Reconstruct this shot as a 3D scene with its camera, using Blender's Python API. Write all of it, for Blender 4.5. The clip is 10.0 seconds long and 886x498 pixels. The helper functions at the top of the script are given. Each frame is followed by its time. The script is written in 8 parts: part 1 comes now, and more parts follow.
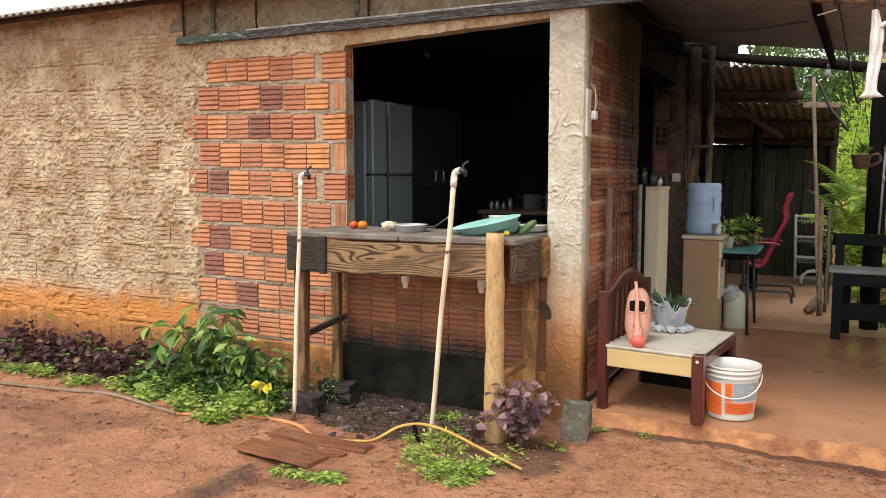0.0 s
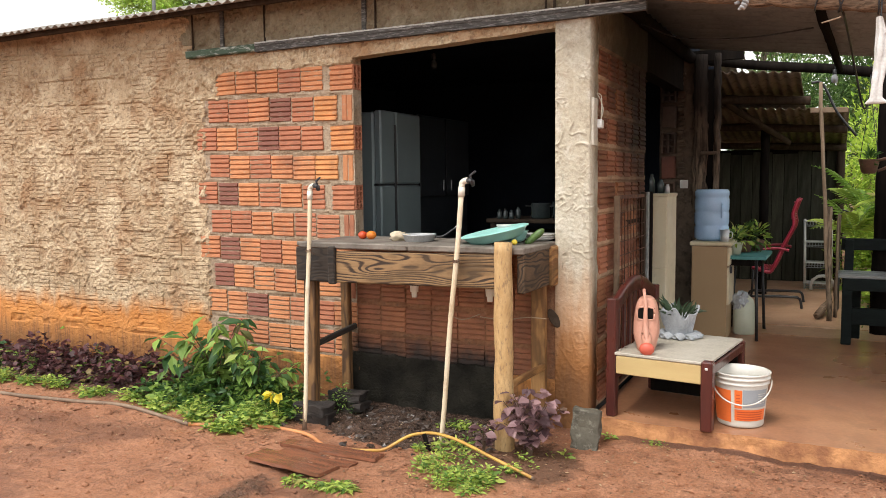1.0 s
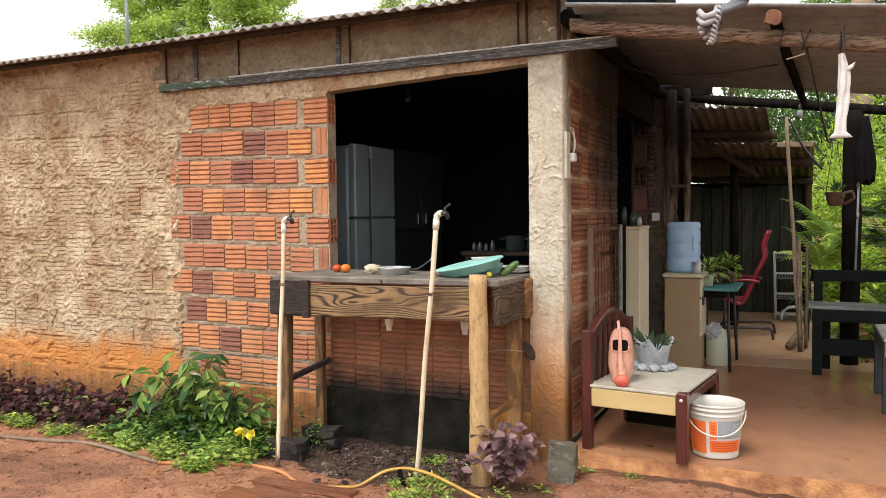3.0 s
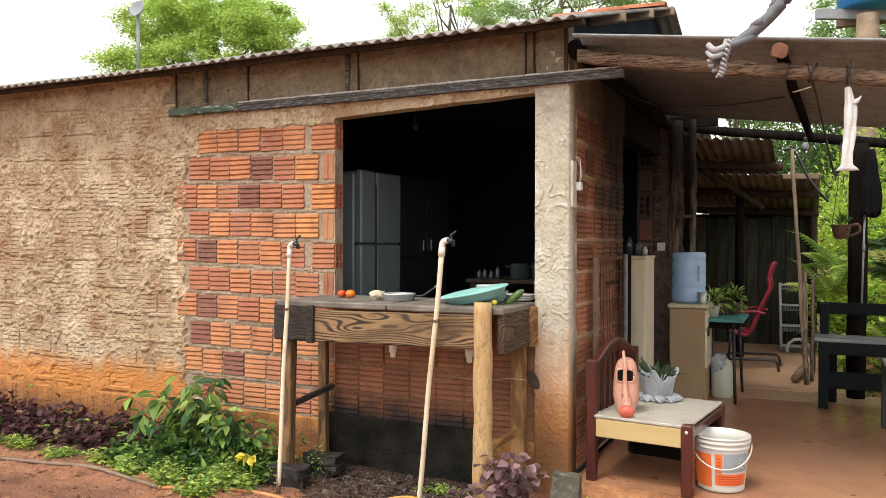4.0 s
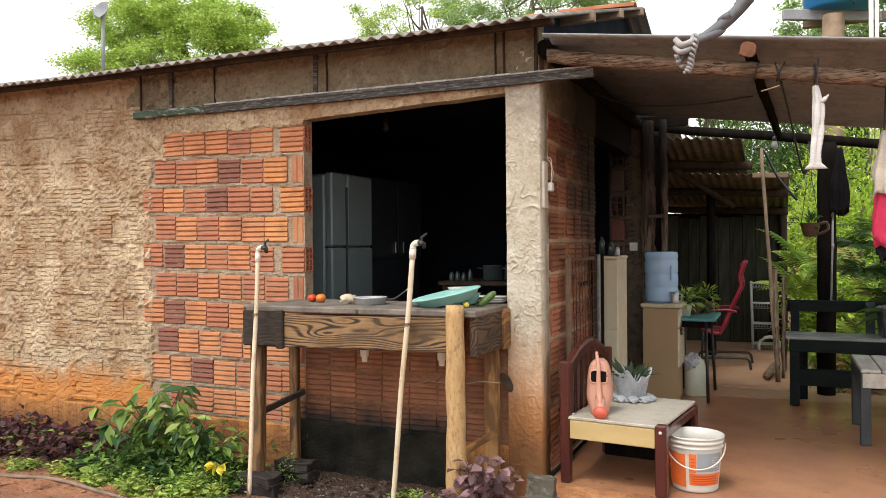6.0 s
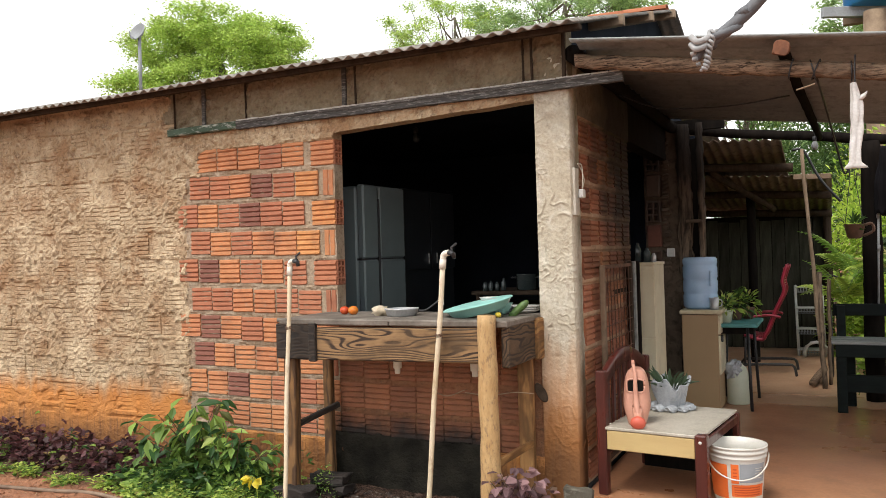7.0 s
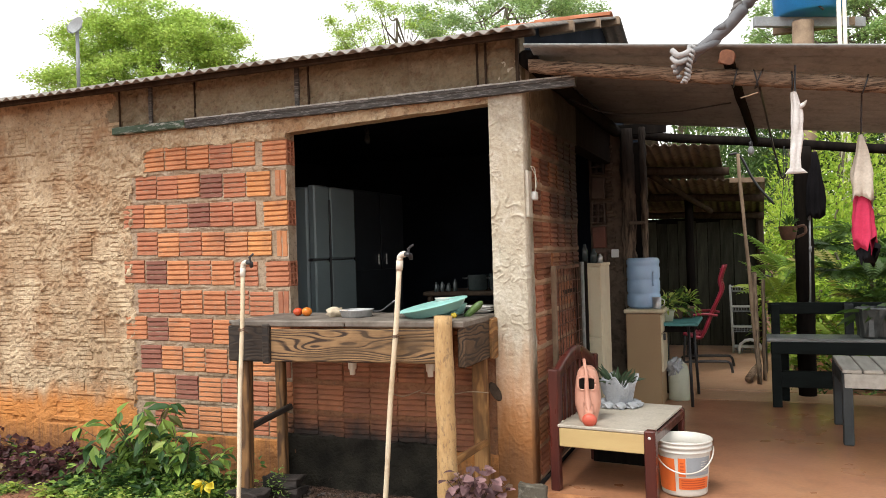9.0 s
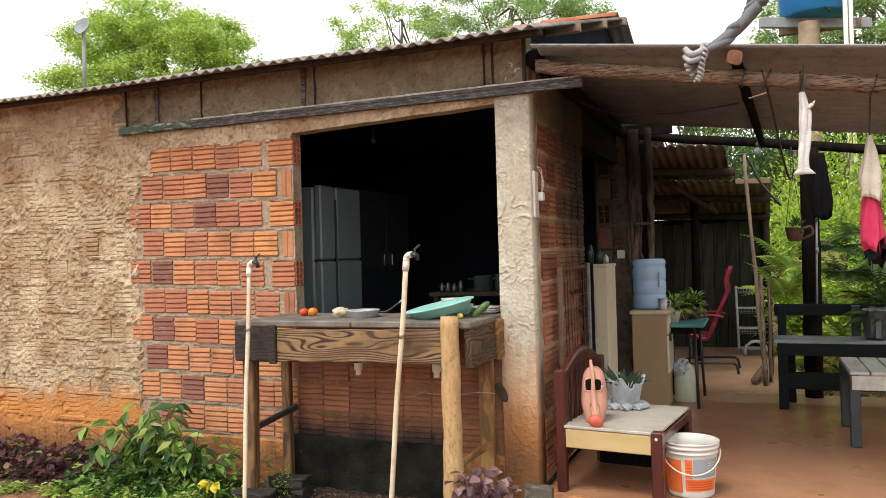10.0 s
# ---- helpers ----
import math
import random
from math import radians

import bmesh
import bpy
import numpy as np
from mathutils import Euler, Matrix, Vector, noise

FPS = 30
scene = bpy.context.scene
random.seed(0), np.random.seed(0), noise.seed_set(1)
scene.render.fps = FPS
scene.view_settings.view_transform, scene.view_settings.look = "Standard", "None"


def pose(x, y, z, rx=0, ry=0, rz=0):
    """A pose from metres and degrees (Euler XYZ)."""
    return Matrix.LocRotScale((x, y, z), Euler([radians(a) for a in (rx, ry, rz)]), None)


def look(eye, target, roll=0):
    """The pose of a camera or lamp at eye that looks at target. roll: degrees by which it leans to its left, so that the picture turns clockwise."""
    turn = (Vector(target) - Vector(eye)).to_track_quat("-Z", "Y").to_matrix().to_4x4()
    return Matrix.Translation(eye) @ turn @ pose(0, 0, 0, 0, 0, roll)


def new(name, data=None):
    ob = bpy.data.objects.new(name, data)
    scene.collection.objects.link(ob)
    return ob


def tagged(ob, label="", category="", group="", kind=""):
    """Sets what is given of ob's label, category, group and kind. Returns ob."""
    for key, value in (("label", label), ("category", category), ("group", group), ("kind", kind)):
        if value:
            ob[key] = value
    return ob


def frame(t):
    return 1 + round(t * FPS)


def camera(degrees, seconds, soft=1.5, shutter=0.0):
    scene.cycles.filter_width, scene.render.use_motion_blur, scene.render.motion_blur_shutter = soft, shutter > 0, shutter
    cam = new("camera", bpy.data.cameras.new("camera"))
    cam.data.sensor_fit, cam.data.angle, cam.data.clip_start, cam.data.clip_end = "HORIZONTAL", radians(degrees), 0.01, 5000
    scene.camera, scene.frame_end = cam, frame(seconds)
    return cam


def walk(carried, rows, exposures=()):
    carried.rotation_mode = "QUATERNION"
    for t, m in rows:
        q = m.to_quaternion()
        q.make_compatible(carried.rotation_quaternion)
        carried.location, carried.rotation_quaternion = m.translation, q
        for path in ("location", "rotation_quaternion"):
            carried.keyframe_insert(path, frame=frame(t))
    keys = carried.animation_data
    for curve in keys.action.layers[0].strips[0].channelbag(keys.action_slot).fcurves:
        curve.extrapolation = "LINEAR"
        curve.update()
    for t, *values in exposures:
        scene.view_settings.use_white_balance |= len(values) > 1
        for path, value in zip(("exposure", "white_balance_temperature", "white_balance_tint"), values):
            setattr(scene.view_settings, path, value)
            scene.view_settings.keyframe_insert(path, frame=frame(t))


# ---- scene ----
cam = camera(59.1, 10.0, 0.3)
PATH = [
    (0, (1.266, -4.356, 1.308), (0.388, -2.569, 1.12), 0.0),
    (0.5, (1.274, -4.374, 1.32), (0.393, -2.588, 1.136), -0.0),
    (1, (1.28, -4.379, 1.322), (0.381, -2.6, 1.153), -0.6),
    (1.5, (1.278, -4.374, 1.311), (0.374, -2.596, 1.165), -0.9),
    (2, (1.283, -4.362, 1.318), (0.411, -2.565, 1.223), -0.9),
    (3.5, (1.275, -4.383, 1.317), (0.436, -2.568, 1.244), -0.6),
    (4, (1.271, -4.38, 1.32), (0.419, -2.57, 1.304), 0.1),
    (4.5, (1.254, -4.394, 1.335), (0.41, -2.581, 1.35), 0.5),
    (5, (1.264, -4.367, 1.33), (0.452, -2.54, 1.361), 0.9),
    (6.3, (1.273, -4.322, 1.321), (0.471, -2.49, 1.303), -1.0),
    (6.5, (1.282, -4.318, 1.331), (0.436, -2.506, 1.327), -1.6),
    (7, (1.299, -4.277, 1.319), (0.416, -2.483, 1.336), -1.7),
    (7.5, (1.283, -4.297, 1.33), (0.487, -2.462, 1.354), -1.6),
    (8, (1.248, -4.34, 1.34), (0.509, -2.481, 1.357), -1.9),
    (8.5, (1.235, -4.356, 1.328), (0.5, -2.496, 1.341), -1.9),
    (9, (1.228, -4.347, 1.327), (0.488, -2.49, 1.34), -1.7),
    (9.5, (1.218, -4.353, 1.334), (0.475, -2.496, 1.345), -1.7),
    (10, (1.214, -4.347, 1.324), (0.464, -2.493, 1.34), -1.6),
]
walk(cam, [(t, look(eye, target, roll)) for t, eye, target, roll in PATH],
     [(0.0, 1.17), (2.2, 1.17), (3.5, 1.14), (4.0, 1.15), (4.5, 0.9), (5.2, 0.85), (6.5, 1.13), (7.0, 0.96), (7.5, 0.98), (8.0, 1.03), (9.0, 1.09), (10.0, 1.03)])

# ---- light ----
world = bpy.data.worlds.new("overcast_sky")
scene.world = world
world.use_nodes = True
wn = world.node_tree
sky = wn.nodes.new("ShaderNodeTexSky")
sky.sky_type, sky.sun_disc = "NISHITA", False
sky.sun_elevation, sky.sun_rotation = radians(61), radians(195)
sky.dust_density, sky.air_density = 1.0, 1.6
soft_sky = wn.nodes.new("ShaderNodeHueSaturation")
soft_sky.inputs["Saturation"].default_value = 0.05
wn.links.new(sky.outputs[0], soft_sky.inputs["Color"])
wn.links.new(soft_sky.outputs[0], wn.nodes["Background"].inputs[0])
wn.nodes["Background"].inputs[1].default_value = 0.15
sun = new("sun", bpy.data.lights.new("sun", "SUN"))
sun.data.energy, sun.data.angle, sun.data.color = 1.3, radians(20), (1.0, 0.95, 0.885)
sun.matrix_world = look((-1.4, -4.6, 8.6), (0, 0, 0))
scene.view_settings.exposure = 1.15

# ---- materials ----


def nodes_of(name):
    m = bpy.data.materials.new(name)
    m.use_nodes = True
    nt = m.node_tree
    return m, nt, nt.nodes["Principled BSDF"]


def N(nt, kind, **inputs):
    n = nt.nodes.new(kind)
    for k, v in inputs.items():
        k = k.replace("_", " ")
        if hasattr(v, "is_output"):
            nt.links.new(v, n.inputs[k])
        else:
            n.inputs[k].default_value = v
    return n


def noise_tex(nt, vec, scale, detail=4.0, rough=0.55, distort=0.0):
    return N(nt, "ShaderNodeTexNoise", Vector=vec, Scale=scale, Detail=detail, Roughness=rough, Distortion=distort).outputs["Fac"]


def ramp(nt, fac, stops, constant=False):
    r = nt.nodes.new("ShaderNodeValToRGB")
    nt.links.new(fac, r.inputs[0])
    e = r.color_ramp.elements
    while len(e) < len(stops):
        e.new(0.5)
    for el, (p, c) in zip(e, stops):
        el.position = p
        el.color = (*c, 1) if not isinstance(c, float) else (c, c, c, 1)
    if constant:
        r.color_ramp.interpolation = "CONSTANT"
    return r.outputs[0]


def mix(nt, fac, a, b, mode="MIX"):
    n = nt.nodes.new("ShaderNodeMix")
    n.data_type, n.blend_type = "RGBA", mode
    for sock, v in ((n.inputs[0], fac), (n.inputs[6], a), (n.inputs[7], b)):
        if hasattr(v, "is_output"):
            nt.links.new(v, sock)
        elif isinstance(v, float):
            sock.default_value = v
        else:
            sock.default_value = (*v, 1)
    return n.outputs[2]


def math_node(nt, op, a, b=0.0):
    n = nt.nodes.new("ShaderNodeMath")
    n.operation = op
    for sock, v in zip(n.inputs, (a, b)):
        if hasattr(v, "is_output"):
            nt.links.new(v, sock)
        else:
            sock.default_value = v
    return n.outputs[0]


def coords(nt, stretch=(1, 1, 1), turn=(0, 0, 0)):
    tc = nt.nodes.new("ShaderNodeTexCoord")
    mp = nt.nodes.new("ShaderNodeMapping")
    mp.inputs["Scale"].default_value = stretch
    mp.inputs["Rotation"].default_value = turn
    nt.links.new(tc.outputs["Object"], mp.inputs[0])
    return mp.outputs[0]


def place_coords(nt, stretch=(1, 1, 1)):
    g = nt.nodes.new("ShaderNodeNewGeometry")
    mp = nt.nodes.new("ShaderNodeMapping")
    mp.inputs["Scale"].default_value = stretch
    nt.links.new(g.outputs["Position"], mp.inputs[0])
    return mp.outputs[0]


def height_of(nt):
    g = nt.nodes.new("ShaderNodeNewGeometry")
    s = nt.nodes.new("ShaderNodeSeparateXYZ")
    nt.links.new(g.outputs["Position"], s.inputs[0])
    return s


def bump(nt, bsdf, h, strength=0.4, dist=0.004, below=None):
    b = N(nt, "ShaderNodeBump", Strength=strength, Distance=dist, Height=h)
    if below is not None:
        nt.links.new(below, b.inputs["Normal"])
    nt.links.new(b.outputs[0], bsdf.inputs["Normal"])
    return b.outputs[0]


def mat(name, a, b=None, big=4.0, fine=70.0, rough=0.7, metal=0.0, bumpy=0.3, dist=0.002, stretch=(1, 1, 1), vary=0.0, world_space=False, grime=0.0, spec=0.4, grime_col=(0.09, 0.06, 0.045), grain=0.35):
    """Two colours in patches, a fine grain, relief and uneven gloss."""
    m, nt, p = nodes_of(name)
    v = place_coords(nt, stretch) if world_space else coords(nt, stretch)
    b = b or tuple(c * 0.75 for c in a)
    n1 = noise_tex(nt, v, big, 5)
    n2 = noise_tex(nt, v, fine, 3)
    col = mix(nt, ramp(nt, n1, [(0.35, 0.0), (0.65, 1.0)]), a, b)
    col = mix(nt, grain, col, ramp(nt, n2, [(0.3, 0.45), (0.7, 1.0)]), "MULTIPLY")
    if grime:
        n3 = noise_tex(nt, v, big * 2.3, 8, 0.7)
        col = mix(nt, ramp(nt, n3, [(0.52, 0.0), (0.62, grime)]), col, grime_col)
    if vary:
        oi = nt.nodes.new("ShaderNodeObjectInfo")
        col = mix(nt, vary, col, ramp(nt, oi.outputs["Random"], [(0.0, 0.35), (1.0, 1.0)]), "MULTIPLY")
    nt.links.new(col, p.inputs["Base Color"])
    nt.links.new(ramp(nt, n1, [(0.2, max(0.02, rough - 0.12)), (0.8, min(1.0, rough + 0.12))]), p.inputs["Roughness"])
    p.inputs["Metallic"].default_value = metal
    p.inputs["Specular IOR Level"].default_value = spec
    if bumpy:
        bump(nt, p, n2, bumpy, dist)
    return m


def dark_regions(nt, col, thick=0.94):
    """Blackens the colour round the kitchen doorway and the porch roof corner."""
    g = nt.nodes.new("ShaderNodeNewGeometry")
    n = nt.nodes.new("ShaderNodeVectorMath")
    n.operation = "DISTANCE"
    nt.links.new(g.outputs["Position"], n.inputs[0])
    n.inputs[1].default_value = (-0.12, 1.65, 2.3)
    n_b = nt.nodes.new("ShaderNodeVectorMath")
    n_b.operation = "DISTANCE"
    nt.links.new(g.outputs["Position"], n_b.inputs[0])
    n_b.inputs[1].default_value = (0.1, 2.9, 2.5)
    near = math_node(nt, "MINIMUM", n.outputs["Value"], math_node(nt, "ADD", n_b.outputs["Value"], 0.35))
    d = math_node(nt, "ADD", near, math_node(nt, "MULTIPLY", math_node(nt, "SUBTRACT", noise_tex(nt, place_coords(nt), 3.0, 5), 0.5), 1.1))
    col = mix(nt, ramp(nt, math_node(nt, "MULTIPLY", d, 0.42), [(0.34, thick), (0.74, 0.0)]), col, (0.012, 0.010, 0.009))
    # black tar low under the counter, with an uneven edge
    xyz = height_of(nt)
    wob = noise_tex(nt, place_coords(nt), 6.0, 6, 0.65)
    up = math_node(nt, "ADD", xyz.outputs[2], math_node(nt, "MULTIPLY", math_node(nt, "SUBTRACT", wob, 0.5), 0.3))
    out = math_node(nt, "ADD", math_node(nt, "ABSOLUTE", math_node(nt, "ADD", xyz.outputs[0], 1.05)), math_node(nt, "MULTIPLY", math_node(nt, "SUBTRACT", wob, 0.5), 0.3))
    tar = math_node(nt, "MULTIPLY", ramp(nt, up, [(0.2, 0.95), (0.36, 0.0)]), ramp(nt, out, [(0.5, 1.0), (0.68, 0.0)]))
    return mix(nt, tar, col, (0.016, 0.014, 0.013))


def plaster_mat(name, a, b, pale, stain=True, pits=1.0, splashed=0.9):
    m, nt, p = nodes_of(name)
    v = place_coords(nt)
    big = noise_tex(nt, v, 1.3, 6, 0.6)
    mid = noise_tex(nt, v, 7.0, 6, 0.65, 0.6)
    fine = noise_tex(nt, v, 55.0, 4, 0.6)
    col = mix(nt, ramp(nt, big, [(0.38, 0.0), (0.62, 1.0)]), a, b)
    col = mix(nt, ramp(nt, mid, [(0.48, 0.0), (0.66, 0.75)]), col, pale)
    if stain and pits > 0.6:
        wash = noise_tex(nt, place_coords(nt, (1, 1, 0.7)), 1.9, 7, 0.62, 0.5)
        col = mix(nt, ramp(nt, wash, [(0.50, 0.0), (0.66, 0.62)]), col, tuple(min(0.64, c * 1.22) for c in pale))
        rusty = noise_tex(nt, place_coords(nt, (1, 1, 1.2)), 2.3, 6, 0.65, 0.3)
        col = mix(nt, ramp(nt, rusty, [(0.50, 0.0), (0.64, 0.72)]), col, (0.28, 0.148, 0.07))
    col = mix(nt, ramp(nt, noise_tex(nt, v, 16.0, 8, 0.72), [(0.53, 0.0), (0.66, 0.65 * pits)]), col, (0.15, 0.09, 0.055))
    col = mix(nt, ramp(nt, noise_tex(nt, v, 33.0, 6, 0.7), [(0.56, 0.0), (0.66, 0.55 * pits)]), col, (0.11, 0.07, 0.045))
    col = mix(nt, 0.45, col, ramp(nt, fine, [(0.3, 0.5), (0.66, 1.0)]), "MULTIPLY")
    if stain:
        xyz = height_of(nt)
        ragged = noise_tex(nt, place_coords(nt, (7, 7, 0.9)), 1.0, 4, 0.6)
        edge = math_node(nt, "ADD", xyz.outputs[2], math_node(nt, "MULTIPLY", math_node(nt, "SUBTRACT", ragged, 0.5), 0.35 if pits > 0.6 else 0.8))
        splash = ramp(nt, edge, [(0.3, 1.0), (0.46, 0.0)] if pits > 0.6 else [(0.2, 1.0), (0.86, 0.0)])
        col = mix(nt, math_node(nt, "MULTIPLY", splash, splashed), col, mix(nt, mid, (0.40, 0.14, 0.034), (0.52, 0.225, 0.056)))
        low = ramp(nt, edge, [(0.1, min(1.0, splashed * pits)), (0.22, 0.0)])
        col = mix(nt, ramp(nt, edge, [(0.02, 0.75), (0.2, 0.0)] if pits > 0.6 else [(0.08, 0.9), (0.5, 0.0)]), col, (0.15, 0.07, 0.03))
        col = mix(nt, math_node(nt, "MULTIPLY", low, ramp(nt, noise_tex(nt, place_coords(nt, (48, 48, 2.5)), 1.0, 3), [(0.5, 0.0), (0.64, 0.6)])), col, (0.12, 0.06, 0.035))
    col = dark_regions(nt, col)
    nt.links.new(col, p.inputs["Base Color"])
    p.inputs["Roughness"].default_value = 0.92
    p.inputs["Specular IOR Level"].default_value = 0.25
    lower = bump(nt, p, mid, 0.8 * pits, 0.012)
    if pits < 0.6 and stain:
        lower = bump(nt, p, noise_tex(nt, v, 38.0, 3, 0.5, 0.8), 0.4, 0.006, lower)
    bump(nt, p, fine, 0.9 * pits, 0.010, lower)
    return m


def brick_mat(name, fired, darken=0.0):
    """Fired clay; fired: the colours between which the bricks of one firing vary."""
    m, nt, p = nodes_of(name)
    oi = nt.nodes.new("ShaderNodeObjectInfo")
    v = place_coords(nt)
    base = ramp(nt, oi.outputs["Random"], [(i / (len(fired) - 1), c) for i, c in enumerate(fired)])
    n1 = noise_tex(nt, v, 9.0, 5, 0.6)
    n2 = noise_tex(nt, v, 90.0, 3, 0.6)
    col = mix(nt, 0.5, base, ramp(nt, n1, [(0.3, 0.55), (0.7, 1.0)]), "MULTIPLY")
    col = mix(nt, 0.3, col, ramp(nt, n2, [(0.3, 0.5), (0.7, 1.0)]), "MULTIPLY")
    col = mix(nt, ramp(nt, noise_tex(nt, v, 5.0, 6, 0.65), [(0.52, 0.0), (0.7, 0.6)]), col, (0.17, 0.075, 0.05))
    smear = noise_tex(nt, v, 22.0, 7, 0.7)
    col = mix(nt, ramp(nt, smear, [(0.60, 0.0), (0.72, 0.5)]), col, (0.31, 0.25, 0.19))
    # patchy brown that darkens bricks standing in shade
    if darken:
        col = mix(nt, ramp(nt, noise_tex(nt, v, 2.6, 5, 0.6), [(0.35, 0.15 * darken), (0.65, darken)]), col, (0.155, 0.066, 0.037))
    col = dark_regions(nt, col)
    nt.links.new(col, p.inputs["Base Color"])
    p.inputs["Roughness"].default_value = 0.85
    p.inputs["Specular IOR Level"].default_value = 0.3
    bump(nt, p, n2, 0.6, 0.003)
    return m


def grain_mat(name, light, dark, across=26.0, swirl=0.16, along=1.3, burn=0.0, rough=0.75, knots=()):
    """Sawn timber with long wandering rings; the board's length is its local x."""
    m, nt, p = nodes_of(name)
    v = coords(nt, (along, 3.0, 4.2))
    warp = noise_tex(nt, v, 1.9, 2, 0.45)
    tc = nt.nodes.new("ShaderNodeTexCoord")
    s = nt.nodes.new("ShaderNodeSeparateXYZ")
    nt.links.new(tc.outputs["Object"], s.inputs[0])
    h = math_node(nt, "ADD", math_node(nt, "ADD", s.outputs[2], s.outputs[1]), math_node(nt, "MULTIPLY", warp, swirl * 6))
    for kx, kz, ka, kb, kh in knots:
        dx = math_node(nt, "DIVIDE", math_node(nt, "SUBTRACT", s.outputs[0], kx), ka)
        dz = math_node(nt, "DIVIDE", math_node(nt, "SUBTRACT", s.outputs[2], kz), kb)
        q = math_node(nt, "ADD", math_node(nt, "MULTIPLY", dx, dx), math_node(nt, "MULTIPLY", dz, dz))
        h = math_node(nt, "ADD", h, math_node(nt, "MULTIPLY", math_node(nt, "EXPONENT", math_node(nt, "MULTIPLY", q, -1.0)), kh))
    rings = math_node(nt, "SINE", math_node(nt, "MULTIPLY", h, across * 6.283))
    rings = math_node(nt, "ADD", math_node(nt, "MULTIPLY", rings, 0.5), 0.5)
    fibre = noise_tex(nt, coords(nt, (3, 160, 160)), 1.0, 3)
    patch = noise_tex(nt, coords(nt, (1, 2, 2)), 4.0, 5)
    rings = math_node(nt, "ADD", rings, math_node(nt, "MULTIPLY", math_node(nt, "SUBTRACT", noise_tex(nt, coords(nt, (2, 6, 9)), 3.0, 5, 0.6), 0.5), 1.3))
    col = mix(nt, ramp(nt, rings, [(0.1, 1.0), (0.55, 0.0)]), light, dark)
    col = mix(nt, 0.5, col, ramp(nt, fibre, [(0.3, 0.45), (0.65, 1.0)]), "MULTIPLY")
    col = mix(nt, ramp(nt, patch, [(0.45, 0.0), (0.62, 0.8)]), col, tuple(c * 0.3 for c in light))
    if burn:
        col = mix(nt, ramp(nt, noise_tex(nt, coords(nt), 3.0, 5), [(0.35, burn), (0.75, burn * 0.5)]), col, (0.02, 0.017, 0.015))
    nt.links.new(col, p.inputs["Base Color"])
    p.inputs["Roughness"].default_value = rough
    p.inputs["Specular IOR Level"].default_value = 0.3
    lower = bump(nt, p, rings, 0.35, 0.003)
    bump(nt, p, fibre, 0.35, 0.002, lower)
    return m


def bark_mat(name, stretch, light, dark):
    """Fibrous bark: long cracks along the log."""
    m, nt, p = nodes_of(name)
    v = place_coords(nt, stretch)
    n1 = noise_tex(nt, v, 1.0, 6, 0.6, 0.7)
    n2 = noise_tex(nt, place_coords(nt), 9.0, 4)
    col = mix(nt, ramp(nt, n1, [(0.38, 1.0), (0.56, 0.0)]), light, dark)
    col = mix(nt, ramp(nt, n2, [(0.4, 0.0), (0.7, 0.7)]), col, tuple(c * 0.55 for c in light))
    nt.links.new(dark_regions(nt, col), p.inputs["Base Color"])
    p.inputs["Roughness"].default_value = 0.95
    p.inputs["Specular IOR Level"].default_value = 0.15
    bump(nt, p, n1, 1.0, 0.012)
    return m


def leaf_mat(name, a, b, brown=0.7, gloss=0.45):
    m, nt, p = nodes_of(name)
    g = nt.nodes.new("ShaderNodeNewGeometry")
    oi = nt.nodes.new("ShaderNodeObjectInfo")
    r = math_node(nt, "FRACT", math_node(nt, "ADD", g.outputs["Random Per Island"], oi.outputs["Random"]))
    col = mix(nt, ramp(nt, r, [(0.0, 0.0), (0.35, 0.35), (0.75, 1.0)]), a, b)
    col = mix(nt, 0.4, col, ramp(nt, noise_tex(nt, place_coords(nt), 9.0, 3), [(0.3, 0.35), (0.65, 1.0)]), "MULTIPLY")
    dry = math_node(nt, "GREATER_THAN", math_node(nt, "FRACT", math_node(nt, "MULTIPLY", r, 17.0)), 0.955)
    col = mix(nt, math_node(nt, "MULTIPLY", dry, brown), col, (0.36, 0.27, 0.10))
    nt.links.new(col, p.inputs["Base Color"])
    p.inputs["Roughness"].default_value = gloss
    p.inputs["Specular IOR Level"].default_value = 0.35
    t = N(nt, "ShaderNodeBsdfTranslucent")
    nt.links.new(col, t.inputs[0])
    ms = N(nt, "ShaderNodeMixShader", Fac=0.4)
    nt.links.new(p.outputs[0], ms.inputs[1])
    nt.links.new(t.outputs[0], ms.inputs[2])
    nt.links.new(ms.outputs[0], nt.nodes["Material Output"].inputs[0])
    return m


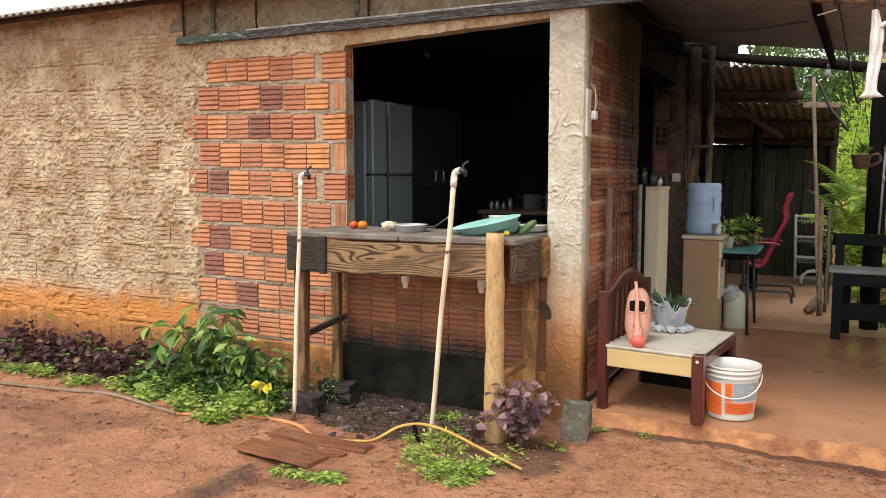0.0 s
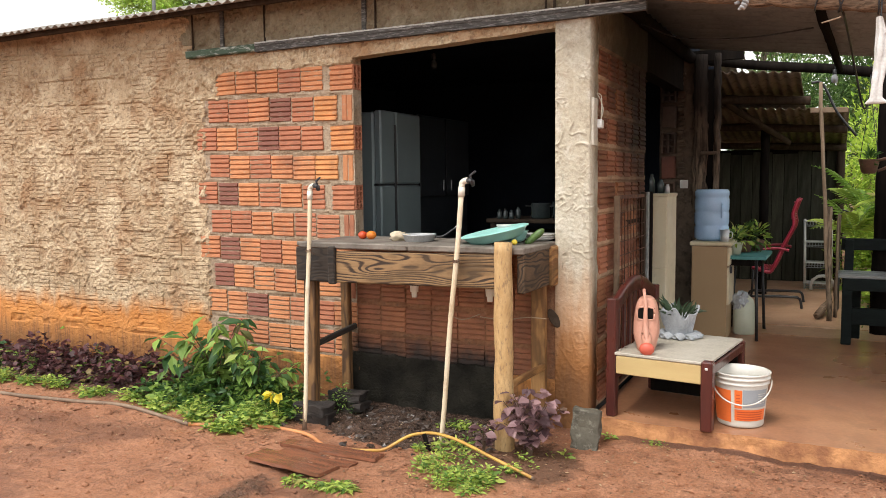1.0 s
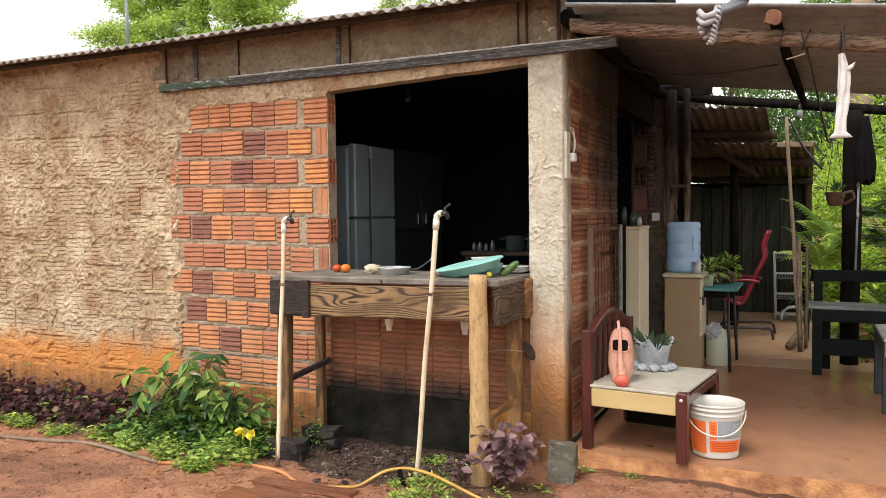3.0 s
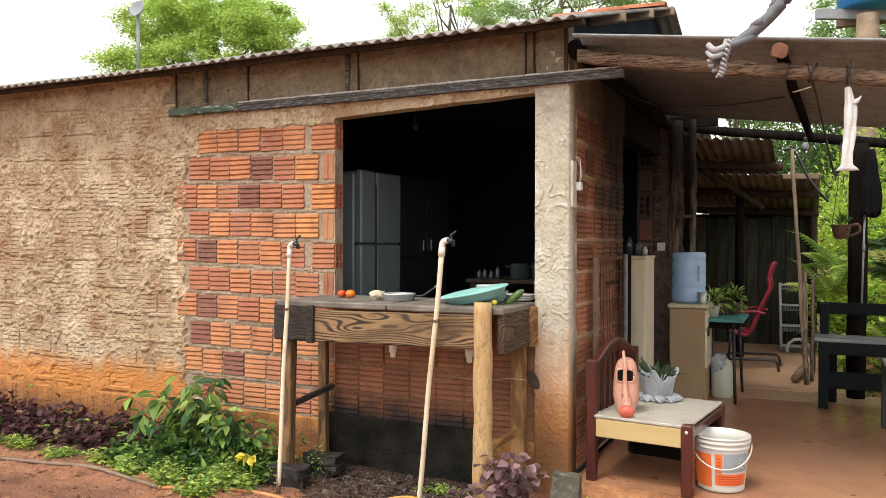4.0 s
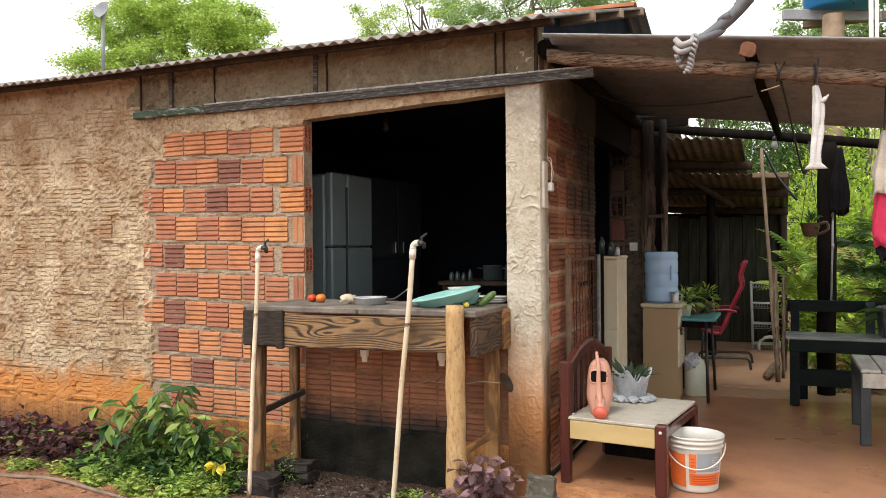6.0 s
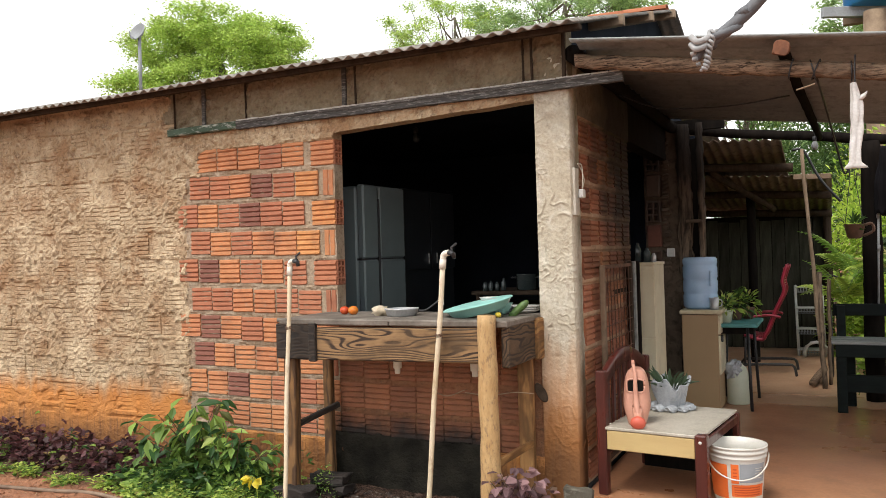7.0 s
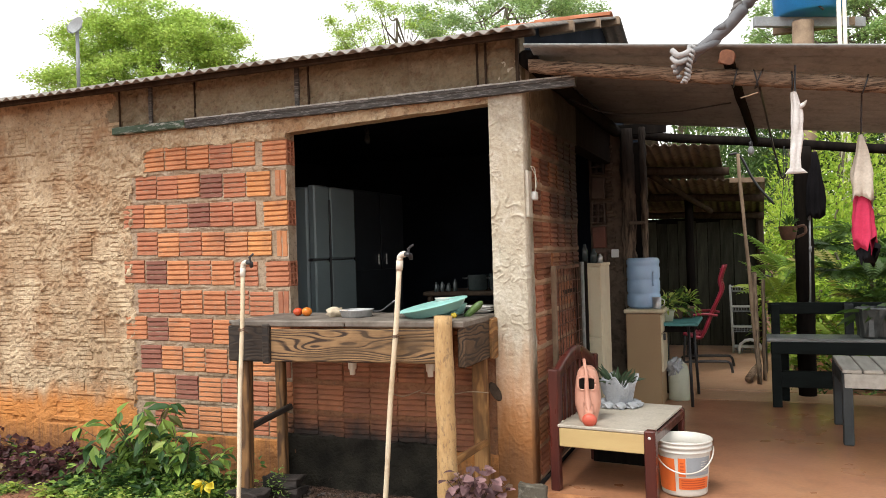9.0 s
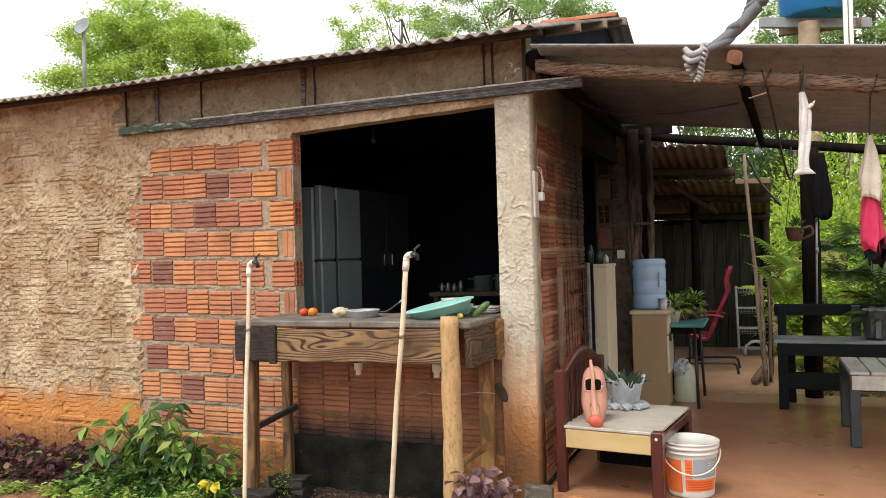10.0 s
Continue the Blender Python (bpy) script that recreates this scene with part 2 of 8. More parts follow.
def soil_mat(name, a, b, c):
    m, nt, p = nodes_of(name)
    v = place_coords(nt)
    n1 = noise_tex(nt, v, 1.1, 6, 0.6)
    n2 = noise_tex(nt, v, 7.0, 6, 0.65, 0.4)
    n3 = noise_tex(nt, v, 60.0, 5, 0.65)
    col = mix(nt, ramp(nt, n1, [(0.36, 0.0), (0.64, 1.0)]), a, b)
    col = mix(nt, ramp(nt, n2, [(0.42, 0.0), (0.66, 0.8)]), col, c)
    col = mix(nt, ramp(nt, noise_tex(nt, v, 24.0, 6, 0.7), [(0.52, 0.0), (0.68, 0.55)]), col, tuple(q * 0.5 for q in b))
    col = mix(nt, ramp(nt, noise_tex(nt, v, 130.0, 2), [(0.66, 0.0), (0.74, 0.5)]), col, (0.42, 0.30, 0.21))
    col = mix(nt, 0.6, col, ramp(nt, n3, [(0.30, 0.35), (0.64, 1.0)]), "MULTIPLY")
    # short drying cracks, thick in places
    wv = nt.nodes.new("ShaderNodeVectorMath")
    wv.operation = "ADD"
    nz = N(nt, "ShaderNodeTexNoise", Vector=v, Scale=13.0, Detail=6.0)
    wsc = nt.nodes.new("ShaderNodeVectorMath")
    wsc.operation = "SCALE"
    wsc.inputs["Scale"].default_value = 0.24
    nt.links.new(nz.outputs["Color"], wsc.inputs[0])
    nt.links.new(place_coords(nt, (0.6, 1.5, 1.0)), wv.inputs[0])
    nt.links.new(wsc.outputs[0], wv.inputs[1])
    vor = nt.nodes.new("ShaderNodeTexVoronoi")
    vor.feature = "DISTANCE_TO_EDGE"
    vor.inputs["Scale"].default_value = 10.0
    nt.links.new(wv.outputs[0], vor.inputs["Vector"])
    crack = math_node(nt, "MULTIPLY", ramp(nt, vor.outputs[0], [(0.0, 1.0), (0.07, 0.0)]), ramp(nt, noise_tex(nt, v, 4.3, 6, 0.65), [(0.49, 0.0), (0.66, 1.0)]))
    col = mix(nt, math_node(nt, "MULTIPLY", crack, 0.7), col, tuple(q * 0.3 for q in b))
    # wet trodden patches, and the crack shadow along the porch edge, in the colour
    col = mix(nt, ramp(nt, noise_tex(nt, place_coords(nt, (0.7, 1.3, 1)), 1.5, 7, 0.62, 0.4), [(0.52, 0.0), (0.66, 0.6)]), col, (0.11, 0.047, 0.028))
    at = height_of(nt)
    ragged = math_node(nt, "DIVIDE", math_node(nt, "ABSOLUTE", math_node(nt, "ADD", at.outputs[1], 0.095)), 0.055)
    ragged = math_node(nt, "ADD", ragged, math_node(nt, "MULTIPLY", math_node(nt, "SUBTRACT", n2, 0.5), 1.4))
    ragged = math_node(nt, "MULTIPLY", ramp(nt, ragged, [(0.55, 0.85), (1.0, 0.0)]), ramp(nt, at.outputs[0], [(0.1, 0.0), (0.4, 1.0)]))
    col = mix(nt, ragged, col, (0.085, 0.038, 0.024))
    # darker soil of the planting bed along the wall
    bed = math_node(nt, "ADD", at.outputs[1], math_node(nt, "MULTIPLY", math_node(nt, "SUBTRACT", n2, 0.5), 0.35))
    bed = math_node(nt, "MULTIPLY", ramp(nt, math_node(nt, "ADD", bed, 1.0), [(0.26, 0.0), (0.42, 0.9)]), ramp(nt, math_node(nt, "MULTIPLY", at.outputs[0], -0.25), [(0.36, 0.0), (0.42, 1.0)]))
    col = mix(nt, bed, col, mix(nt, n3, (0.035, 0.02, 0.014), (0.10, 0.055, 0.034)))
    # dark humus round the plants at the counter post
    hx = math_node(nt, "DIVIDE", math_node(nt, "ADD", at.outputs[0], 0.22), 0.42)
    hy = math_node(nt, "DIVIDE", math_node(nt, "ADD", at.outputs[1], 0.68), 0.40)
    hum = math_node(nt, "ADD", math_node(nt, "ADD", math_node(nt, "MULTIPLY", hx, hx), math_node(nt, "MULTIPLY", hy, hy)), math_node(nt, "MULTIPLY", math_node(nt, "SUBTRACT", n2, 0.5), 1.8))
    col = mix(nt, ramp(nt, hum, [(0.55, 0.8), (1.4, 0.0)]), col, mix(nt, n3, (0.04, 0.022, 0.014), (0.13, 0.068, 0.04)))
    # damp black mud by the drain under the counter
    xyz = height_of(nt)
    dx = math_node(nt, "DIVIDE", math_node(nt, "ADD", xyz.outputs[0], 0.98), 0.72)
    dy = math_node(nt, "DIVIDE", math_node(nt, "ADD", xyz.outputs[1], 0.22), 0.50)
    d = math_node(nt, "ADD", math_node(nt, "MULTIPLY", dx, dx), math_node(nt, "MULTIPLY", dy, dy))
    d = math_node(nt, "ADD", d, math_node(nt, "MULTIPLY", math_node(nt, "SUBTRACT", n2, 0.5), 1.6))
    # and the wet runnel that leaves it under the planks
    rx = math_node(nt, "DIVIDE", math_node(nt, "ADD", xyz.outputs[0], 1.22), 0.10)
    ry = math_node(nt, "DIVIDE", math_node(nt, "ADD", xyz.outputs[1], 1.72), 0.42)
    rd = math_node(nt, "ADD", math_node(nt, "MULTIPLY", rx, rx), math_node(nt, "MULTIPLY", ry, ry))
    rd = math_node(nt, "ADD", rd, math_node(nt, "MULTIPLY", math_node(nt, "SUBTRACT", noise_tex(nt, v, 11.0, 6, 0.7), 0.5), 2.6))
    wet = math_node(nt, "MAXIMUM", ramp(nt, d, [(0.85, 1.0), (1.4, 0.0)]), ramp(nt, rd, [(0.1, 0.8), (1.5, 0.0)]))
    col = mix(nt, math_node(nt, "MULTIPLY", wet, 0.96), col, mix(nt, n3, (0.022, 0.016, 0.013), (0.11, 0.072, 0.054)))
    nt.links.new(col, p.inputs["Base Color"])
    rr = mix(nt, wet, ramp(nt, n2, [(0.3, 0.5), (0.7, 0.9)]), (0.12, 0.12, 0.12))
    nt.links.new(rr, p.inputs["Roughness"])
    p.inputs["Specular IOR Level"].default_value = 0.3
    lower = bump(nt, p, math_node(nt, "SUBTRACT", n2, math_node(nt, "MULTIPLY", crack, 0.35)), 0.9, 0.03)
    bump(nt, p, n3, 1.0, 0.014, lower)
    return m


def sheet_mat(name, a, b, streak):
    """Old fibre-cement roofing: streaks of lichen down the sheet."""
    m, nt, p = nodes_of(name)
    v = place_coords(nt)
    n1 = noise_tex(nt, v, 3.0, 6, 0.65)
    n2 = noise_tex(nt, v, 40.0, 4)
    col = mix(nt, ramp(nt, n1, [(0.35, 0.0), (0.65, 1.0)]), a, b)
    col = mix(nt, ramp(nt, noise_tex(nt, v, 11.0, 7, 0.7), [(0.5, 0.0), (0.66, 0.7)]), col, streak)
    col = mix(nt, 0.3, col, ramp(nt, n2, [(0.3, 0.5), (0.7, 1.0)]), "MULTIPLY")
    col = dark_regions(nt, col, 0.6)
    nt.links.new(col, p.inputs["Base Color"])
    p.inputs["Roughness"].default_value = 0.95
    p.inputs["Specular IOR Level"].default_value = 0.05
    bump(nt, p, n2, 0.4, 0.003)
    return m


M = {}
M["plaster"] = plaster_mat("thin_plaster", (0.43, 0.32, 0.20), (0.35, 0.242, 0.143), (0.52, 0.42, 0.285))
M["band"] = plaster_mat("upper_plaster", (0.245, 0.20, 0.13), (0.175, 0.137, 0.085), (0.30, 0.255, 0.18), False)
M["pillar"] = plaster_mat("pillar_render", (0.49, 0.445, 0.35), (0.43, 0.37, 0.275), (0.58, 0.54, 0.455), True, 0.45, 0.95)
M["mortar"] = plaster_mat("mortar", (0.36, 0.275, 0.19), (0.28, 0.20, 0.13), (0.44, 0.36, 0.275), False)
M["mortar_red"] = plaster_mat("reddish_mortar", (0.47, 0.31, 0.195), (0.36, 0.22, 0.13), (0.54, 0.39, 0.27), False, 0.5)
# darker mortar under the counter: shade and damp are in the colour
M["mortar_shaded"] = plaster_mat("shaded_damp_mortar", (0.24, 0.108, 0.053), (0.17, 0.075, 0.038), (0.29, 0.145, 0.076), False)
M["brick_bright"] = brick_mat("bright_orange_clay", ((0.55, 0.23, 0.085), (0.58, 0.265, 0.10)))
M["brick"] = brick_mat("orange_clay", ((0.50, 0.205, 0.095), (0.54, 0.235, 0.105), (0.46, 0.185, 0.09)))
M["brick_red"] = brick_mat("red_clay", ((0.38, 0.145, 0.082), (0.44, 0.175, 0.092), (0.34, 0.125, 0.072)))
M["brick_dark"] = brick_mat("overfired_clay", ((0.25, 0.10, 0.07), (0.20, 0.082, 0.06)))
# darker clay under the counter and on the side wall: shade, damp painted in
M["brick_shaded"] = brick_mat("shaded_damp_clay", ((0.40, 0.155, 0.075), (0.28, 0.105, 0.055), (0.43, 0.17, 0.08)), 0.75)
M["hollow_sooty"] = brick_mat("grimy_hollow_clay", ((0.17, 0.125, 0.095), (0.13, 0.095, 0.07)), 0.2)
M["brick_coated"] = M["plaster"]
M["soil"] = soil_mat("red_soil", (0.385, 0.172, 0.087), (0.30, 0.126, 0.066), (0.45, 0.222, 0.128))
M["slab"] = mat("red_cement_floor", (0.42, 0.205, 0.108), (0.33, 0.15, 0.078), 1.6, 45, 0.32, bumpy=0.2, world_space=True, grime=0.35, grime_col=(0.16, 0.075, 0.045), spec=0.55)
# paler, dusty slab copy: garden light on the rear floor is in its colour
M["slab_dusty"] = mat("dusty_lit_cement_floor", (0.54, 0.33, 0.20), (0.44, 0.245, 0.14), 1.6, 45, 0.4, bumpy=0.2, world_space=True, grime=0.3, grime_col=(0.22, 0.11, 0.065))
M["slab_edge"] = mat("earthy_cement_edge", (0.48, 0.225, 0.092), (0.24, 0.10, 0.046), 9, 60, 0.9, bumpy=0.9, dist=0.008, world_space=True)
M["sheet"] = sheet_mat("fibre_cement", (0.33, 0.31, 0.28), (0.22, 0.20, 0.175), (0.09, 0.08, 0.065))
M["sheet_under"] = sheet_mat("fibre_cement_underside", (0.33, 0.35, 0.345), (0.265, 0.28, 0.275), (0.18, 0.19, 0.185))
M["sheet_brown"] = sheet_mat("weathered_sheet", (0.21, 0.165, 0.125), (0.15, 0.115, 0.085), (0.06, 0.044, 0.032))
M["board"] = grain_mat("weathered_pine", (0.36, 0.215, 0.10), (0.045, 0.026, 0.016), 44.0, 0.034, 0.6, burn=0.34, knots=((-0.235, -0.004, 0.13, 0.034, 0.062), (0.01, 0.014, 0.16, 0.03, 0.05), (-0.10, 0.06, 0.10, 0.02, 0.03), (0.30, -0.05, 0.2, 0.045, 0.045), (0.2, 0.05, 0.12, 0.02, 0.03)))
M["board_dark"] = grain_mat("scorched_board", (0.085, 0.058, 0.038), (0.018, 0.014, 0.012), 20.0, 0.1, burn=0.75)
M["board_brown"] = grain_mat("damp_brown_board", (0.15, 0.09, 0.048), (0.03, 0.02, 0.014), 34.0, 0.04, burn=0.3)
M["leg_wood"] = grain_mat("damp_leg_wood", (0.44, 0.225, 0.08), (0.13, 0.06, 0.025), 26.0, 0.03, burn=0.6)
M["leg_red"] = grain_mat("reddish_leg_wood", (0.36, 0.19, 0.07), (0.18, 0.085, 0.032), 18.0, 0.05)
M["post"] = mat("peeled_pole", (0.49, 0.32, 0.145), (0.40, 0.24, 0.10), 14, 60, 0.7, bumpy=0.4, stretch=(2, 2, 0.7), grime=0.5)
M["log"] = bark_mat("bark_log", (9, 110, 110), (0.27, 0.185, 0.125), (0.03, 0.02, 0.014))
M["log_z"] = bark_mat("bark_upright", (40, 40, 3.0), (0.23, 0.17, 0.12), (0.02, 0.015, 0.012))
M["log_end"] = mat("cut_log_end", (0.26, 0.105, 0.05), (0.12, 0.05, 0.028), 18, 60, 0.85, bumpy=0.5)
# near-black, for dark wood and for faces in deep shade
M["black_wood"] = mat("near_black_wood", (0.008, 0.007, 0.0065), (0.016, 0.013, 0.011), 6, 60, 0.95, spec=0.02, bumpy=0.6, stretch=(4, 4, 0.6))
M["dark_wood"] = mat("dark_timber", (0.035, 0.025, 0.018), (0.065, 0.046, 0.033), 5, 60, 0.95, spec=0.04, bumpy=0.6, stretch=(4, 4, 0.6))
M["stick"] = mat("grey_stick", (0.30, 0.22, 0.15), (0.20, 0.14, 0.09), 8, 60, 0.85, bumpy=0.4)
M["plank"] = mat("wet_red_plank", (0.29, 0.115, 0.062), (0.17, 0.068, 0.04), 6, 70, 0.2, bumpy=0.35, dist=0.003, vary=0.35, grime=0.4, stretch=(0.6, 5, 5), spec=0.6)
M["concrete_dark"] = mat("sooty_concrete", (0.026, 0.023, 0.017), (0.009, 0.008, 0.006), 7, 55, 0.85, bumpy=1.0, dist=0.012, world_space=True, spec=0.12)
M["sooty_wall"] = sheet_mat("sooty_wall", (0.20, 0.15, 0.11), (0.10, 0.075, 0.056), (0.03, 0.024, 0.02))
M["wet_mud"] = mat("wet_dark_mud", (0.03, 0.022, 0.018), (0.085, 0.058, 0.045), 14, 90, 0.25, bumpy=0.9, dist=0.004, world_space=True, spec=0.5)
M["char"] = mat("charred_brick", (0.012, 0.010, 0.009), (0.030, 0.022, 0.018), 9, 60, 0.75, bumpy=0.9, dist=0.006)
M["counter_top"] = mat("worn_concrete_top", (0.21, 0.18, 0.15), (0.10, 0.085, 0.068), 6, 60, 0.7, bumpy=0.5, world_space=True, grime=0.4)
M["pvc"] = mat("aged_pvc", (0.69, 0.60, 0.45), (0.56, 0.45, 0.29), 5, 90, 0.48, bumpy=0.12, grain=0.2, grime=0.4, grime_col=(0.30, 0.18, 0.09), stretch=(1, 1, 0.6))
M["pvc_white"] = mat("white_pvc", (0.72, 0.68, 0.60), (0.60, 0.54, 0.44), 9, 90, 0.4, bumpy=0.1, grain=0.12)
M["black_plastic"] = mat("black_plastic", (0.018, 0.018, 0.02), (0.03, 0.03, 0.032), 9, 90, 0.45, bumpy=0.1)
M["steel"] = mat("dull_aluminium", (0.62, 0.63, 0.64), (0.50, 0.51, 0.52), 7, 90, 0.38, 0.55, bumpy=0.15)
M["gutter"] = mat("flaking_strip", (0.05, 0.048, 0.045), (0.09, 0.086, 0.08), 16, 60, 0.85, bumpy=0.8, dist=0.004, world_space=True, grime=0.4, grime_col=(0.36, 0.35, 0.33), spec=0.15, stretch=(0.4, 1, 3.0))
M["flakes"] = mat("flaking_white_paint", (0.55, 0.54, 0.50), (0.40, 0.39, 0.36), 16, 60, 0.8, bumpy=0.6, dist=0.003, world_space=True, grime=0.45, grime_col=(0.05, 0.047, 0.043), stretch=(1.2, 1, 3.0))
M["gutter_green"] = mat("green_painted_strip", (0.035, 0.07, 0.035), (0.025, 0.05, 0.025), 9, 50, 0.6, bumpy=0.4, grime=0.75, grime_col=(0.42, 0.42, 0.38), stretch=(0.5, 1, 2))
M["fridge"] = mat("silver_fridge", (0.155, 0.19, 0.195), (0.135, 0.168, 0.175), 2, 120, 0.4, 0.1, bumpy=0.03, grain=0.12)
# kitchen surfaces near black: the darkness of the unlit room is in the colour
M["room"] = mat("unlit_wall", (0.020, 0.026, 0.038), (0.014, 0.018, 0.026), 2, 30, 0.95, bumpy=0.3, world_space=True, spec=0.04)
M["dim_laminate"] = mat("unlit_grey_blue_laminate", (0.014, 0.017, 0.020), (0.010, 0.012, 0.015), 2, 80, 0.35, bumpy=0.05, grain=0.15)
M["leaf_shade"] = leaf_mat("shaded_wood_leaves", (0.13, 0.22, 0.06), (0.055, 0.11, 0.03), 0.2)
M["cabinet"] = mat("tan_laminate", (0.35, 0.24, 0.13), (0.31, 0.205, 0.11), 1.5, 120, 0.5, bumpy=0.05, grain=0.12)
M["cream"] = mat("cream_laminate", (0.62, 0.56, 0.40), (0.55, 0.47, 0.32), 3, 100, 0.5, bumpy=0.08, grime=0.12, grain=0.12)
M["cream_board"] = mat("varnished_pine_board", (0.50, 0.37, 0.17), (0.45, 0.32, 0.14), 2.5, 90, 0.4, bumpy=0.06, stretch=(1, 4, 6), grain=0.12)
M["bed_top"] = mat("whitish_bed_panel", (0.47, 0.43, 0.36), (0.40, 0.36, 0.29), 3, 80, 0.55, bumpy=0.1, grime=0.18)
M["mahogany"] = mat("mahogany_varnish", (0.085, 0.02, 0.014), (0.05, 0.013, 0.010), 4, 60, 0.32, bumpy=0.15, stretch=(4, 4, 0.8), grain=0.12)
M["pink_plastic"] = mat("faded_pink_plastic", (0.55, 0.285, 0.205), (0.48, 0.235, 0.165), 5, 90, 0.42, bumpy=0.06, grain=0.12)
M["coral"] = mat("coral_plastic", (0.56, 0.115, 0.07), (0.47, 0.09, 0.055), 8, 90, 0.4, bumpy=0.06, grain=0.12)
M["bucket_white"] = mat("white_bucket_plastic", (0.60, 0.58, 0.53), (0.54, 0.51, 0.45), 4, 90, 0.4, bumpy=0.05, grime=0.04, grain=0.12)
M["bucket_orange"] = mat("orange_label", (0.74, 0.16, 0.035), (0.68, 0.14, 0.03), 4, 90, 0.4, bumpy=0.03, grain=0.12)
M["bucket_grey"] = mat("grey_label", (0.30, 0.32, 0.34), (0.26, 0.28, 0.30), 6, 90, 0.4, bumpy=0.03, grain=0.12)
M["label_red"] = mat("red_label_bar", (0.50, 0.08, 0.025), (0.46, 0.07, 0.02), 6, 90, 0.4, bumpy=0.03, grain=0.12)
M["jug"] = mat("blue_bottle", (0.38, 0.55, 0.76), (0.33, 0.49, 0.70), 3, 90, 0.22, bumpy=0.05, grain=0.12)
M["teal"] = mat("teal_enamel", (0.32, 0.61, 0.55), (0.28, 0.56, 0.51), 4, 90, 0.35, bumpy=0.05, grain=0.12)
M["teal_top"] = mat("teal_table_paint", (0.07, 0.25, 0.25), (0.06, 0.21, 0.21), 4, 90, 0.45, bumpy=0.08, grain=0.12)
M["tomato"] = mat("tomato_skin", (0.55, 0.055, 0.02), (0.50, 0.08, 0.02), 9, 90, 0.25, bumpy=0.03)
M["orange_fruit"] = mat("orange_tomato_skin", (0.66, 0.22, 0.025), (0.60, 0.15, 0.02), 9, 90, 0.28, bumpy=0.05)
M["cucumber"] = mat("cucumber_skin", (0.10, 0.17, 0.045), (0.04, 0.085, 0.02), 30, 90, 0.4, bumpy=0.3)
M["yellow"] = mat("yellow_skin", (0.72, 0.55, 0.06), (0.65, 0.47, 0.04), 9, 90, 0.4, bumpy=0.05)
M["cloth"] = mat("beige_cloth", (0.55, 0.47, 0.35), (0.44, 0.36, 0.25), 12, 90, 0.9, bumpy=0.5)
M["white_cloth"] = mat("white_cloth", (0.66, 0.65, 0.63), (0.54, 0.52, 0.49), 9, 90, 0.9, bumpy=0.3)
M["white_bag"] = mat("white_plastic_bag", (0.40, 0.42, 0.44), (0.30, 0.32, 0.34), 9, 60, 0.4, bumpy=0.3)
M["pink_cloth"] = mat("crimson_cloth", (0.52, 0.028, 0.085), (0.42, 0.022, 0.065), 6, 90, 0.9, bumpy=0.3)
M["cream_cloth"] = mat("cream_cloth", (0.56, 0.50, 0.42), (0.46, 0.40, 0.33), 6, 90, 0.9, bumpy=0.3)
M["black_cloth"] = mat("black_cloth", (0.008, 0.008, 0.009), (0.014, 0.013, 0.015), 6, 90, 0.95, bumpy=0.3, spec=0.05)
M["rope"] = mat("dark_hose_rubber", (0.06, 0.062, 0.07), (0.16, 0.165, 0.175), 12, 60, 0.55, bumpy=0.4)
M["cord"] = mat("grey_white_cord", (0.42, 0.415, 0.41), (0.22, 0.22, 0.22), 25, 80, 0.8, bumpy=0.5)
M["cord_grey"] = mat("grey_twisted_cord", (0.22, 0.21, 0.20), (0.13, 0.125, 0.12), 25, 80, 0.85, bumpy=0.5)
M["hose_yellow"] = mat("yellow_hose", (0.52, 0.31, 0.06), (0.42, 0.22, 0.055), 8, 90, 0.4, bumpy=0.05)
M["hose_grey"] = mat("muddy_hose", (0.24, 0.165, 0.11), (0.15, 0.098, 0.066), 8, 60, 0.7, bumpy=0.3)
M["hose_orange"] = mat("orange_hose", (0.55, 0.24, 0.09), (0.46, 0.18, 0.07), 8, 60, 0.55, bumpy=0.2)
M["stone"] = mat("grey_stone", (0.12, 0.108, 0.08), (0.065, 0.056, 0.042), 9, 50, 0.85, bumpy=0.7, dist=0.005, grime=0.35, grime_col=(0.30, 0.285, 0.23))
M["tank"] = mat("blue_tank_plastic", (0.03, 0.24, 0.58), (0.028, 0.21, 0.52), 2, 60, 0.45, bumpy=0.06)
M["tower_wood"] = mat("tower_timber", (0.26, 0.185, 0.12), (0.15, 0.10, 0.065), 4, 40, 0.85, bumpy=0.4)
M["grey_bag"] = mat("grey_plastic_wrap", (0.10, 0.11, 0.107), (0.035, 0.04, 0.039), 7, 60, 0.35, bumpy=0.3)
M["leaf_fern"] = leaf_mat("shaded_fern_leaves", (0.17, 0.28, 0.06), (0.09, 0.17, 0.035))
M["shed_plank"] = mat("weathered_shed_plank", (0.095, 0.092, 0.068), (0.05, 0.05, 0.037), 5, 60, 0.9, vary=0.7, spec=0.1, bumpy=0.6, stretch=(4, 4, 0.6))
M["grey_beam"] = mat("grey_beam", (0.30, 0.32, 0.33), (0.24, 0.25, 0.26), 4, 40, 0.8, bumpy=0.3)
M["clay_tile"] = mat("clay_ridge_tile", (0.48, 0.17, 0.075), (0.38, 0.13, 0.06), 6, 50, 0.85, bumpy=0.4, vary=0.3)
M["bench_green"] = mat("blackish_green_paint", (0.007, 0.010, 0.010), (0.013, 0.018, 0.017), 5, 60, 0.6, bumpy=0.25, stretch=(1, 4, 4), spec=0.08)
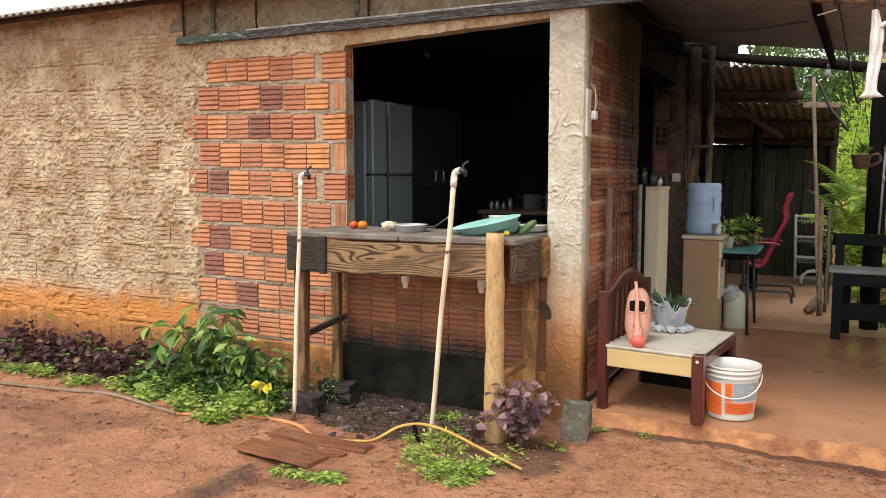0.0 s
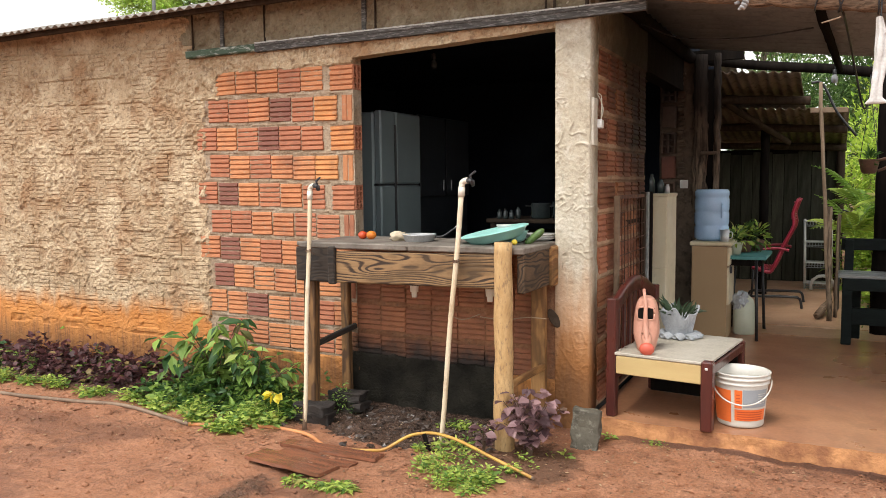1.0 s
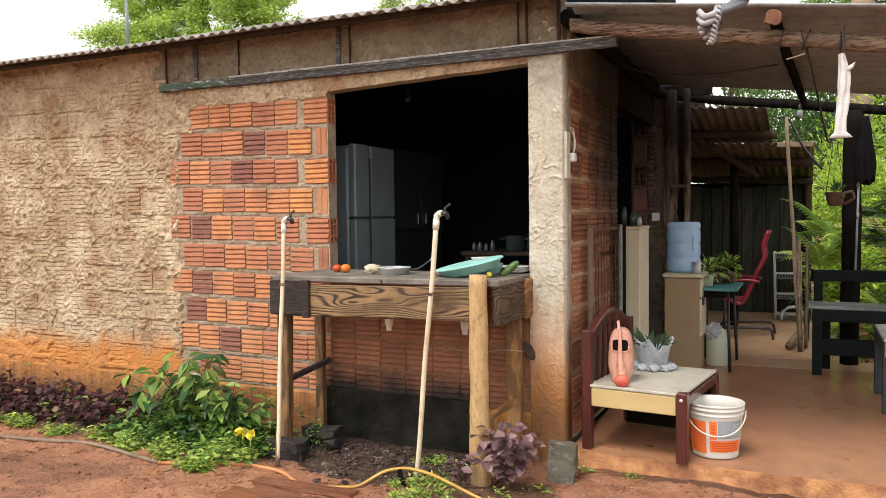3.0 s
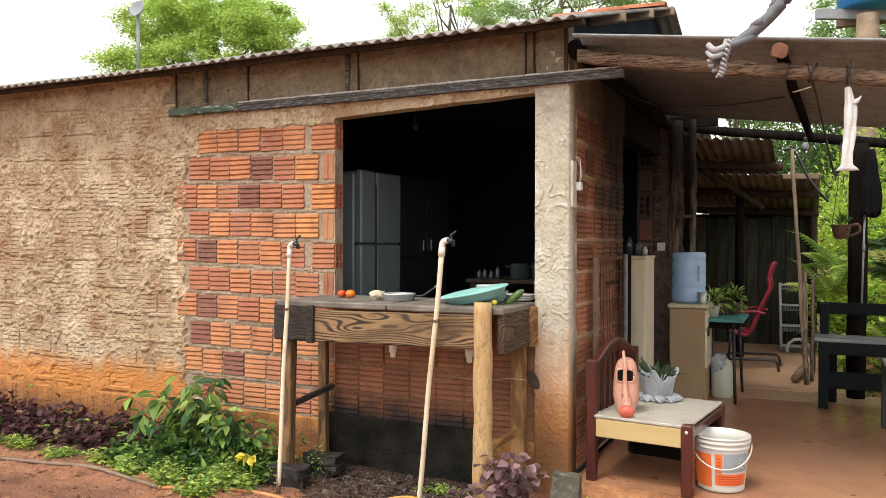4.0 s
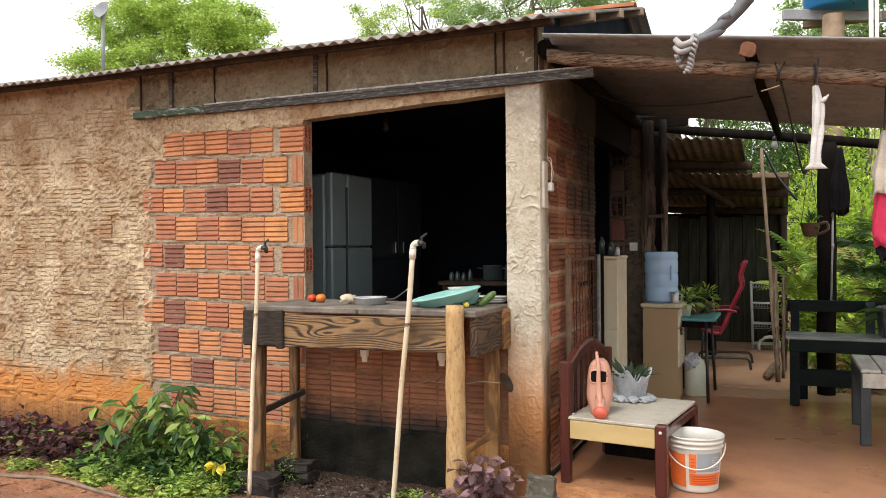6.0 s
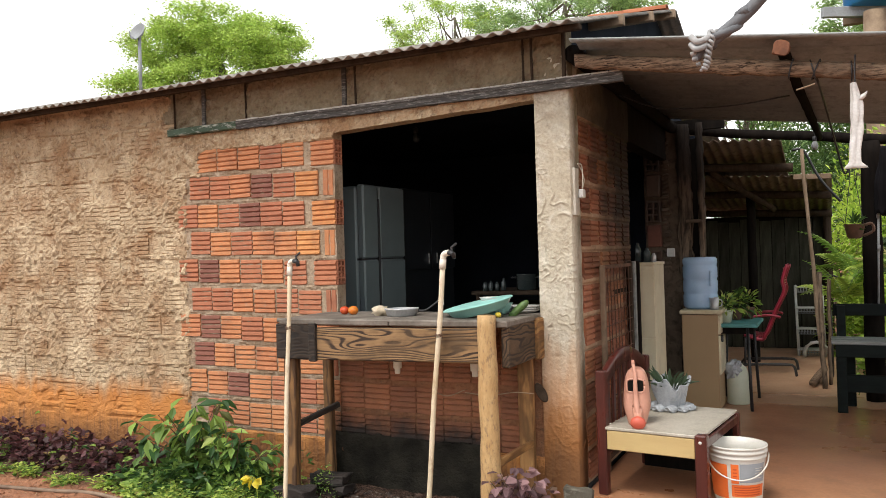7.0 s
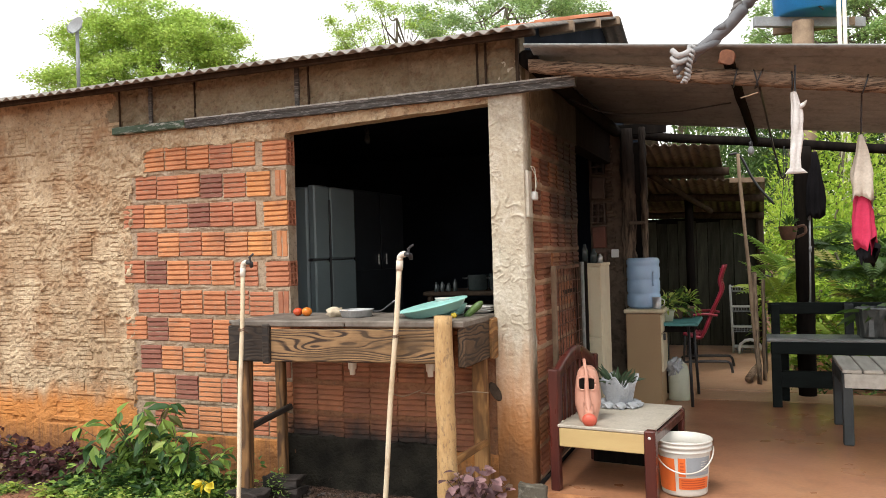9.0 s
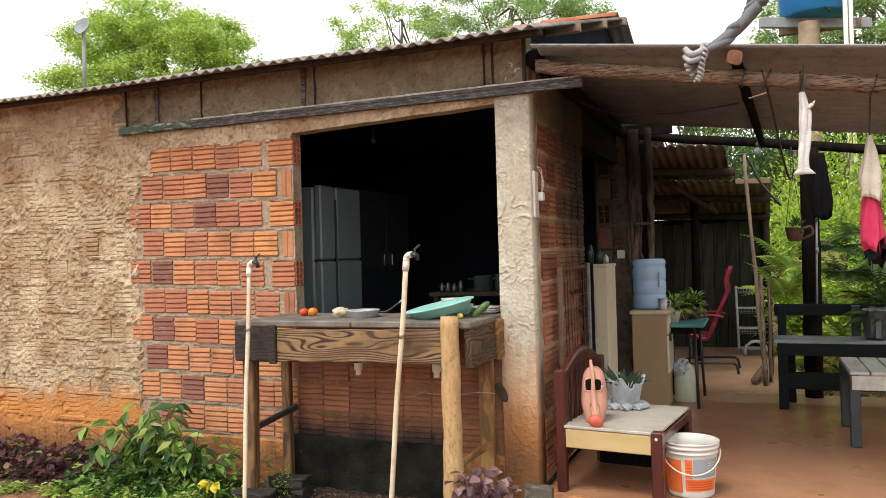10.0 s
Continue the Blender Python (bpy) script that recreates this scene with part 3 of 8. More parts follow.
M["bench_worn"] = mat("worn_grey_green_seat", (0.27, 0.285, 0.28), (0.16, 0.17, 0.17), 5, 50, 0.4, bumpy=0.3, stretch=(0.7, 5, 5))
M["slat_grey"] = mat("pale_grey_slats", (0.52, 0.50, 0.44), (0.40, 0.375, 0.32), 5, 60, 0.6, bumpy=0.3, stretch=(4, 0.7, 4))
M["leg_slate"] = mat("slate_painted_leg", (0.04, 0.048, 0.05), (0.024, 0.03, 0.031), 5, 60, 0.55, bumpy=0.2)
M["rust"] = mat("rusty_iron", (0.16, 0.075, 0.045), (0.075, 0.042, 0.03), 16, 70, 0.85, 0.2, bumpy=0.4)
M["red_string"] = mat("red_pvc_string", (0.30, 0.022, 0.045), (0.25, 0.018, 0.035), 9, 90, 0.4, bumpy=0.05)
M["white_plastic"] = mat("white_plastic", (0.60, 0.60, 0.58), (0.50, 0.50, 0.47), 6, 90, 0.5, bumpy=0.05, grain=0.12)
M["can_green"] = mat("milky_green_plastic", (0.50, 0.53, 0.42), (0.44, 0.46, 0.35), 6, 90, 0.4, bumpy=0.05, grain=0.12)
M["terracotta"] = mat("brown_pot", (0.17, 0.095, 0.06), (0.11, 0.065, 0.045), 9, 60, 0.7, bumpy=0.3)
M["switch"] = mat("greyed_white_box", (0.56, 0.52, 0.44), (0.46, 0.42, 0.34), 12, 60, 0.6, bumpy=0.1)
M["bark"] = mat("tree_bark", (0.21, 0.175, 0.135), (0.13, 0.105, 0.08), 3, 18, 0.95, bumpy=0.8, dist=0.02, stretch=(1, 1, 0.3))
M["glass"] = mat("dark_bottle_glass", (0.05, 0.06, 0.06), (0.03, 0.04, 0.04), 6, 90, 0.12, bumpy=0.0)
M["leaf_tree"] = leaf_mat("yellow_green_leaves", (0.60, 0.77, 0.18), (0.38, 0.53, 0.12), 0.0)
M["leaf_tree2"] = leaf_mat("mid_green_leaves", (0.50, 0.66, 0.27), (0.29, 0.44, 0.17), 0.0)
M["leaf_bright"] = leaf_mat("bright_fern_leaves", (0.44, 0.57, 0.09), (0.17, 0.30, 0.045))
M["leaf_lime"] = leaf_mat("lime_garden_leaves", (0.62, 0.76, 0.13), (0.28, 0.45, 0.06), 0.3)
M["leaf_deep"] = leaf_mat("deep_green_leaves", (0.045, 0.105, 0.02), (0.075, 0.15, 0.03))
M["leaf_bush"] = leaf_mat("soft_green_leaves", (0.33, 0.49, 0.10), (0.045, 0.11, 0.032), 0.3)
M["leaf_weed"] = leaf_mat("lime_weed_leaves", (0.52, 0.62, 0.13), (0.13, 0.24, 0.045))
M["leaf_purple"] = leaf_mat("purple_leaves", (0.17, 0.07, 0.075), (0.06, 0.03, 0.03))
M["leaf_mauve"] = leaf_mat("mauve_leaves", (0.40, 0.245, 0.25), (0.12, 0.065, 0.072), 0.2)
M["leaf_grey"] = leaf_mat("grey_green_blades", (0.10, 0.15, 0.09), (0.07, 0.11, 0.06))
M["petal"] = leaf_mat("yellow_petals", (0.80, 0.66, 0.05), (0.72, 0.58, 0.04))
M["twig"] = mat("brown_twig", (0.12, 0.075, 0.045), (0.085, 0.055, 0.035), 12, 80, 0.9, bumpy=0.2)
M["litter"] = leaf_mat("dry_litter", (0.50, 0.36, 0.22), (0.17, 0.10, 0.06))

# ---- building helpers ----


def link(name, bm, material, parent=None, label="", smooth=False):
    me = bpy.data.meshes.new(name)
    bm.normal_update()
    bm.to_mesh(me)
    bm.free()
    mats = material if isinstance(material, (list, tuple)) else [material]
    for m in mats:
        me.materials.append(M[m])
    if smooth:
        for f in me.polygons:
            f.use_smooth = True
    ob = new(name, me)
    ob.parent = parent
    if label:
        ob["label"] = label
    return ob


def part(name, bm, material, parent, label="", smooth=False):
    return link(name, bm, material, parent, label, smooth)


def raw(name, verts, faces, material, parent=None, smooth=False):
    me = bpy.data.meshes.new(name)
    me.from_pydata(verts, [], faces)
    me.materials.append(M[material])
    if smooth:
        me.polygons.foreach_set("use_smooth", [True] * len(me.polygons))
    ob = new(name, me)
    ob.parent = parent
    return ob


def root(name, m, label, category, group="", kind=""):
    ob = new(name)
    ob.empty_display_size = 0.05
    ob.matrix_world = m
    return tagged(ob, label, category, group, kind)


def box(bm, c, s, bevel=0.004, turn=None, seg=1):
    """A bevelled block of size s round c; turn: a rotation matrix."""
    t = Matrix.Translation(c) @ (turn.to_4x4() if turn else Matrix()) @ Matrix.Diagonal((*s, 1))
    r = bmesh.ops.create_cube(bm, size=1, matrix=t)
    if bevel:
        es = list({e for v in r["verts"] for e in v.link_edges})
        bmesh.ops.bevel(bm, geom=es, offset=min(bevel, min(s) * 0.45), segments=seg, affect="EDGES", profile=0.5)
    return bm


def blk(c, s, bevel=0.004, turn=None):
    return box(bmesh.new(), c, s, bevel, turn)


def ring_frame(d):
    d = d.normalized()
    a = d.cross(Vector((0, 1, 0)) if abs(d.z) > 0.75 else Vector((0, 0, 1)))
    a.normalize()
    return a, d.cross(a)


def tube(bm, pts, r, seg=10, rough=0.0, freq=9.0, cap=True, flat=1.0):
    """A pipe or log along pts; r: one radius or one for each point."""
    pts = [Vector(p) for p in pts]
    rs = r if isinstance(r, (list, tuple)) else [r] * len(pts)
    rings = []
    for i, p in enumerate(pts):
        d = pts[min(i + 1, len(pts) - 1)] - pts[max(i - 1, 0)]
        a, b = ring_frame(d)
        ring = []
        for k in range(seg):
            an = 2 * math.pi * k / seg
            w = a * math.cos(an) + b * math.sin(an) * flat
            q = p + w * rs[i]
            if rough:
                q += w * rs[i] * rough * noise.noise(q * freq)
            ring.append(bm.verts.new(q))
        rings.append(ring)
    for r0, r1 in zip(rings, rings[1:]):
        for k in range(seg):
            bm.faces.new((r0[k], r0[(k + 1) % seg], r1[(k + 1) % seg], r1[k]))
    if cap:
        bm.faces.new(rings[0][::-1])
        bm.faces.new(rings[-1])
    bmesh.ops.recalc_face_normals(bm, faces=bm.faces)
    return bm


def curve_pts(ctrl, n=8):
    """A smooth run of points through ctrl."""
    c = [Vector(p) for p in ctrl]
    c = [c[0] * 2 - c[1]] + c + [c[-1] * 2 - c[-2]]
    out = []
    for i in range(1, len(c) - 2):
        for k in range(n):
            t = k / n
            p0, p1, p2, p3 = c[i - 1:i + 3]
            out.append(0.5 * (2 * p1 + (p2 - p0) * t + (2 * p0 - 5 * p1 + 4 * p2 - p3) * t * t + (3 * p1 - p0 - 3 * p2 + p3) * t ** 3))
    out.append(c[-2])
    return out


def lathe(bm, profile, seg=28, centre=(0, 0, 0), squash=(1, 1), wob=0.0):
    """Turn (radius, height) pairs round z."""
    cx, cy, cz = centre
    rings = []
    for r, z in profile:
        ring = []
        for k in range(seg):
            an = 2 * math.pi * k / seg
            w = 1 + wob * noise.noise(Vector((math.cos(an) * 2, math.sin(an) * 2, z * 12)))
            ring.append(bm.verts.new((cx + r * w * squash[0] * math.cos(an), cy + r * w * squash[1] * math.sin(an), cz + z)))
        rings.append(ring)
    for r0, r1 in zip(rings, rings[1:]):
        for k in range(seg):
            bm.faces.new((r0[k], r0[(k + 1) % seg], r1[(k + 1) % seg], r1[k]))
    bm.faces.new(rings[0][::-1])
    bm.faces.new(rings[-1])
    return bm


def lumpy(bm, c, r, s=(1, 1, 1), amp=0.25, freq=8.0, sub=3):
    v = bmesh.ops.create_icosphere(bm, subdivisions=sub, radius=1)["verts"]
    for q in v:
        d = q.co.copy()
        k = 1 + amp * noise.noise(d * freq * 0.3 + Vector(c) * 5) + amp * 0.6 * noise.noise(d * freq * 0.8)
        q.co = Vector(c) + Vector((d.x * s[0], d.y * s[1], d.z * s[2])) * r * k
    return bm


LEAF = (np.array([[0, 0, 0], [-0.5, 0.38, 0.06], [0, 0.42, -0.03], [0.5, 0.38, 0.06], [-0.32, 0.72, 0.0], [0, 0.74, -0.07], [0.32, 0.72, 0.0], [0, 1, -0.16]]),
        [(0, 2, 1), (0, 3, 2), (1, 2, 5, 4), (2, 3, 6, 5), (4, 5, 7), (5, 6, 7)])
SMALL_LEAF = (np.array([[0, 0, 0], [-0.5, 0.5, 0.05], [0, 0.5, -0.04], [0.5, 0.5, 0.05], [0, 1, -0.1]]), [(0, 2, 1), (0, 3, 2), (1, 2, 4), (2, 3, 4)])


def turn_to(dirs, ups):
    y = dirs / np.linalg.norm(dirs, axis=1, keepdims=True)
    x = np.cross(y, ups)
    n = np.linalg.norm(x, axis=1, keepdims=True)
    x = np.where(n < 1e-4, [[1.0, 0, 0]], x / np.maximum(n, 1e-4))
    return np.stack((x, y, np.cross(x, y)), axis=2)


def leaves(name, places, dirs, sizes, widths, material, parent=None, shape=SMALL_LEAF, ups=None, rng=None):
    """Many leaves in one mesh."""
    rng = rng or np.random.default_rng(1)
    n = len(places)
    if ups is None:
        ups = np.array([0, 0, 1.0]) + rng.normal(0, 0.45, (n, 3))
    rot = turn_to(np.asarray(dirs, float), ups)
    base, faces = shape
    local = base[None] * np.stack((sizes * widths, sizes, sizes), axis=1)[:, None, :]
    v = np.einsum("nij,nkj->nki", rot, local) + np.asarray(places)[:, None, :]
    k = len(base)
    fs = [tuple(int(q) + i * k for q in f) for i in range(n) for f in faces]
    return raw(name, v.reshape(-1, 3).tolist(), fs, material, parent)


def sphere_dirs(rng, n, lift=0.0):
    d = rng.normal(0, 1, (n, 3))
    d[:, 2] = d[:, 2] + lift
    return d / np.linalg.norm(d, axis=1, keepdims=True)


def fb(x, y, z, s):
    return noise.noise(Vector((x * s, y * s, z * s)))


def panel(bm, u0, u1, lo, hi, out, place, back, step, mi=0):
    """A wall piece: an uneven outer face, plain rims and back. out(u, z): how far the face stands out; place(u, z, d): to the world."""
    nu = max(2, round((u1 - u0) / step) + 1)
    nz = max(2, round((hi((u0 + u1) / 2) - lo((u0 + u1) / 2)) / step) + 1)
    g = []
    for i in range(nu):
        u = u0 + (u1 - u0) * i / (nu - 1)
        col = []
        for j in range(nz):
            z = lo(u) + (hi(u) - lo(u)) * j / (nz - 1)
            col.append(bm.verts.new(place(u, z, out(u, z))))
        g.append(col)
    fs = []
    for i in range(nu - 1):
        for j in range(nz - 1):
            fs.append(bm.faces.new((g[i][j], g[i + 1][j], g[i + 1][j + 1], g[i][j + 1])))
    rim = [g[i][0] for i in range(nu)] + [g[-1][j] for j in range(1, nz)] + [g[i][-1] for i in range(nu - 2, -1, -1)] + [g[0][j] for j in range(nz - 2, 0, -1)]
    idx = [(i, 0) for i in range(nu)] + [(nu - 1, j) for j in range(1, nz)] + [(i, nz - 1) for i in range(nu - 2, -1, -1)] + [(0, j) for j in range(nz - 2, 0, -1)]
    bk = []
    for i, j in idx:
        u = u0 + (u1 - u0) * i / (nu - 1)
        z = lo(u) + (hi(u) - lo(u)) * j / (nz - 1)
        bk.append(bm.verts.new(place(u, z, -back)))
    m = len(rim)
    for k in range(m):
        fs.append(bm.faces.new((rim[(k + 1) % m], rim[k], bk[k], bk[(k + 1) % m])))
    fs.append(bm.faces.new(bk[::-1]))
    for f in fs:
        f.material_index = mi
    return bm

# ---- ground and floors ----


def span(*cuts):
    """Grid lines: (from, to, step) runs laid end to end."""
    out = []
    for a, b, s in cuts:
        n = max(1, round((b - a) / s))
        out += [a + (b - a) * i / n for i in range(n)]
    return out + [cuts[-1][1]]


def ground_z(x, y):
    z = -0.13 + 0.022 * fb(x, y, 0, 0.9) + 0.012 * fb(x, y, 2, 3.1) + 0.009 * fb(x, y, 4, 10.0) + 0.007 * fb(x, y, 6, 24.0)
    hole = math.exp(-((x + 0.95) / 0.6) ** 2 - ((y + 0.45) / 0.3) ** 2)
    z += hole * (-0.035 + 0.016 * fb(x, y, 8, 13.0) + 0.014 * fb(x, y, 9, 31.0))
    z -= 0.03 * math.exp(-((x + 1.22 - 0.12 * math.sin(3 * y)) / 0.07) ** 2 - ((y + 1.72) / 0.4) ** 2)
    z += 0.05 * math.exp(-((x + 0.35) / 0.3) ** 2 - ((y + 0.75) / 0.22) ** 2)
    if y > -0.4:
        z -= min(0.05, max(0.0, (y + 0.05) * 0.5)) if x > 0 else 0.0
    if y > 4.8 and x > 1.4:
        z += min(1.7, (y - 4.8) * 0.24) * min(1.0, (x - 1.4) * 1.2)
    return z


def build_ground():
    xs = span((-900, -60, 120), (-60, -8, 4), (-8, -5.2, 0.4), (-5.2, 2.6, 0.024), (2.6, 8, 0.4), (8, 60, 4), (60, 900, 120))
    ys = span((-900, -60, 120), (-60, -6, 3), (-6, -2.6, 0.2), (-2.6, 0.12, 0.022), (0.12, 12, 0.6), (12, 60, 4), (60, 900, 120))
    v = [(x, y, ground_z(x, y)) for y in ys for x in xs]
    w = len(xs)
    f = [(j * w + i, j * w + i + 1, (j + 1) * w + i + 1, (j + 1) * w + i) for j in range(len(ys) - 1) for i in range(w - 1)]
    g = raw("ground", v, f, "soil", smooth=True)
    tagged(g, "bare red-brown trodden soil yard with damp patches", "ground", kind="structure")


build_ground()


def build_floor():
    bm = bmesh.new()
    xs = span((0.04, 3.0, 0.02), (3.0, 4.2, 0.3))
    ys = span((-0.03, 0.4, 0.043), (0.4, 3.0, 0.1))
    top = {}
    for i, x in enumerate(xs):
        for j, y in enumerate(ys):
            yy = y + (0.02 * fb(x, 0, 0, 4) + 0.012 * fb(x, 0, 5, 14) if j == 0 else 0)
            top[i, j] = bm.verts.new((x, yy, -0.04 + 0.004 * fb(x, y, 0, 2.0) ))
    for i in range(len(xs) - 1):
        for j in range(len(ys) - 1):
            bm.faces.new((top[i, j], top[i + 1, j], top[i + 1, j + 1], top[i, j + 1])).smooth = True
    rim = [top[i, 0] for i in range(len(xs))]
    last = [bm.verts.new(v.co) for v in rim]
    for k in range(1, 9):
        row = [bm.verts.new((v.co.x, v.co.y - 0.004 * k + min(1, k / 2) * (0.012 * fb(v.co.x, k * 0.5, 0, 6) + 0.009 * fb(v.co.x, k * 0.3, 5, 25)), -0.042 - 0.02 * k + 0.006 * fb(v.co.x, k, 3, 12))) for v in rim]
        for i in range(len(xs) - 1):
            f = bm.faces.new((row[i], row[i + 1], last[i + 1], last[i]))
            f.material_index, f.smooth = 1, True
        last = row
    for rim in ([top[0, j] for j in range(len(ys))], [top[len(xs) - 1, j] for j in range(len(ys))]):
        low = [bm.verts.new((v.co.x, v.co.y, -0.25)) for v in rim]
        for a in range(len(rim) - 1):
            bm.faces.new((rim[a], rim[a + 1], low[a + 1], low[a])).material_index = 1
    ob = link("floor", bm, ["slab", "slab_edge"])
    tagged(ob, "red-brown cement porch floor with a rough earthy edge", "floor", kind="structure")
    bm = blk((2.12, 3.255, -0.1), (4.16, 0.485, 0.12), 0.006)
    tagged(link("floor_rear", bm, "slab_dusty"), "red-brown cement floor strip beyond the joint", "floor", kind="structure")
    bm = blk((0.55, 5.5, -0.1), (2.1, 3.97, 0.12), 0.01)
    tagged(link("floor_shed", bm, "slab_dusty"), "red-brown cement floor of the rear shed", "floor", kind="structure")
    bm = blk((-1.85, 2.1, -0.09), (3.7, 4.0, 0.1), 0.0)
    tagged(link("floor_kitchen", bm, "room"), "kitchen floor, near-black to stand for the unlit room", "floor", kind="structure")


build_floor()

# ---- house walls ----


def edge_x(z):
    return -2.93 + 0.05 * fb(0, 0, z, 5) + 0.025 * fb(0, 3, z, 17) + (0.20 if z > 1.93 else 0.06)


def front_out(x, z):
    k = 0.4 if z < 0.45 else 1.35
    coat = 0.017 + 0.008 * fb(x, 0, z, 6) + k * 0.008 * fb(x, 3, z, 17) + k * 0.010 * fb(x, 8, z, 38)
    if x > edge_x(z) and 0.14 < z < 2.11 + 0.02 * fb(x, 0, 0, 6):
        if 0.17 < (z + 0.027 * (x + 2.25) - 1.957) % 0.1975 < 0.192:
            return 0.009 + 0.003 * fb(x, 6, z, 9) + 0.006 * fb(x, 6, z, 24)
        return 0.0045 + 0.002 * fb(x, 5, z, 9) + 0.005 * fb(x, 5, z, 26)
    if x < edge_x(z) - 0.03 and 0.15 < z < 2.55 and (z + 0.027 * (x + 2.25) - 1.755) % 0.1975 < 0.168:
        thin = min(1.0, max(0.0, (0.25 if z < 0.5 else 0.55) + 2.6 * (0.8 * fb(x, 11, z, 4.5) + 0.9 * fb(x, 12, z, 16))))
        return 0.004 + (coat - 0.004) * thin
    return coat


def to_front(u, z, d):
    return (u, -d, z)


def to_side(u, z, d):
    return (d, u, z)


def lintel(x):
    return 2.143 + (x + 1.575) / 1.392 * 0.054 + 0.006 * fb(x, 0, 0, 5)


JAMB_BRICKS = (1.231, 1.626, 2.021)


def build_front_wall():
    bm = bmesh.new()
    panel(bm, -8.0, -5.2, lambda u: -0.3, lambda u: 2.6, front_out, to_front, 0.09, 0.1)
    panel(bm, -5.2, -1.75, lambda u: -0.3, lambda u: 2.6, front_out, to_front, 0.09, 0.0115)
    # the jamb of the window opening: mortar between the open ends of every other brick
    cuts = [-0.3] + [z + d for z in JAMB_BRICKS for d in (-0.083, 0.083)] + [2.6]
    for z0, z1 in zip(cuts[::2], cuts[1::2]):
        panel(bm, -1.75, -1.578, lambda u: z0, lambda u: z1, front_out, to_front, 0.09, 0.0115)
    panel(bm, -0.19, 0.012, lambda u: 2.264, lambda u: 2.6, front_out, to_front, 0.09, 0.018)
    panel(bm, -1.578, -0.19, lambda u: -0.3, lambda u: 0.955, front_out, to_front, 0.09, 0.018)
    panel(bm, -1.578, -0.19, lintel, lambda u: 2.6, front_out, to_front, 0.09, 0.018)
    for f in bm.faces:
        c = f.calc_center_median()
        f.smooth = abs(f.normal.y) > 0.3
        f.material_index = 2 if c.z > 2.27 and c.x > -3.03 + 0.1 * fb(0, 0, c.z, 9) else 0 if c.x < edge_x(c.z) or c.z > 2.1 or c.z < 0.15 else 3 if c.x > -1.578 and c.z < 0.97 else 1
    ob = link("wall_front", bm, ["plaster", "mortar", "band", "mortar_shaded"])
    return tagged(ob, "hollow clay brick house wall, thinly plastered, soil-stained base", "wall", kind="structure")


wall_front = build_front_wall()


def build_pillar():
    def rough(u, z):
        """Trowelled render: low swells, curling ridges in patches and small pimples."""
        w = u + 0.03 * fb(u, 4, z, 9)
        q = z + 0.03 * fb(u, 6, z, 9)
        ridge = max(0.0, 1 - 9 * abs(fb(w, 2, q, 12))) * min(1.0, max(0.0, 0.15 + 3 * fb(u, 7, z, 6)))
        curl = max(0.0, 1 - 7 * abs(fb(w, 5, q, 25))) * min(1.0, max(0.0, 0.1 + 3 * fb(u, 9, z, 7)))
        less = 1.0 if z > 0.6 else 0.45
        return 0.013 + 0.004 * fb(u, 0, z, 5) + less * (0.0085 * ridge + 0.006 * curl) + 0.002 * fb(u, 0, z, 50)

    bm = bmesh.new()
    panel(bm, -0.19, 0.014, lambda u: -0.3, lambda u: 2.262, rough, to_front, 0.14, 0.0045)
    panel(bm, -0.012, 0.17, lambda u: -0.2, lambda u: 2.43, lambda u, z: 0.010 + 0.009 * fb(u, 7, z, 12), to_side, 0.15, 0.02)
    for f in bm.faces:
        f.smooth = True
    ob = link("pillar", bm, "pillar")
    return tagged(ob, "corner pillar with rough trowelled grey-cream render", "pillar", kind="structure")


build_pillar()


def build_side_wall():
    bm = bmesh.new()
    out = lambda u, z: (0.012 if z > 2.113 else 0.009 if (2.113 - z) % 0.196 > 0.168 and u < 1.45 else -0.004) + 0.004 * fb(u, 9, z, 9)
    panel(bm, 0.17, 1.5, lambda u: -0.2, lambda u: 2.45, out, to_side, 0.11, 0.0115)
    panel(bm, 1.5, 2.96, lambda u: 2.12, lambda u: 2.45, out, to_side, 0.11, 0.06)
    panel(bm, 3.1, 4.2, lambda u: -0.2, lambda u: 2.45, out, to_side, 0.11, 0.06)
    for f in bm.faces:
        # over and past the doorway near-black: the wall's shadow is in the colour
        f.smooth = abs(f.normal.x) > 0.3
        c = f.calc_center_median()
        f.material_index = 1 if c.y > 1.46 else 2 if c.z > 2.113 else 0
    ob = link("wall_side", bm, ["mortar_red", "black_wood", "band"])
    return tagged(ob, "shaded hollow brick side wall with an open doorway", "wall", kind="structure")


wall_side = build_side_wall()


def build_room():
    # walls that shut light out of the kitchen, shade in their colour
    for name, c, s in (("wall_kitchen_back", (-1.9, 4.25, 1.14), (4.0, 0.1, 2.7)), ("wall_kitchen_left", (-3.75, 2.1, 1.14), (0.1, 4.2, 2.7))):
        tagged(link(name, blk(c, s, 0), "room"), "kitchen wall, near-black to stand for the unlit room", "wall", kind="structure")
    # ceiling added so that no light leaks in under the roof
    tagged(link("ceiling", blk((-1.9, 2.15, 2.47), (3.8, 4.0, 0.03), 0), "room"), "near-black ceiling added to keep light out of the kitchen", "ceiling", kind="structure")
    # gable wall: the shadow of the roof overhang is in its colour
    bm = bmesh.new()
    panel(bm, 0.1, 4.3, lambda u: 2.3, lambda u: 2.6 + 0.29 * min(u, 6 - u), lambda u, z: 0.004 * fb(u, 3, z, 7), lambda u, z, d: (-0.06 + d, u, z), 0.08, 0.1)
    tagged(link("wall_gable", bm, "room"), "gable wall under the roof edge, shade in its colour", "wall", kind="structure")


build_room()

# ---- roofs ----


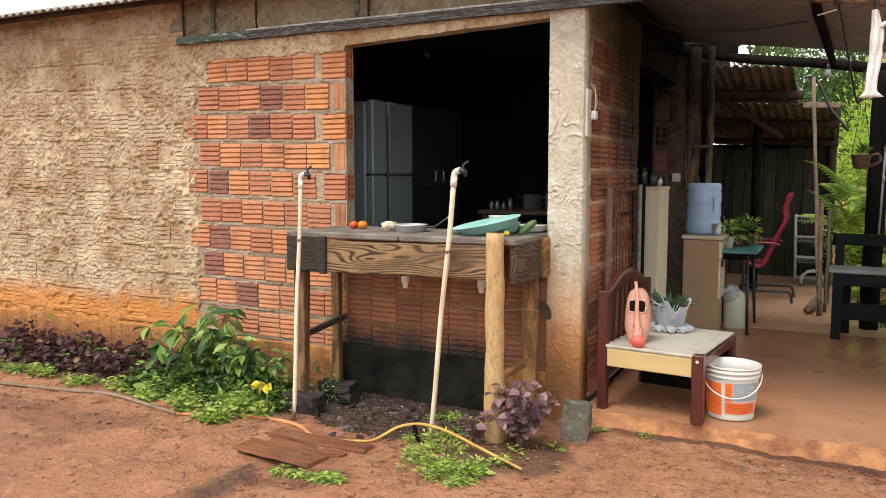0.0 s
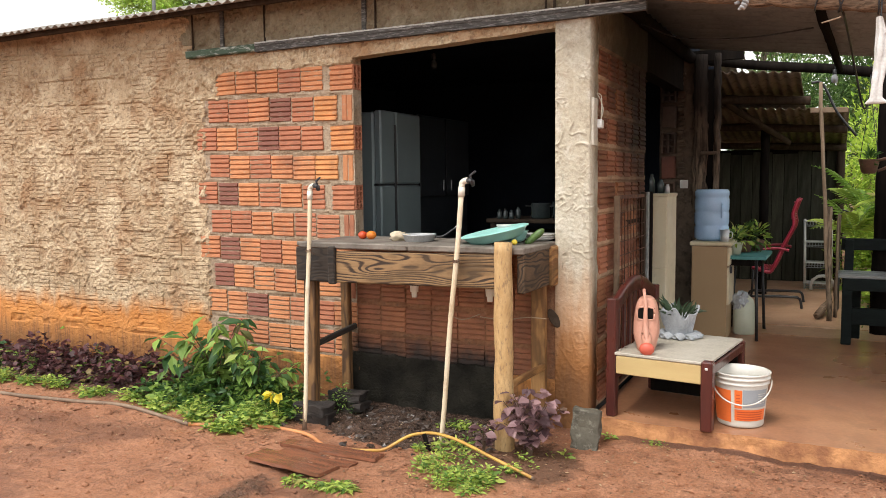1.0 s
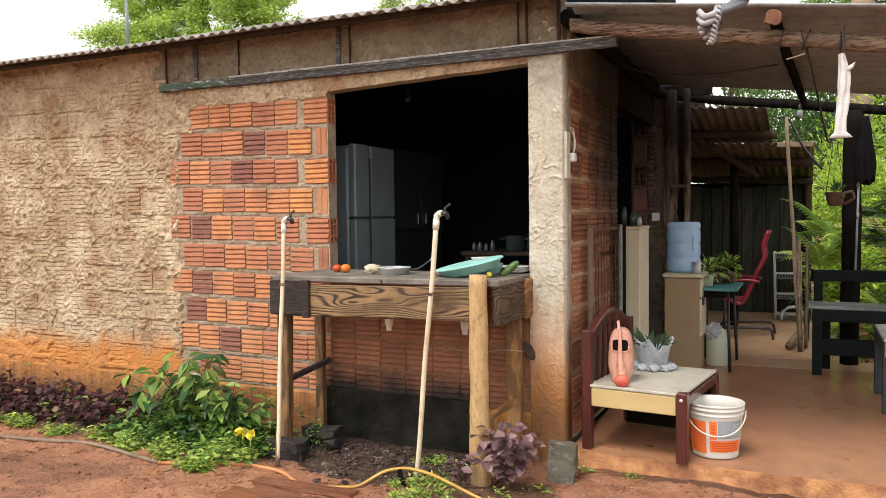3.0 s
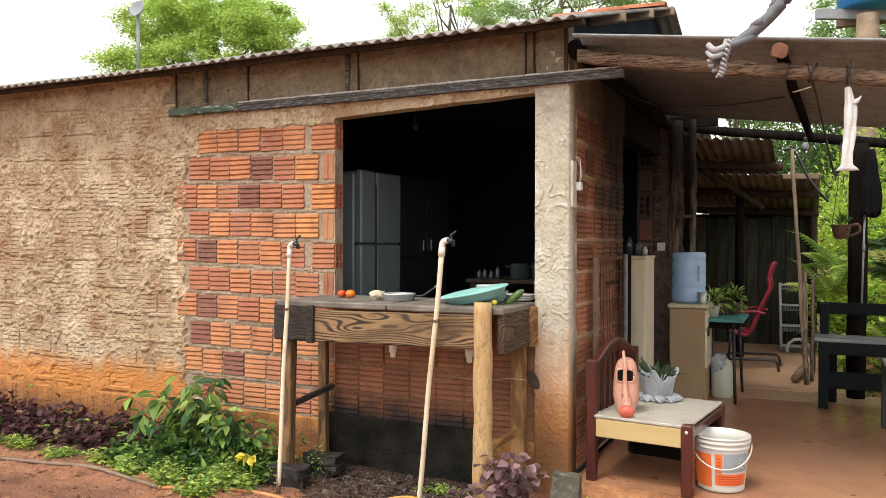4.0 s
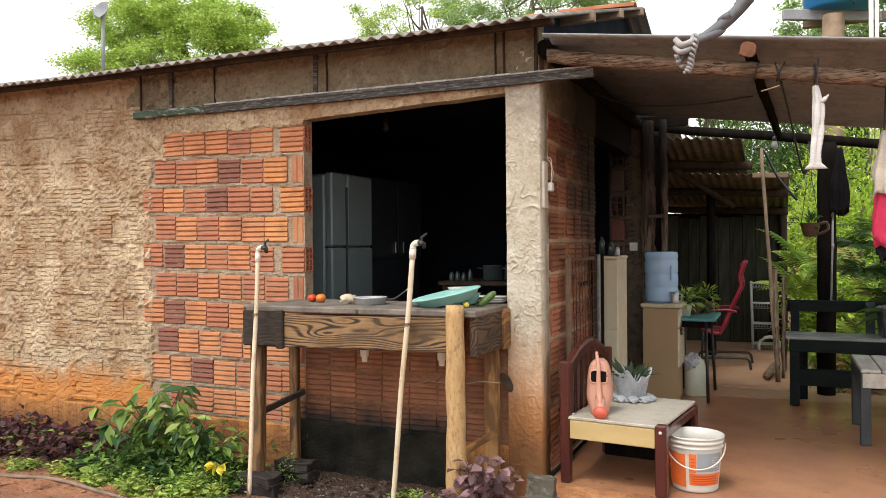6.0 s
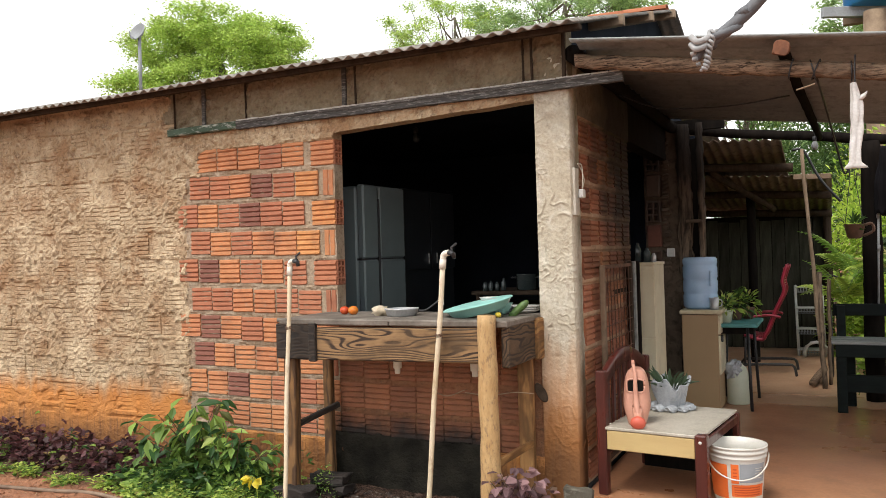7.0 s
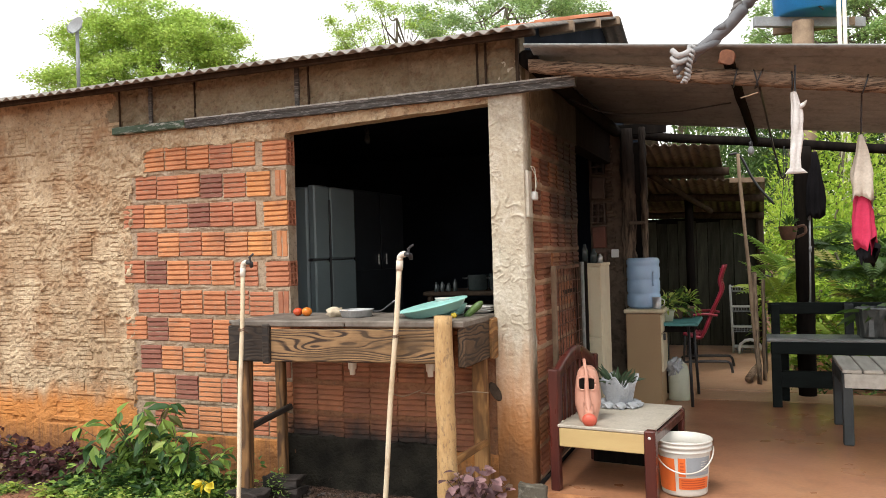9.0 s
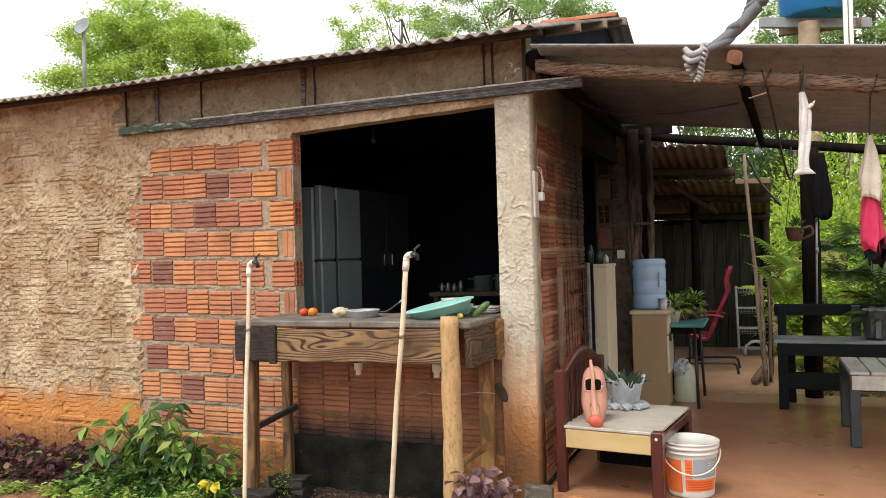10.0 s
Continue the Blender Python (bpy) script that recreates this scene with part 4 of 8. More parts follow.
def wavy(name, us, ws, wave, z_of, place, material, label, thick=0.008):
    """A corrugated sheet: us along the waves' run, ws across; z_of(u, w): the plain slope."""
    v, f = [], []
    for s in (0, 1):
        for u in us:
            for w in ws:
                v.append(place(u, w, z_of(u, w) + wave[0] * math.sin(2 * math.pi * w / wave[1]) - s * thick))
    nu, nw = len(us), len(ws)
    at = lambda s, i, j: s * nu * nw + i * nw + j
    for i in range(nu - 1):
        for j in range(nw - 1):
            f.append((at(0, i, j), at(0, i + 1, j), at(0, i + 1, j + 1), at(0, i, j + 1)))
            f.append((at(1, i, j), at(1, i, j + 1), at(1, i + 1, j + 1), at(1, i + 1, j)))
    for j in range(nw - 1):
        f.append((at(0, 0, j), at(0, 0, j + 1), at(1, 0, j + 1), at(1, 0, j)))
        f.append((at(0, nu - 1, j), at(1, nu - 1, j), at(1, nu - 1, j + 1), at(0, nu - 1, j + 1)))
    for i in range(nu - 1):
        f.append((at(0, i, 0), at(1, i, 0), at(1, i + 1, 0), at(0, i + 1, 0)))
        f.append((at(0, i, nw - 1), at(0, i + 1, nw - 1), at(1, i + 1, nw - 1), at(1, i, nw - 1)))
    ob = raw(name, v, f, material, smooth=True)
    return tagged(ob, label, "roof", kind="structure")


wavy("roof_house", [-0.3, 0.4, 1.2, 2.0, 3.0], span((-8.2, 0.14, 0.0122)), (0.011, 0.085), lambda u, w: 2.535 + 0.285 * (u + 0.3) + 0.012 * fb(w, 0, 0, 0.8),
     lambda u, w, z: (w, u, z), "sheet", "lichen-stained corrugated fibre-cement house roof")
wavy("roof_house_rear", [2.98, 4.0, 6.2], span((-8.2, 0.14, 0.0213)), (0.011, 0.085), lambda u, w: 3.47 - 0.285 * (u - 3.0),
     lambda u, w, z: (w, u, z), "sheet", "rear slope of the corrugated fibre-cement house roof")
wavy("roof_porch", span((0.10, 3.4, 0.3)), span((-0.255, 2.68, 0.0221)), (0.012, 0.177), lambda u, w: 2.470 - 0.128 * u,
     lambda u, w, z: (u, w, z), "sheet_under", "grey corrugated fibre-cement porch roof on log beams")
wavy("roof_shed", [3.9, 4.6, 5.4], span((-0.6, 0.93, 0.0119)), (0.013, 0.095), lambda u, w: 2.40 - 0.16 * (u - 3.9) - 0.06 * w,
     lambda u, w, z: (w, u, z), "sheet_brown", "weathered brown corrugated shed roof")
wavy("roof_shed_lower", [4.95, 6.0, 7.2], span((-0.6, 1.36, 0.0119)), (0.013, 0.095), lambda u, w: 2.13 - 0.14 * (u - 4.95) - 0.06 * w,
     lambda u, w, z: (w, u, z), "sheet_brown", "lower overlapping corrugated shed roof")


def log_beam(name, a, b, r, material, label, n=16, sag=0.0, rough=0.16):
    a, b = Vector(a), Vector(b)
    pts = [a.lerp(b, i / n) + Vector((0, 0.012 * fb(i, a.x, 0, 0.35), 0.012 * fb(i, 3, a.x, 0.35) - sag * math.sin(math.pi * i / n))) for i in range(n + 1)]
    bm = tube(bmesh.new(), pts, r, 16, rough, 24)
    ob = link(name, bm, material, smooth=True)
    return tagged(ob, label, "beam", kind="structure")


log_beam("beam_front", (0.085, -0.1, 2.362), (3.3, -0.1, 1.82), 0.039, "log", "rough bark-covered log carrying the porch roof", 110)
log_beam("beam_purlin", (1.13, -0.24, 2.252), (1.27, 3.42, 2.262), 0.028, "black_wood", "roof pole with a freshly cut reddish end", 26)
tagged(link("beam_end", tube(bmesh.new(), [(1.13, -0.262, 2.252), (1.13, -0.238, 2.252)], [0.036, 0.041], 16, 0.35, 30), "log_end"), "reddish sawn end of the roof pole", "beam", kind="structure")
log_beam("beam_back", (-0.05, 3.4, 2.455), (3.4, 3.4, 1.975), 0.042, "black_wood", "near-black beam at the back of the porch", 20)
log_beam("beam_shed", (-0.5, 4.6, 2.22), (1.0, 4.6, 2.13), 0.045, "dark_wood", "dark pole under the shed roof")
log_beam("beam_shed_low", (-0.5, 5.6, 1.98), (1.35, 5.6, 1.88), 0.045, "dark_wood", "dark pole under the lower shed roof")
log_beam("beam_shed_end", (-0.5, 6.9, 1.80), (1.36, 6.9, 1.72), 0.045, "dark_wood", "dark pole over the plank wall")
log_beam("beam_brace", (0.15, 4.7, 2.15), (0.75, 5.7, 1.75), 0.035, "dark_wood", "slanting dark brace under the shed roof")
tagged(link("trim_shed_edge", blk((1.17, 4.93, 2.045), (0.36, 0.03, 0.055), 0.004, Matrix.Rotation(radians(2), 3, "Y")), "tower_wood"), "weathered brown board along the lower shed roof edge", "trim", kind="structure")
log_beam("post_porch", (1.635, 3.4, -0.05), (1.655, 3.4, 2.2), 0.078, "black_wood", "thick near-black porch post", 20)
# added board: blocks the light gap and makes the roof corner dark
tagged(link("trim_corner_fill", blk((0.26, 3.06, 2.43), (0.50, 0.03, 0.10), 0.004), "black_wood"), "near-black board added to fill the dark porch roof corner", "trim", kind="structure")
# added pole: draws the shadow where wall and porch roof meet, hides the gap
log_beam("beam_wall_shadow", (0.05, -0.02, 2.425), (0.07, 3.35, 2.415), 0.05, "black_wood", "near-black pole standing in for the shadow under the porch roof", 24)
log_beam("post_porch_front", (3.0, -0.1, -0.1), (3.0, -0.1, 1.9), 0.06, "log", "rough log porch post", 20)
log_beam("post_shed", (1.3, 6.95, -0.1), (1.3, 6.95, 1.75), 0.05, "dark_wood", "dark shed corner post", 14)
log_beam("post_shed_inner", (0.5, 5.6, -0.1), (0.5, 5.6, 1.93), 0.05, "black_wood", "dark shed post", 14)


def build_plank_wall():
    # backing and side wall near-black: the shed's inner shade is in the colour
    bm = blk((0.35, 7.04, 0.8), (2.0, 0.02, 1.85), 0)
    wall = tagged(link("wall_shed", bm, "black_wood"), "plank wall at the back of the shed, backing near-black for shade", "wall", kind="structure")
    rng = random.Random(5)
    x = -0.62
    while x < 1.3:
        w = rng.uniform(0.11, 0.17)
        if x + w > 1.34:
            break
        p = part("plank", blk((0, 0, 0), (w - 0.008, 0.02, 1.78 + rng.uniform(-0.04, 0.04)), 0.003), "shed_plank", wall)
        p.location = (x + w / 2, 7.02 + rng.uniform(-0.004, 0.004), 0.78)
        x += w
    tagged(link("wall_shed_left", blk((-0.68, 5.6, 0.9), (0.06, 3.0, 2.3), 0), "black_wood"), "shed side wall, near-black for the shade inside", "wall", kind="structure")


build_plank_wall()


def build_trim():
    bm = bmesh.new()
    n = 60
    rows = []
    for i in range(n + 1):
        x = -2.343 + 2.675 * i / n
        z = 2.262 + 0.004 * fb(x, 0, 0, 2)
        rows.append([bm.verts.new((x, y, z + dz + 0.003 * fb(x, k, 0, 14))) for k, (y, dz) in enumerate(((-0.02, 0.032), (-0.060, 0.032), (-0.064, 0.028), (-0.064, 0.012), (-0.058, 0.008), (-0.058, -0.026), (-0.02, -0.026)))])
    for a, b in zip(rows, rows[1:]):
        for k in range(7):
            bm.faces.new((a[k], a[(k + 1) % 7], b[(k + 1) % 7], b[k]))
    bm.faces.new(rows[0])
    bm.faces.new(rows[-1][::-1])
    bmesh.ops.recalc_face_normals(bm, faces=bm.faces)
    tagged(link("trim_strip", bm, "gutter"), "dark flaking strip over the window opening", "trim", kind="structure")
    bm = bmesh.new()
    for i in range(27):
        box(bm, (-2.29 + 0.1 * i, -0.062, 2.2935 + 0.003 * fb(i, 0, 0, 0.7)), (0.097, 0.012, 0.009 + 0.005 * fb(i, 4, 0, 0.9)), 0.002)
    tagged(link("trim_strip_edge", bm, "flakes"), "flaking white paint along the top of the strip", "trim", kind="structure")
    bm = blk((-2.665, -0.042, 2.266), (0.64, 0.044, 0.052), 0.006)
    tagged(link("trim_strip_green", bm, "gutter_green"), "faded green end of the strip over the window", "trim", kind="structure")
    # wide ones are battens; the thin dark ones stand in for cracks
    for x, w in ((-2.66, 0.03), (-2.94, 0.007), (-2.28, 0.007), (-1.47, 0.032), (-1.386, 0.010), (-0.245, 0.010), (-0.193, 0.012), (-0.002, 0.02)):
        bm = blk((x, -0.026, 2.445), (w, 0.018, 0.31), 0.003, Matrix.Rotation(radians(40 * w - 0.8), 3, "Y"))
        tagged(link("trim_strap", bm, "gutter" if w > 0.025 else "dark_wood"), "narrow upright batten between strip and eave, thinnest ones for cracks", "trim", kind="structure")
    # added strip: gives the dark shadow line below the roof sheets
    bm = blk((-4.0, -0.19, 2.525), (8.3, 0.04, 0.034), 0.006)
    tagged(link("trim_eave_shadow", bm, "dark_wood"), "dark strip standing in for the shadow under the eave", "trim", kind="structure")
    for k, y in enumerate((0.75, 1.75, 2.75)):
        bm = blk((0.03, y, 2.50 + 0.285 * (y + 0.3)), (0.28, 0.05, 0.07), 0.004)
        tagged(link("trim_rafter", bm, "stick"), "rafter end under the roof edge", "trim", kind="structure")


build_trim()


def build_ridge():
    r = root("roof_ridge", pose(-0.66, 3.0, 3.485), "row of orange clay ridge tiles along the roof", "roof", kind="structure")
    bm = bmesh.new()
    prev = None
    for i in range(9):
        an = math.pi * i / 8
        ring = [bm.verts.new((x, (0.10 - 0.012 * s) * math.cos(an), (0.055 - 0.012 * s) * math.sin(an))) for s in (0, 1) for x in (-0.19, 0.19)]
        if prev:
            for a, b in ((0, 1), (1, 3), (3, 2), (2, 0)):
                bm.faces.new((prev[a], prev[b], ring[b], ring[a]))
        prev = ring
    bmesh.ops.recalc_face_normals(bm, faces=bm.faces)
    first = part("ridge_tile", bm, "clay_tile", r, smooth=True)
    for k in range(3):
        t = first if k == 0 else new("ridge_tile", first.data)
        t.parent = r
        t.location = (-0.15 + k * 0.34, 0, 0.008 * (k % 2))
        t.rotation_euler = (0, 0.03, 0)


build_ridge()


def build_stub():
    bm = bmesh.new()
    panel(bm, -0.2, 0.17, lambda u: -0.1, lambda u: 2.42, lambda u, z: 0.01 + 0.02 * fb(u, 1, z, 7) + 0.012 * fb(u, 1, z, 22), lambda u, z, d: (u, 3.0 - d, z), 0.1, 0.025)
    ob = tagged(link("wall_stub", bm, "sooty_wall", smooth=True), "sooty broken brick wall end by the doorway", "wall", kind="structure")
    part("door_post", tube(bmesh.new(), [(0.165 + 0.01 * fb(i, 2, 0, 0.4), 2.96, -0.05 + i * 0.062) for i in range(41)], 0.062, 18, 0.5, 16, flat=0.6), "log_z", ob, "split rough dark timber upright", True)
    part("narrow_post", tube(bmesh.new(), [(0.308 + 0.008 * fb(i, 7, 0, 0.4), 2.95, -0.05 + i * 0.062) for i in range(41)], 0.03, 14, 0.5, 18), "log_z", ob, "narrow flaking timber upright", True)
    # black sheet added so that the slot reads as shaded
    part("slot_shade", blk((0.24, 2.99, 1.15), (0.12, 0.02, 2.3), 0.004), "black_wood", ob, "near-black sheet standing in for the dark of the slot")
    part("ledge", blk((0.245, 2.93, 1.56), (0.14, 0.07, 0.03), 0.006), "sooty_wall", ob, "small ledge in the slot")
    return ob


wall_stub = build_stub()


def hollow_end(parent, m, w=0.10, h=0.16, cols=2, rows=4, material="brick", deep=0.15, web=0.013):
    """A brick's open end: clay webs round square holes."""
    bm = bmesh.new()
    box(bm, (0, deep - 0.003, 0), (w, 0.006, h), 0)
    for i in range(cols + 1):
        box(bm, (-w / 2 + web / 2 + (w - web) * i / cols, deep / 2 - 0.004, 0), (web, deep, h), 0.003)
    for j in range(rows + 1):
        box(bm, (0, deep / 2 - 0.0025, -h / 2 + web / 2 + (h - web) * j / rows), (w - 0.002, deep - 0.003, web), 0.003)
    ob = part("hollow_brick", bm, material, parent)
    ob.matrix_world = m
    return ob


for z in JAMB_BRICKS:
    hollow_end(wall_front, pose(-1.578, 0.043, z, 0, 0, 90), 0.092, 0.166, material="brick_red")
for z in (2.12, 1.66, 1.21):
    hollow_end(wall_stub, pose(-0.107, 2.90, z), 0.125, 0.19, 2, 3, "hollow_sooty", 0.075, 0.016)
for k, z in enumerate((1.895, 1.0, 1.44)):
    chunk = part("brick_face", blk((0, 0, 0), (0.12, 0.08, 0.2), 0.008), "hollow_sooty" if k < 2 else "brick_dark", wall_stub)
    chunk.matrix_world = pose(-0.107, 2.945, z, 0, 2 - k * 2, 0)
rough_edge = random.Random(6)
for k in range(30):
    chunk = part("broken_edge", blk((0, 0, 0), (rough_edge.uniform(0.03, 0.07), 0.04, rough_edge.uniform(0.012, 0.03)), 0.003), "sooty_wall", wall_stub)
    chunk.matrix_world = pose(0.0 + rough_edge.uniform(-0.012, 0.012), 2.955, 1.15 + k * 0.04, rough_edge.uniform(-8, 8), rough_edge.uniform(-6, 6), 0)

# ---- counter and taps ----


def local(ob, loc, rot=(0, 0, 0)):
    ob.location = loc
    ob.rotation_euler = [radians(a) for a in rot]
    return ob


def build_counter():
    c = root("outdoor_counter", pose(0, 0, 0), "rough timber sink counter built under the window opening", "counter")
    bm = bmesh.new()
    for i in range(2):
        x0, x1, y0, y1 = ((-1.655, -0.9, -0.53, 0.05), (-0.895, -0.19, -0.53, 0.05))[i]
        box(bm, ((x0 + x1) / 2, (y0 + y1) / 2, 0.955), (x1 - x0, y1 - y0, 0.036), 0.007)
    part("worktop", bm, "counter_top", c, "worn grey cement top with chipped edge")
    bm = bmesh.new()
    pts = [(-1.668 + 1.40 * i / 40, -0.515 + 0.004 * fb(i, 0, 0, 0.6), 0.962 + 0.004 * fb(i, 5, 0, 0.5)) for i in range(41)]
    tube(bm, pts, 0.015, 8, 0.2, 30, flat=0.85)
    part("lip", bm, "counter_top", c, "raised worn cement lip", True)
    local(part("front_board", blk((0, 0, 0), (1.07, 0.045, 0.187), 0.008), "board", c, "front board with bold knotted grain"), (-0.88, -0.505, 0.834), (0, -0.7, 0))
    local(part("end_board", blk((0, 0, 0), (0.275, 0.05, 0.21), 0.008), "board_dark", c, "scorched blackish board"), (-1.545, -0.50, 0.838))
    local(part("batten", blk((0, 0, 0), (0.048, 0.03, 0.225), 0.006), "board_dark", c), (-1.405, -0.535, 0.838))
    local(part("side_board", blk((0, 0, 0), (0.50, 0.045, 0.22), 0.008), "board_brown", c, "dark stained side board"), (-0.215, -0.26, 0.835), (0, 0, 90))
    local(part("side_board_end", blk((0, 0, 0), (0.10, 0.03, 0.235), 0.008), "leg_red", c, "reddish board end"), (-0.185, -0.06, 0.835), (0, 0, 90))
    pts = [(-0.293 + 0.008 * fb(i, 0, 0, 0.3), -0.56, -0.16 + i * 0.0485) for i in range(25)]
    part("post", tube(bmesh.new(), pts, [0.055 - 0.0003 * i for i in range(25)], 16, 0.07, 4), "post", c, "pale peeled pole with dark flecks", True)
    for x, y, w, d, z0, z1, m, lean in ((-1.63, -0.45, 0.085, 0.06, -0.06, 0.75, "leg_wood", 1.5), (-1.61, -0.09, 0.06, 0.05, -0.15, 0.78, "leg_wood", 0), (-0.262, -0.09, 0.085, 0.05, -0.15, 0.8, "leg_red", 0)):
        bm = blk((0, 0, 0), (z1 - z0, d, w), 0.006)
        local(part("leg", bm, m, c), (x, y, (z0 + z1) / 2), (0, -90 + lean, 0))
    local(part("brace", blk((0, 0, 0), (0.40, 0.03, 0.035), 0.005), "board_dark", c, "charred diagonal brace"), (-1.60, -0.26, 0.345), (0, -12, 75))
    local(part("brace", blk((0, 0, 0), (0.40, 0.025, 0.04), 0.005), "leg_red", c), (-0.262, -0.30, 0.23), (0, -5, 80))
    for x, y in ((-0.955, -0.34), (-0.47, -0.33)):
        bm = lathe(bmesh.new(), [(0.013, -0.075), (0.016, -0.074), (0.017, -0.045), (0.024, -0.043), (0.026, 0.0), (0.026, 0.05)], 14)
        local(part("drain_outlet", bm, "pvc_white", c, "short cream plastic drain outlet", True), (x, y, 0.72))
    return c


build_counter()


def build_tap(base, tip, r, name_label, tie_z, side):
    a, b = Vector(base), Vector(tip)
    t = root("standpipe", pose(*base), name_label, "water pipe", "tap pipes")
    d = b - a
    pts = [d * (i / 14) + Vector((0.003 * math.sin(i * 0.7), 0, 0)) for i in range(15)]
    part("pipe", tube(bmesh.new(), pts, r, 14), "pvc", t, "long cream plastic pipe, mud-stained at its foot", True)
    if side < 0:
        part("pipe_foot", tube(bmesh.new(), [d * 0.0, d * 0.06, d * 0.11], [r * 1.06, r * 1.05, r * 1.01], 14, 0.1, 40), "hose_grey", t, "foot of the pipe caked in mud", True)
    part("collar", tube(bmesh.new(), [d * 0.965, d * 1.0], r * 1.3, 14), "pvc_white", t, "", True)
    bend = curve_pts([d, d + Vector((0.003, 0, 0.02)), d + Vector((0.02, -0.004, 0.031)), d + Vector((0.038, -0.01, 0.033))], 5)
    part("elbow", tube(bmesh.new(), bend, r * 1.18, 14), "pvc_white", t, "white plastic elbow", True)
    e = d + Vector((0.038, -0.01, 0.033))
    tap = part("tap", tube(bmesh.new(), [e, e + Vector((0.022, -0.005, 0)), e + Vector((0.030, -0.006, -0.004)), e + Vector((0.036, -0.008, -0.03))], [0.013, 0.015, 0.013, 0.010], 12), "black_plastic", t, "small black tap", True)
    bm = bmesh.new()
    tube(bm, [e + Vector((0.02, -0.004, 0.008)), e + Vector((0.022, -0.004, 0.03))], 0.006, 8)
    box(bm, e + Vector((0.032, -0.005, 0.036)), (0.045, 0.008, 0.012), 0.003, Matrix.Rotation(radians(-35), 3, "Y"))
    part("handle", bm, "black_plastic", tap)
    k = (tie_z - base[2]) / (tip[2] - base[2])
    p = d * k
    bm = bmesh.new()
    for j in range(3):
        ring = [p + Vector((math.cos(q) * r * 1.2, math.sin(q) * r * 1.2, 0.006 * (j - 1) + 0.004 * math.sin(q))) for q in [2 * math.pi * i / 16 for i in range(17)]]
        tube(bm, ring, 0.002, 5)
    tube(bm, [p, p + Vector((0.01 * side, 0.03, -0.01)), p + Vector((0.0, 0.06, -0.03))], 0.002, 5)
    part("wire_tie", bm, "rust", t, "twist of rusty wire")
    return t


build_tap((-1.515, -0.70, -0.135), (-1.525, -0.575, 1.28), 0.0128, "cream plastic standpipe with a black tap tied to the counter", 0.93, -1)
build_tap((-0.68, -0.56, -0.18), (-0.522, -0.58, 1.30), 0.0140, "leaning cream plastic standpipe with a tap by the counter", 0.9, 1)

# ---- things on the counter ----
TOP = 0.973


def fruit(name, x, y, r, material, label):
    bm = lathe(bmesh.new(), [(r * math.sin(math.pi * i / 14) * (1 + 0.04 * math.sin(3 * i)) + 0.0005, r * 0.86 * (1 - math.cos(math.pi * i / 14))) for i in range(15)], 20, wob=0.05)
    ob = link(name, bm, material, smooth=True)
    ob.location = (x, y, TOP)
    return tagged(ob, label, "vegetable", "tomatoes on the counter")


fruit("tomato", -1.40, -0.20, 0.029, "tomato", "ripe red tomato on the counter")
fruit("tomato", -1.33, -0.21, 0.031, "orange_fruit", "half-ripe orange tomato on the counter")


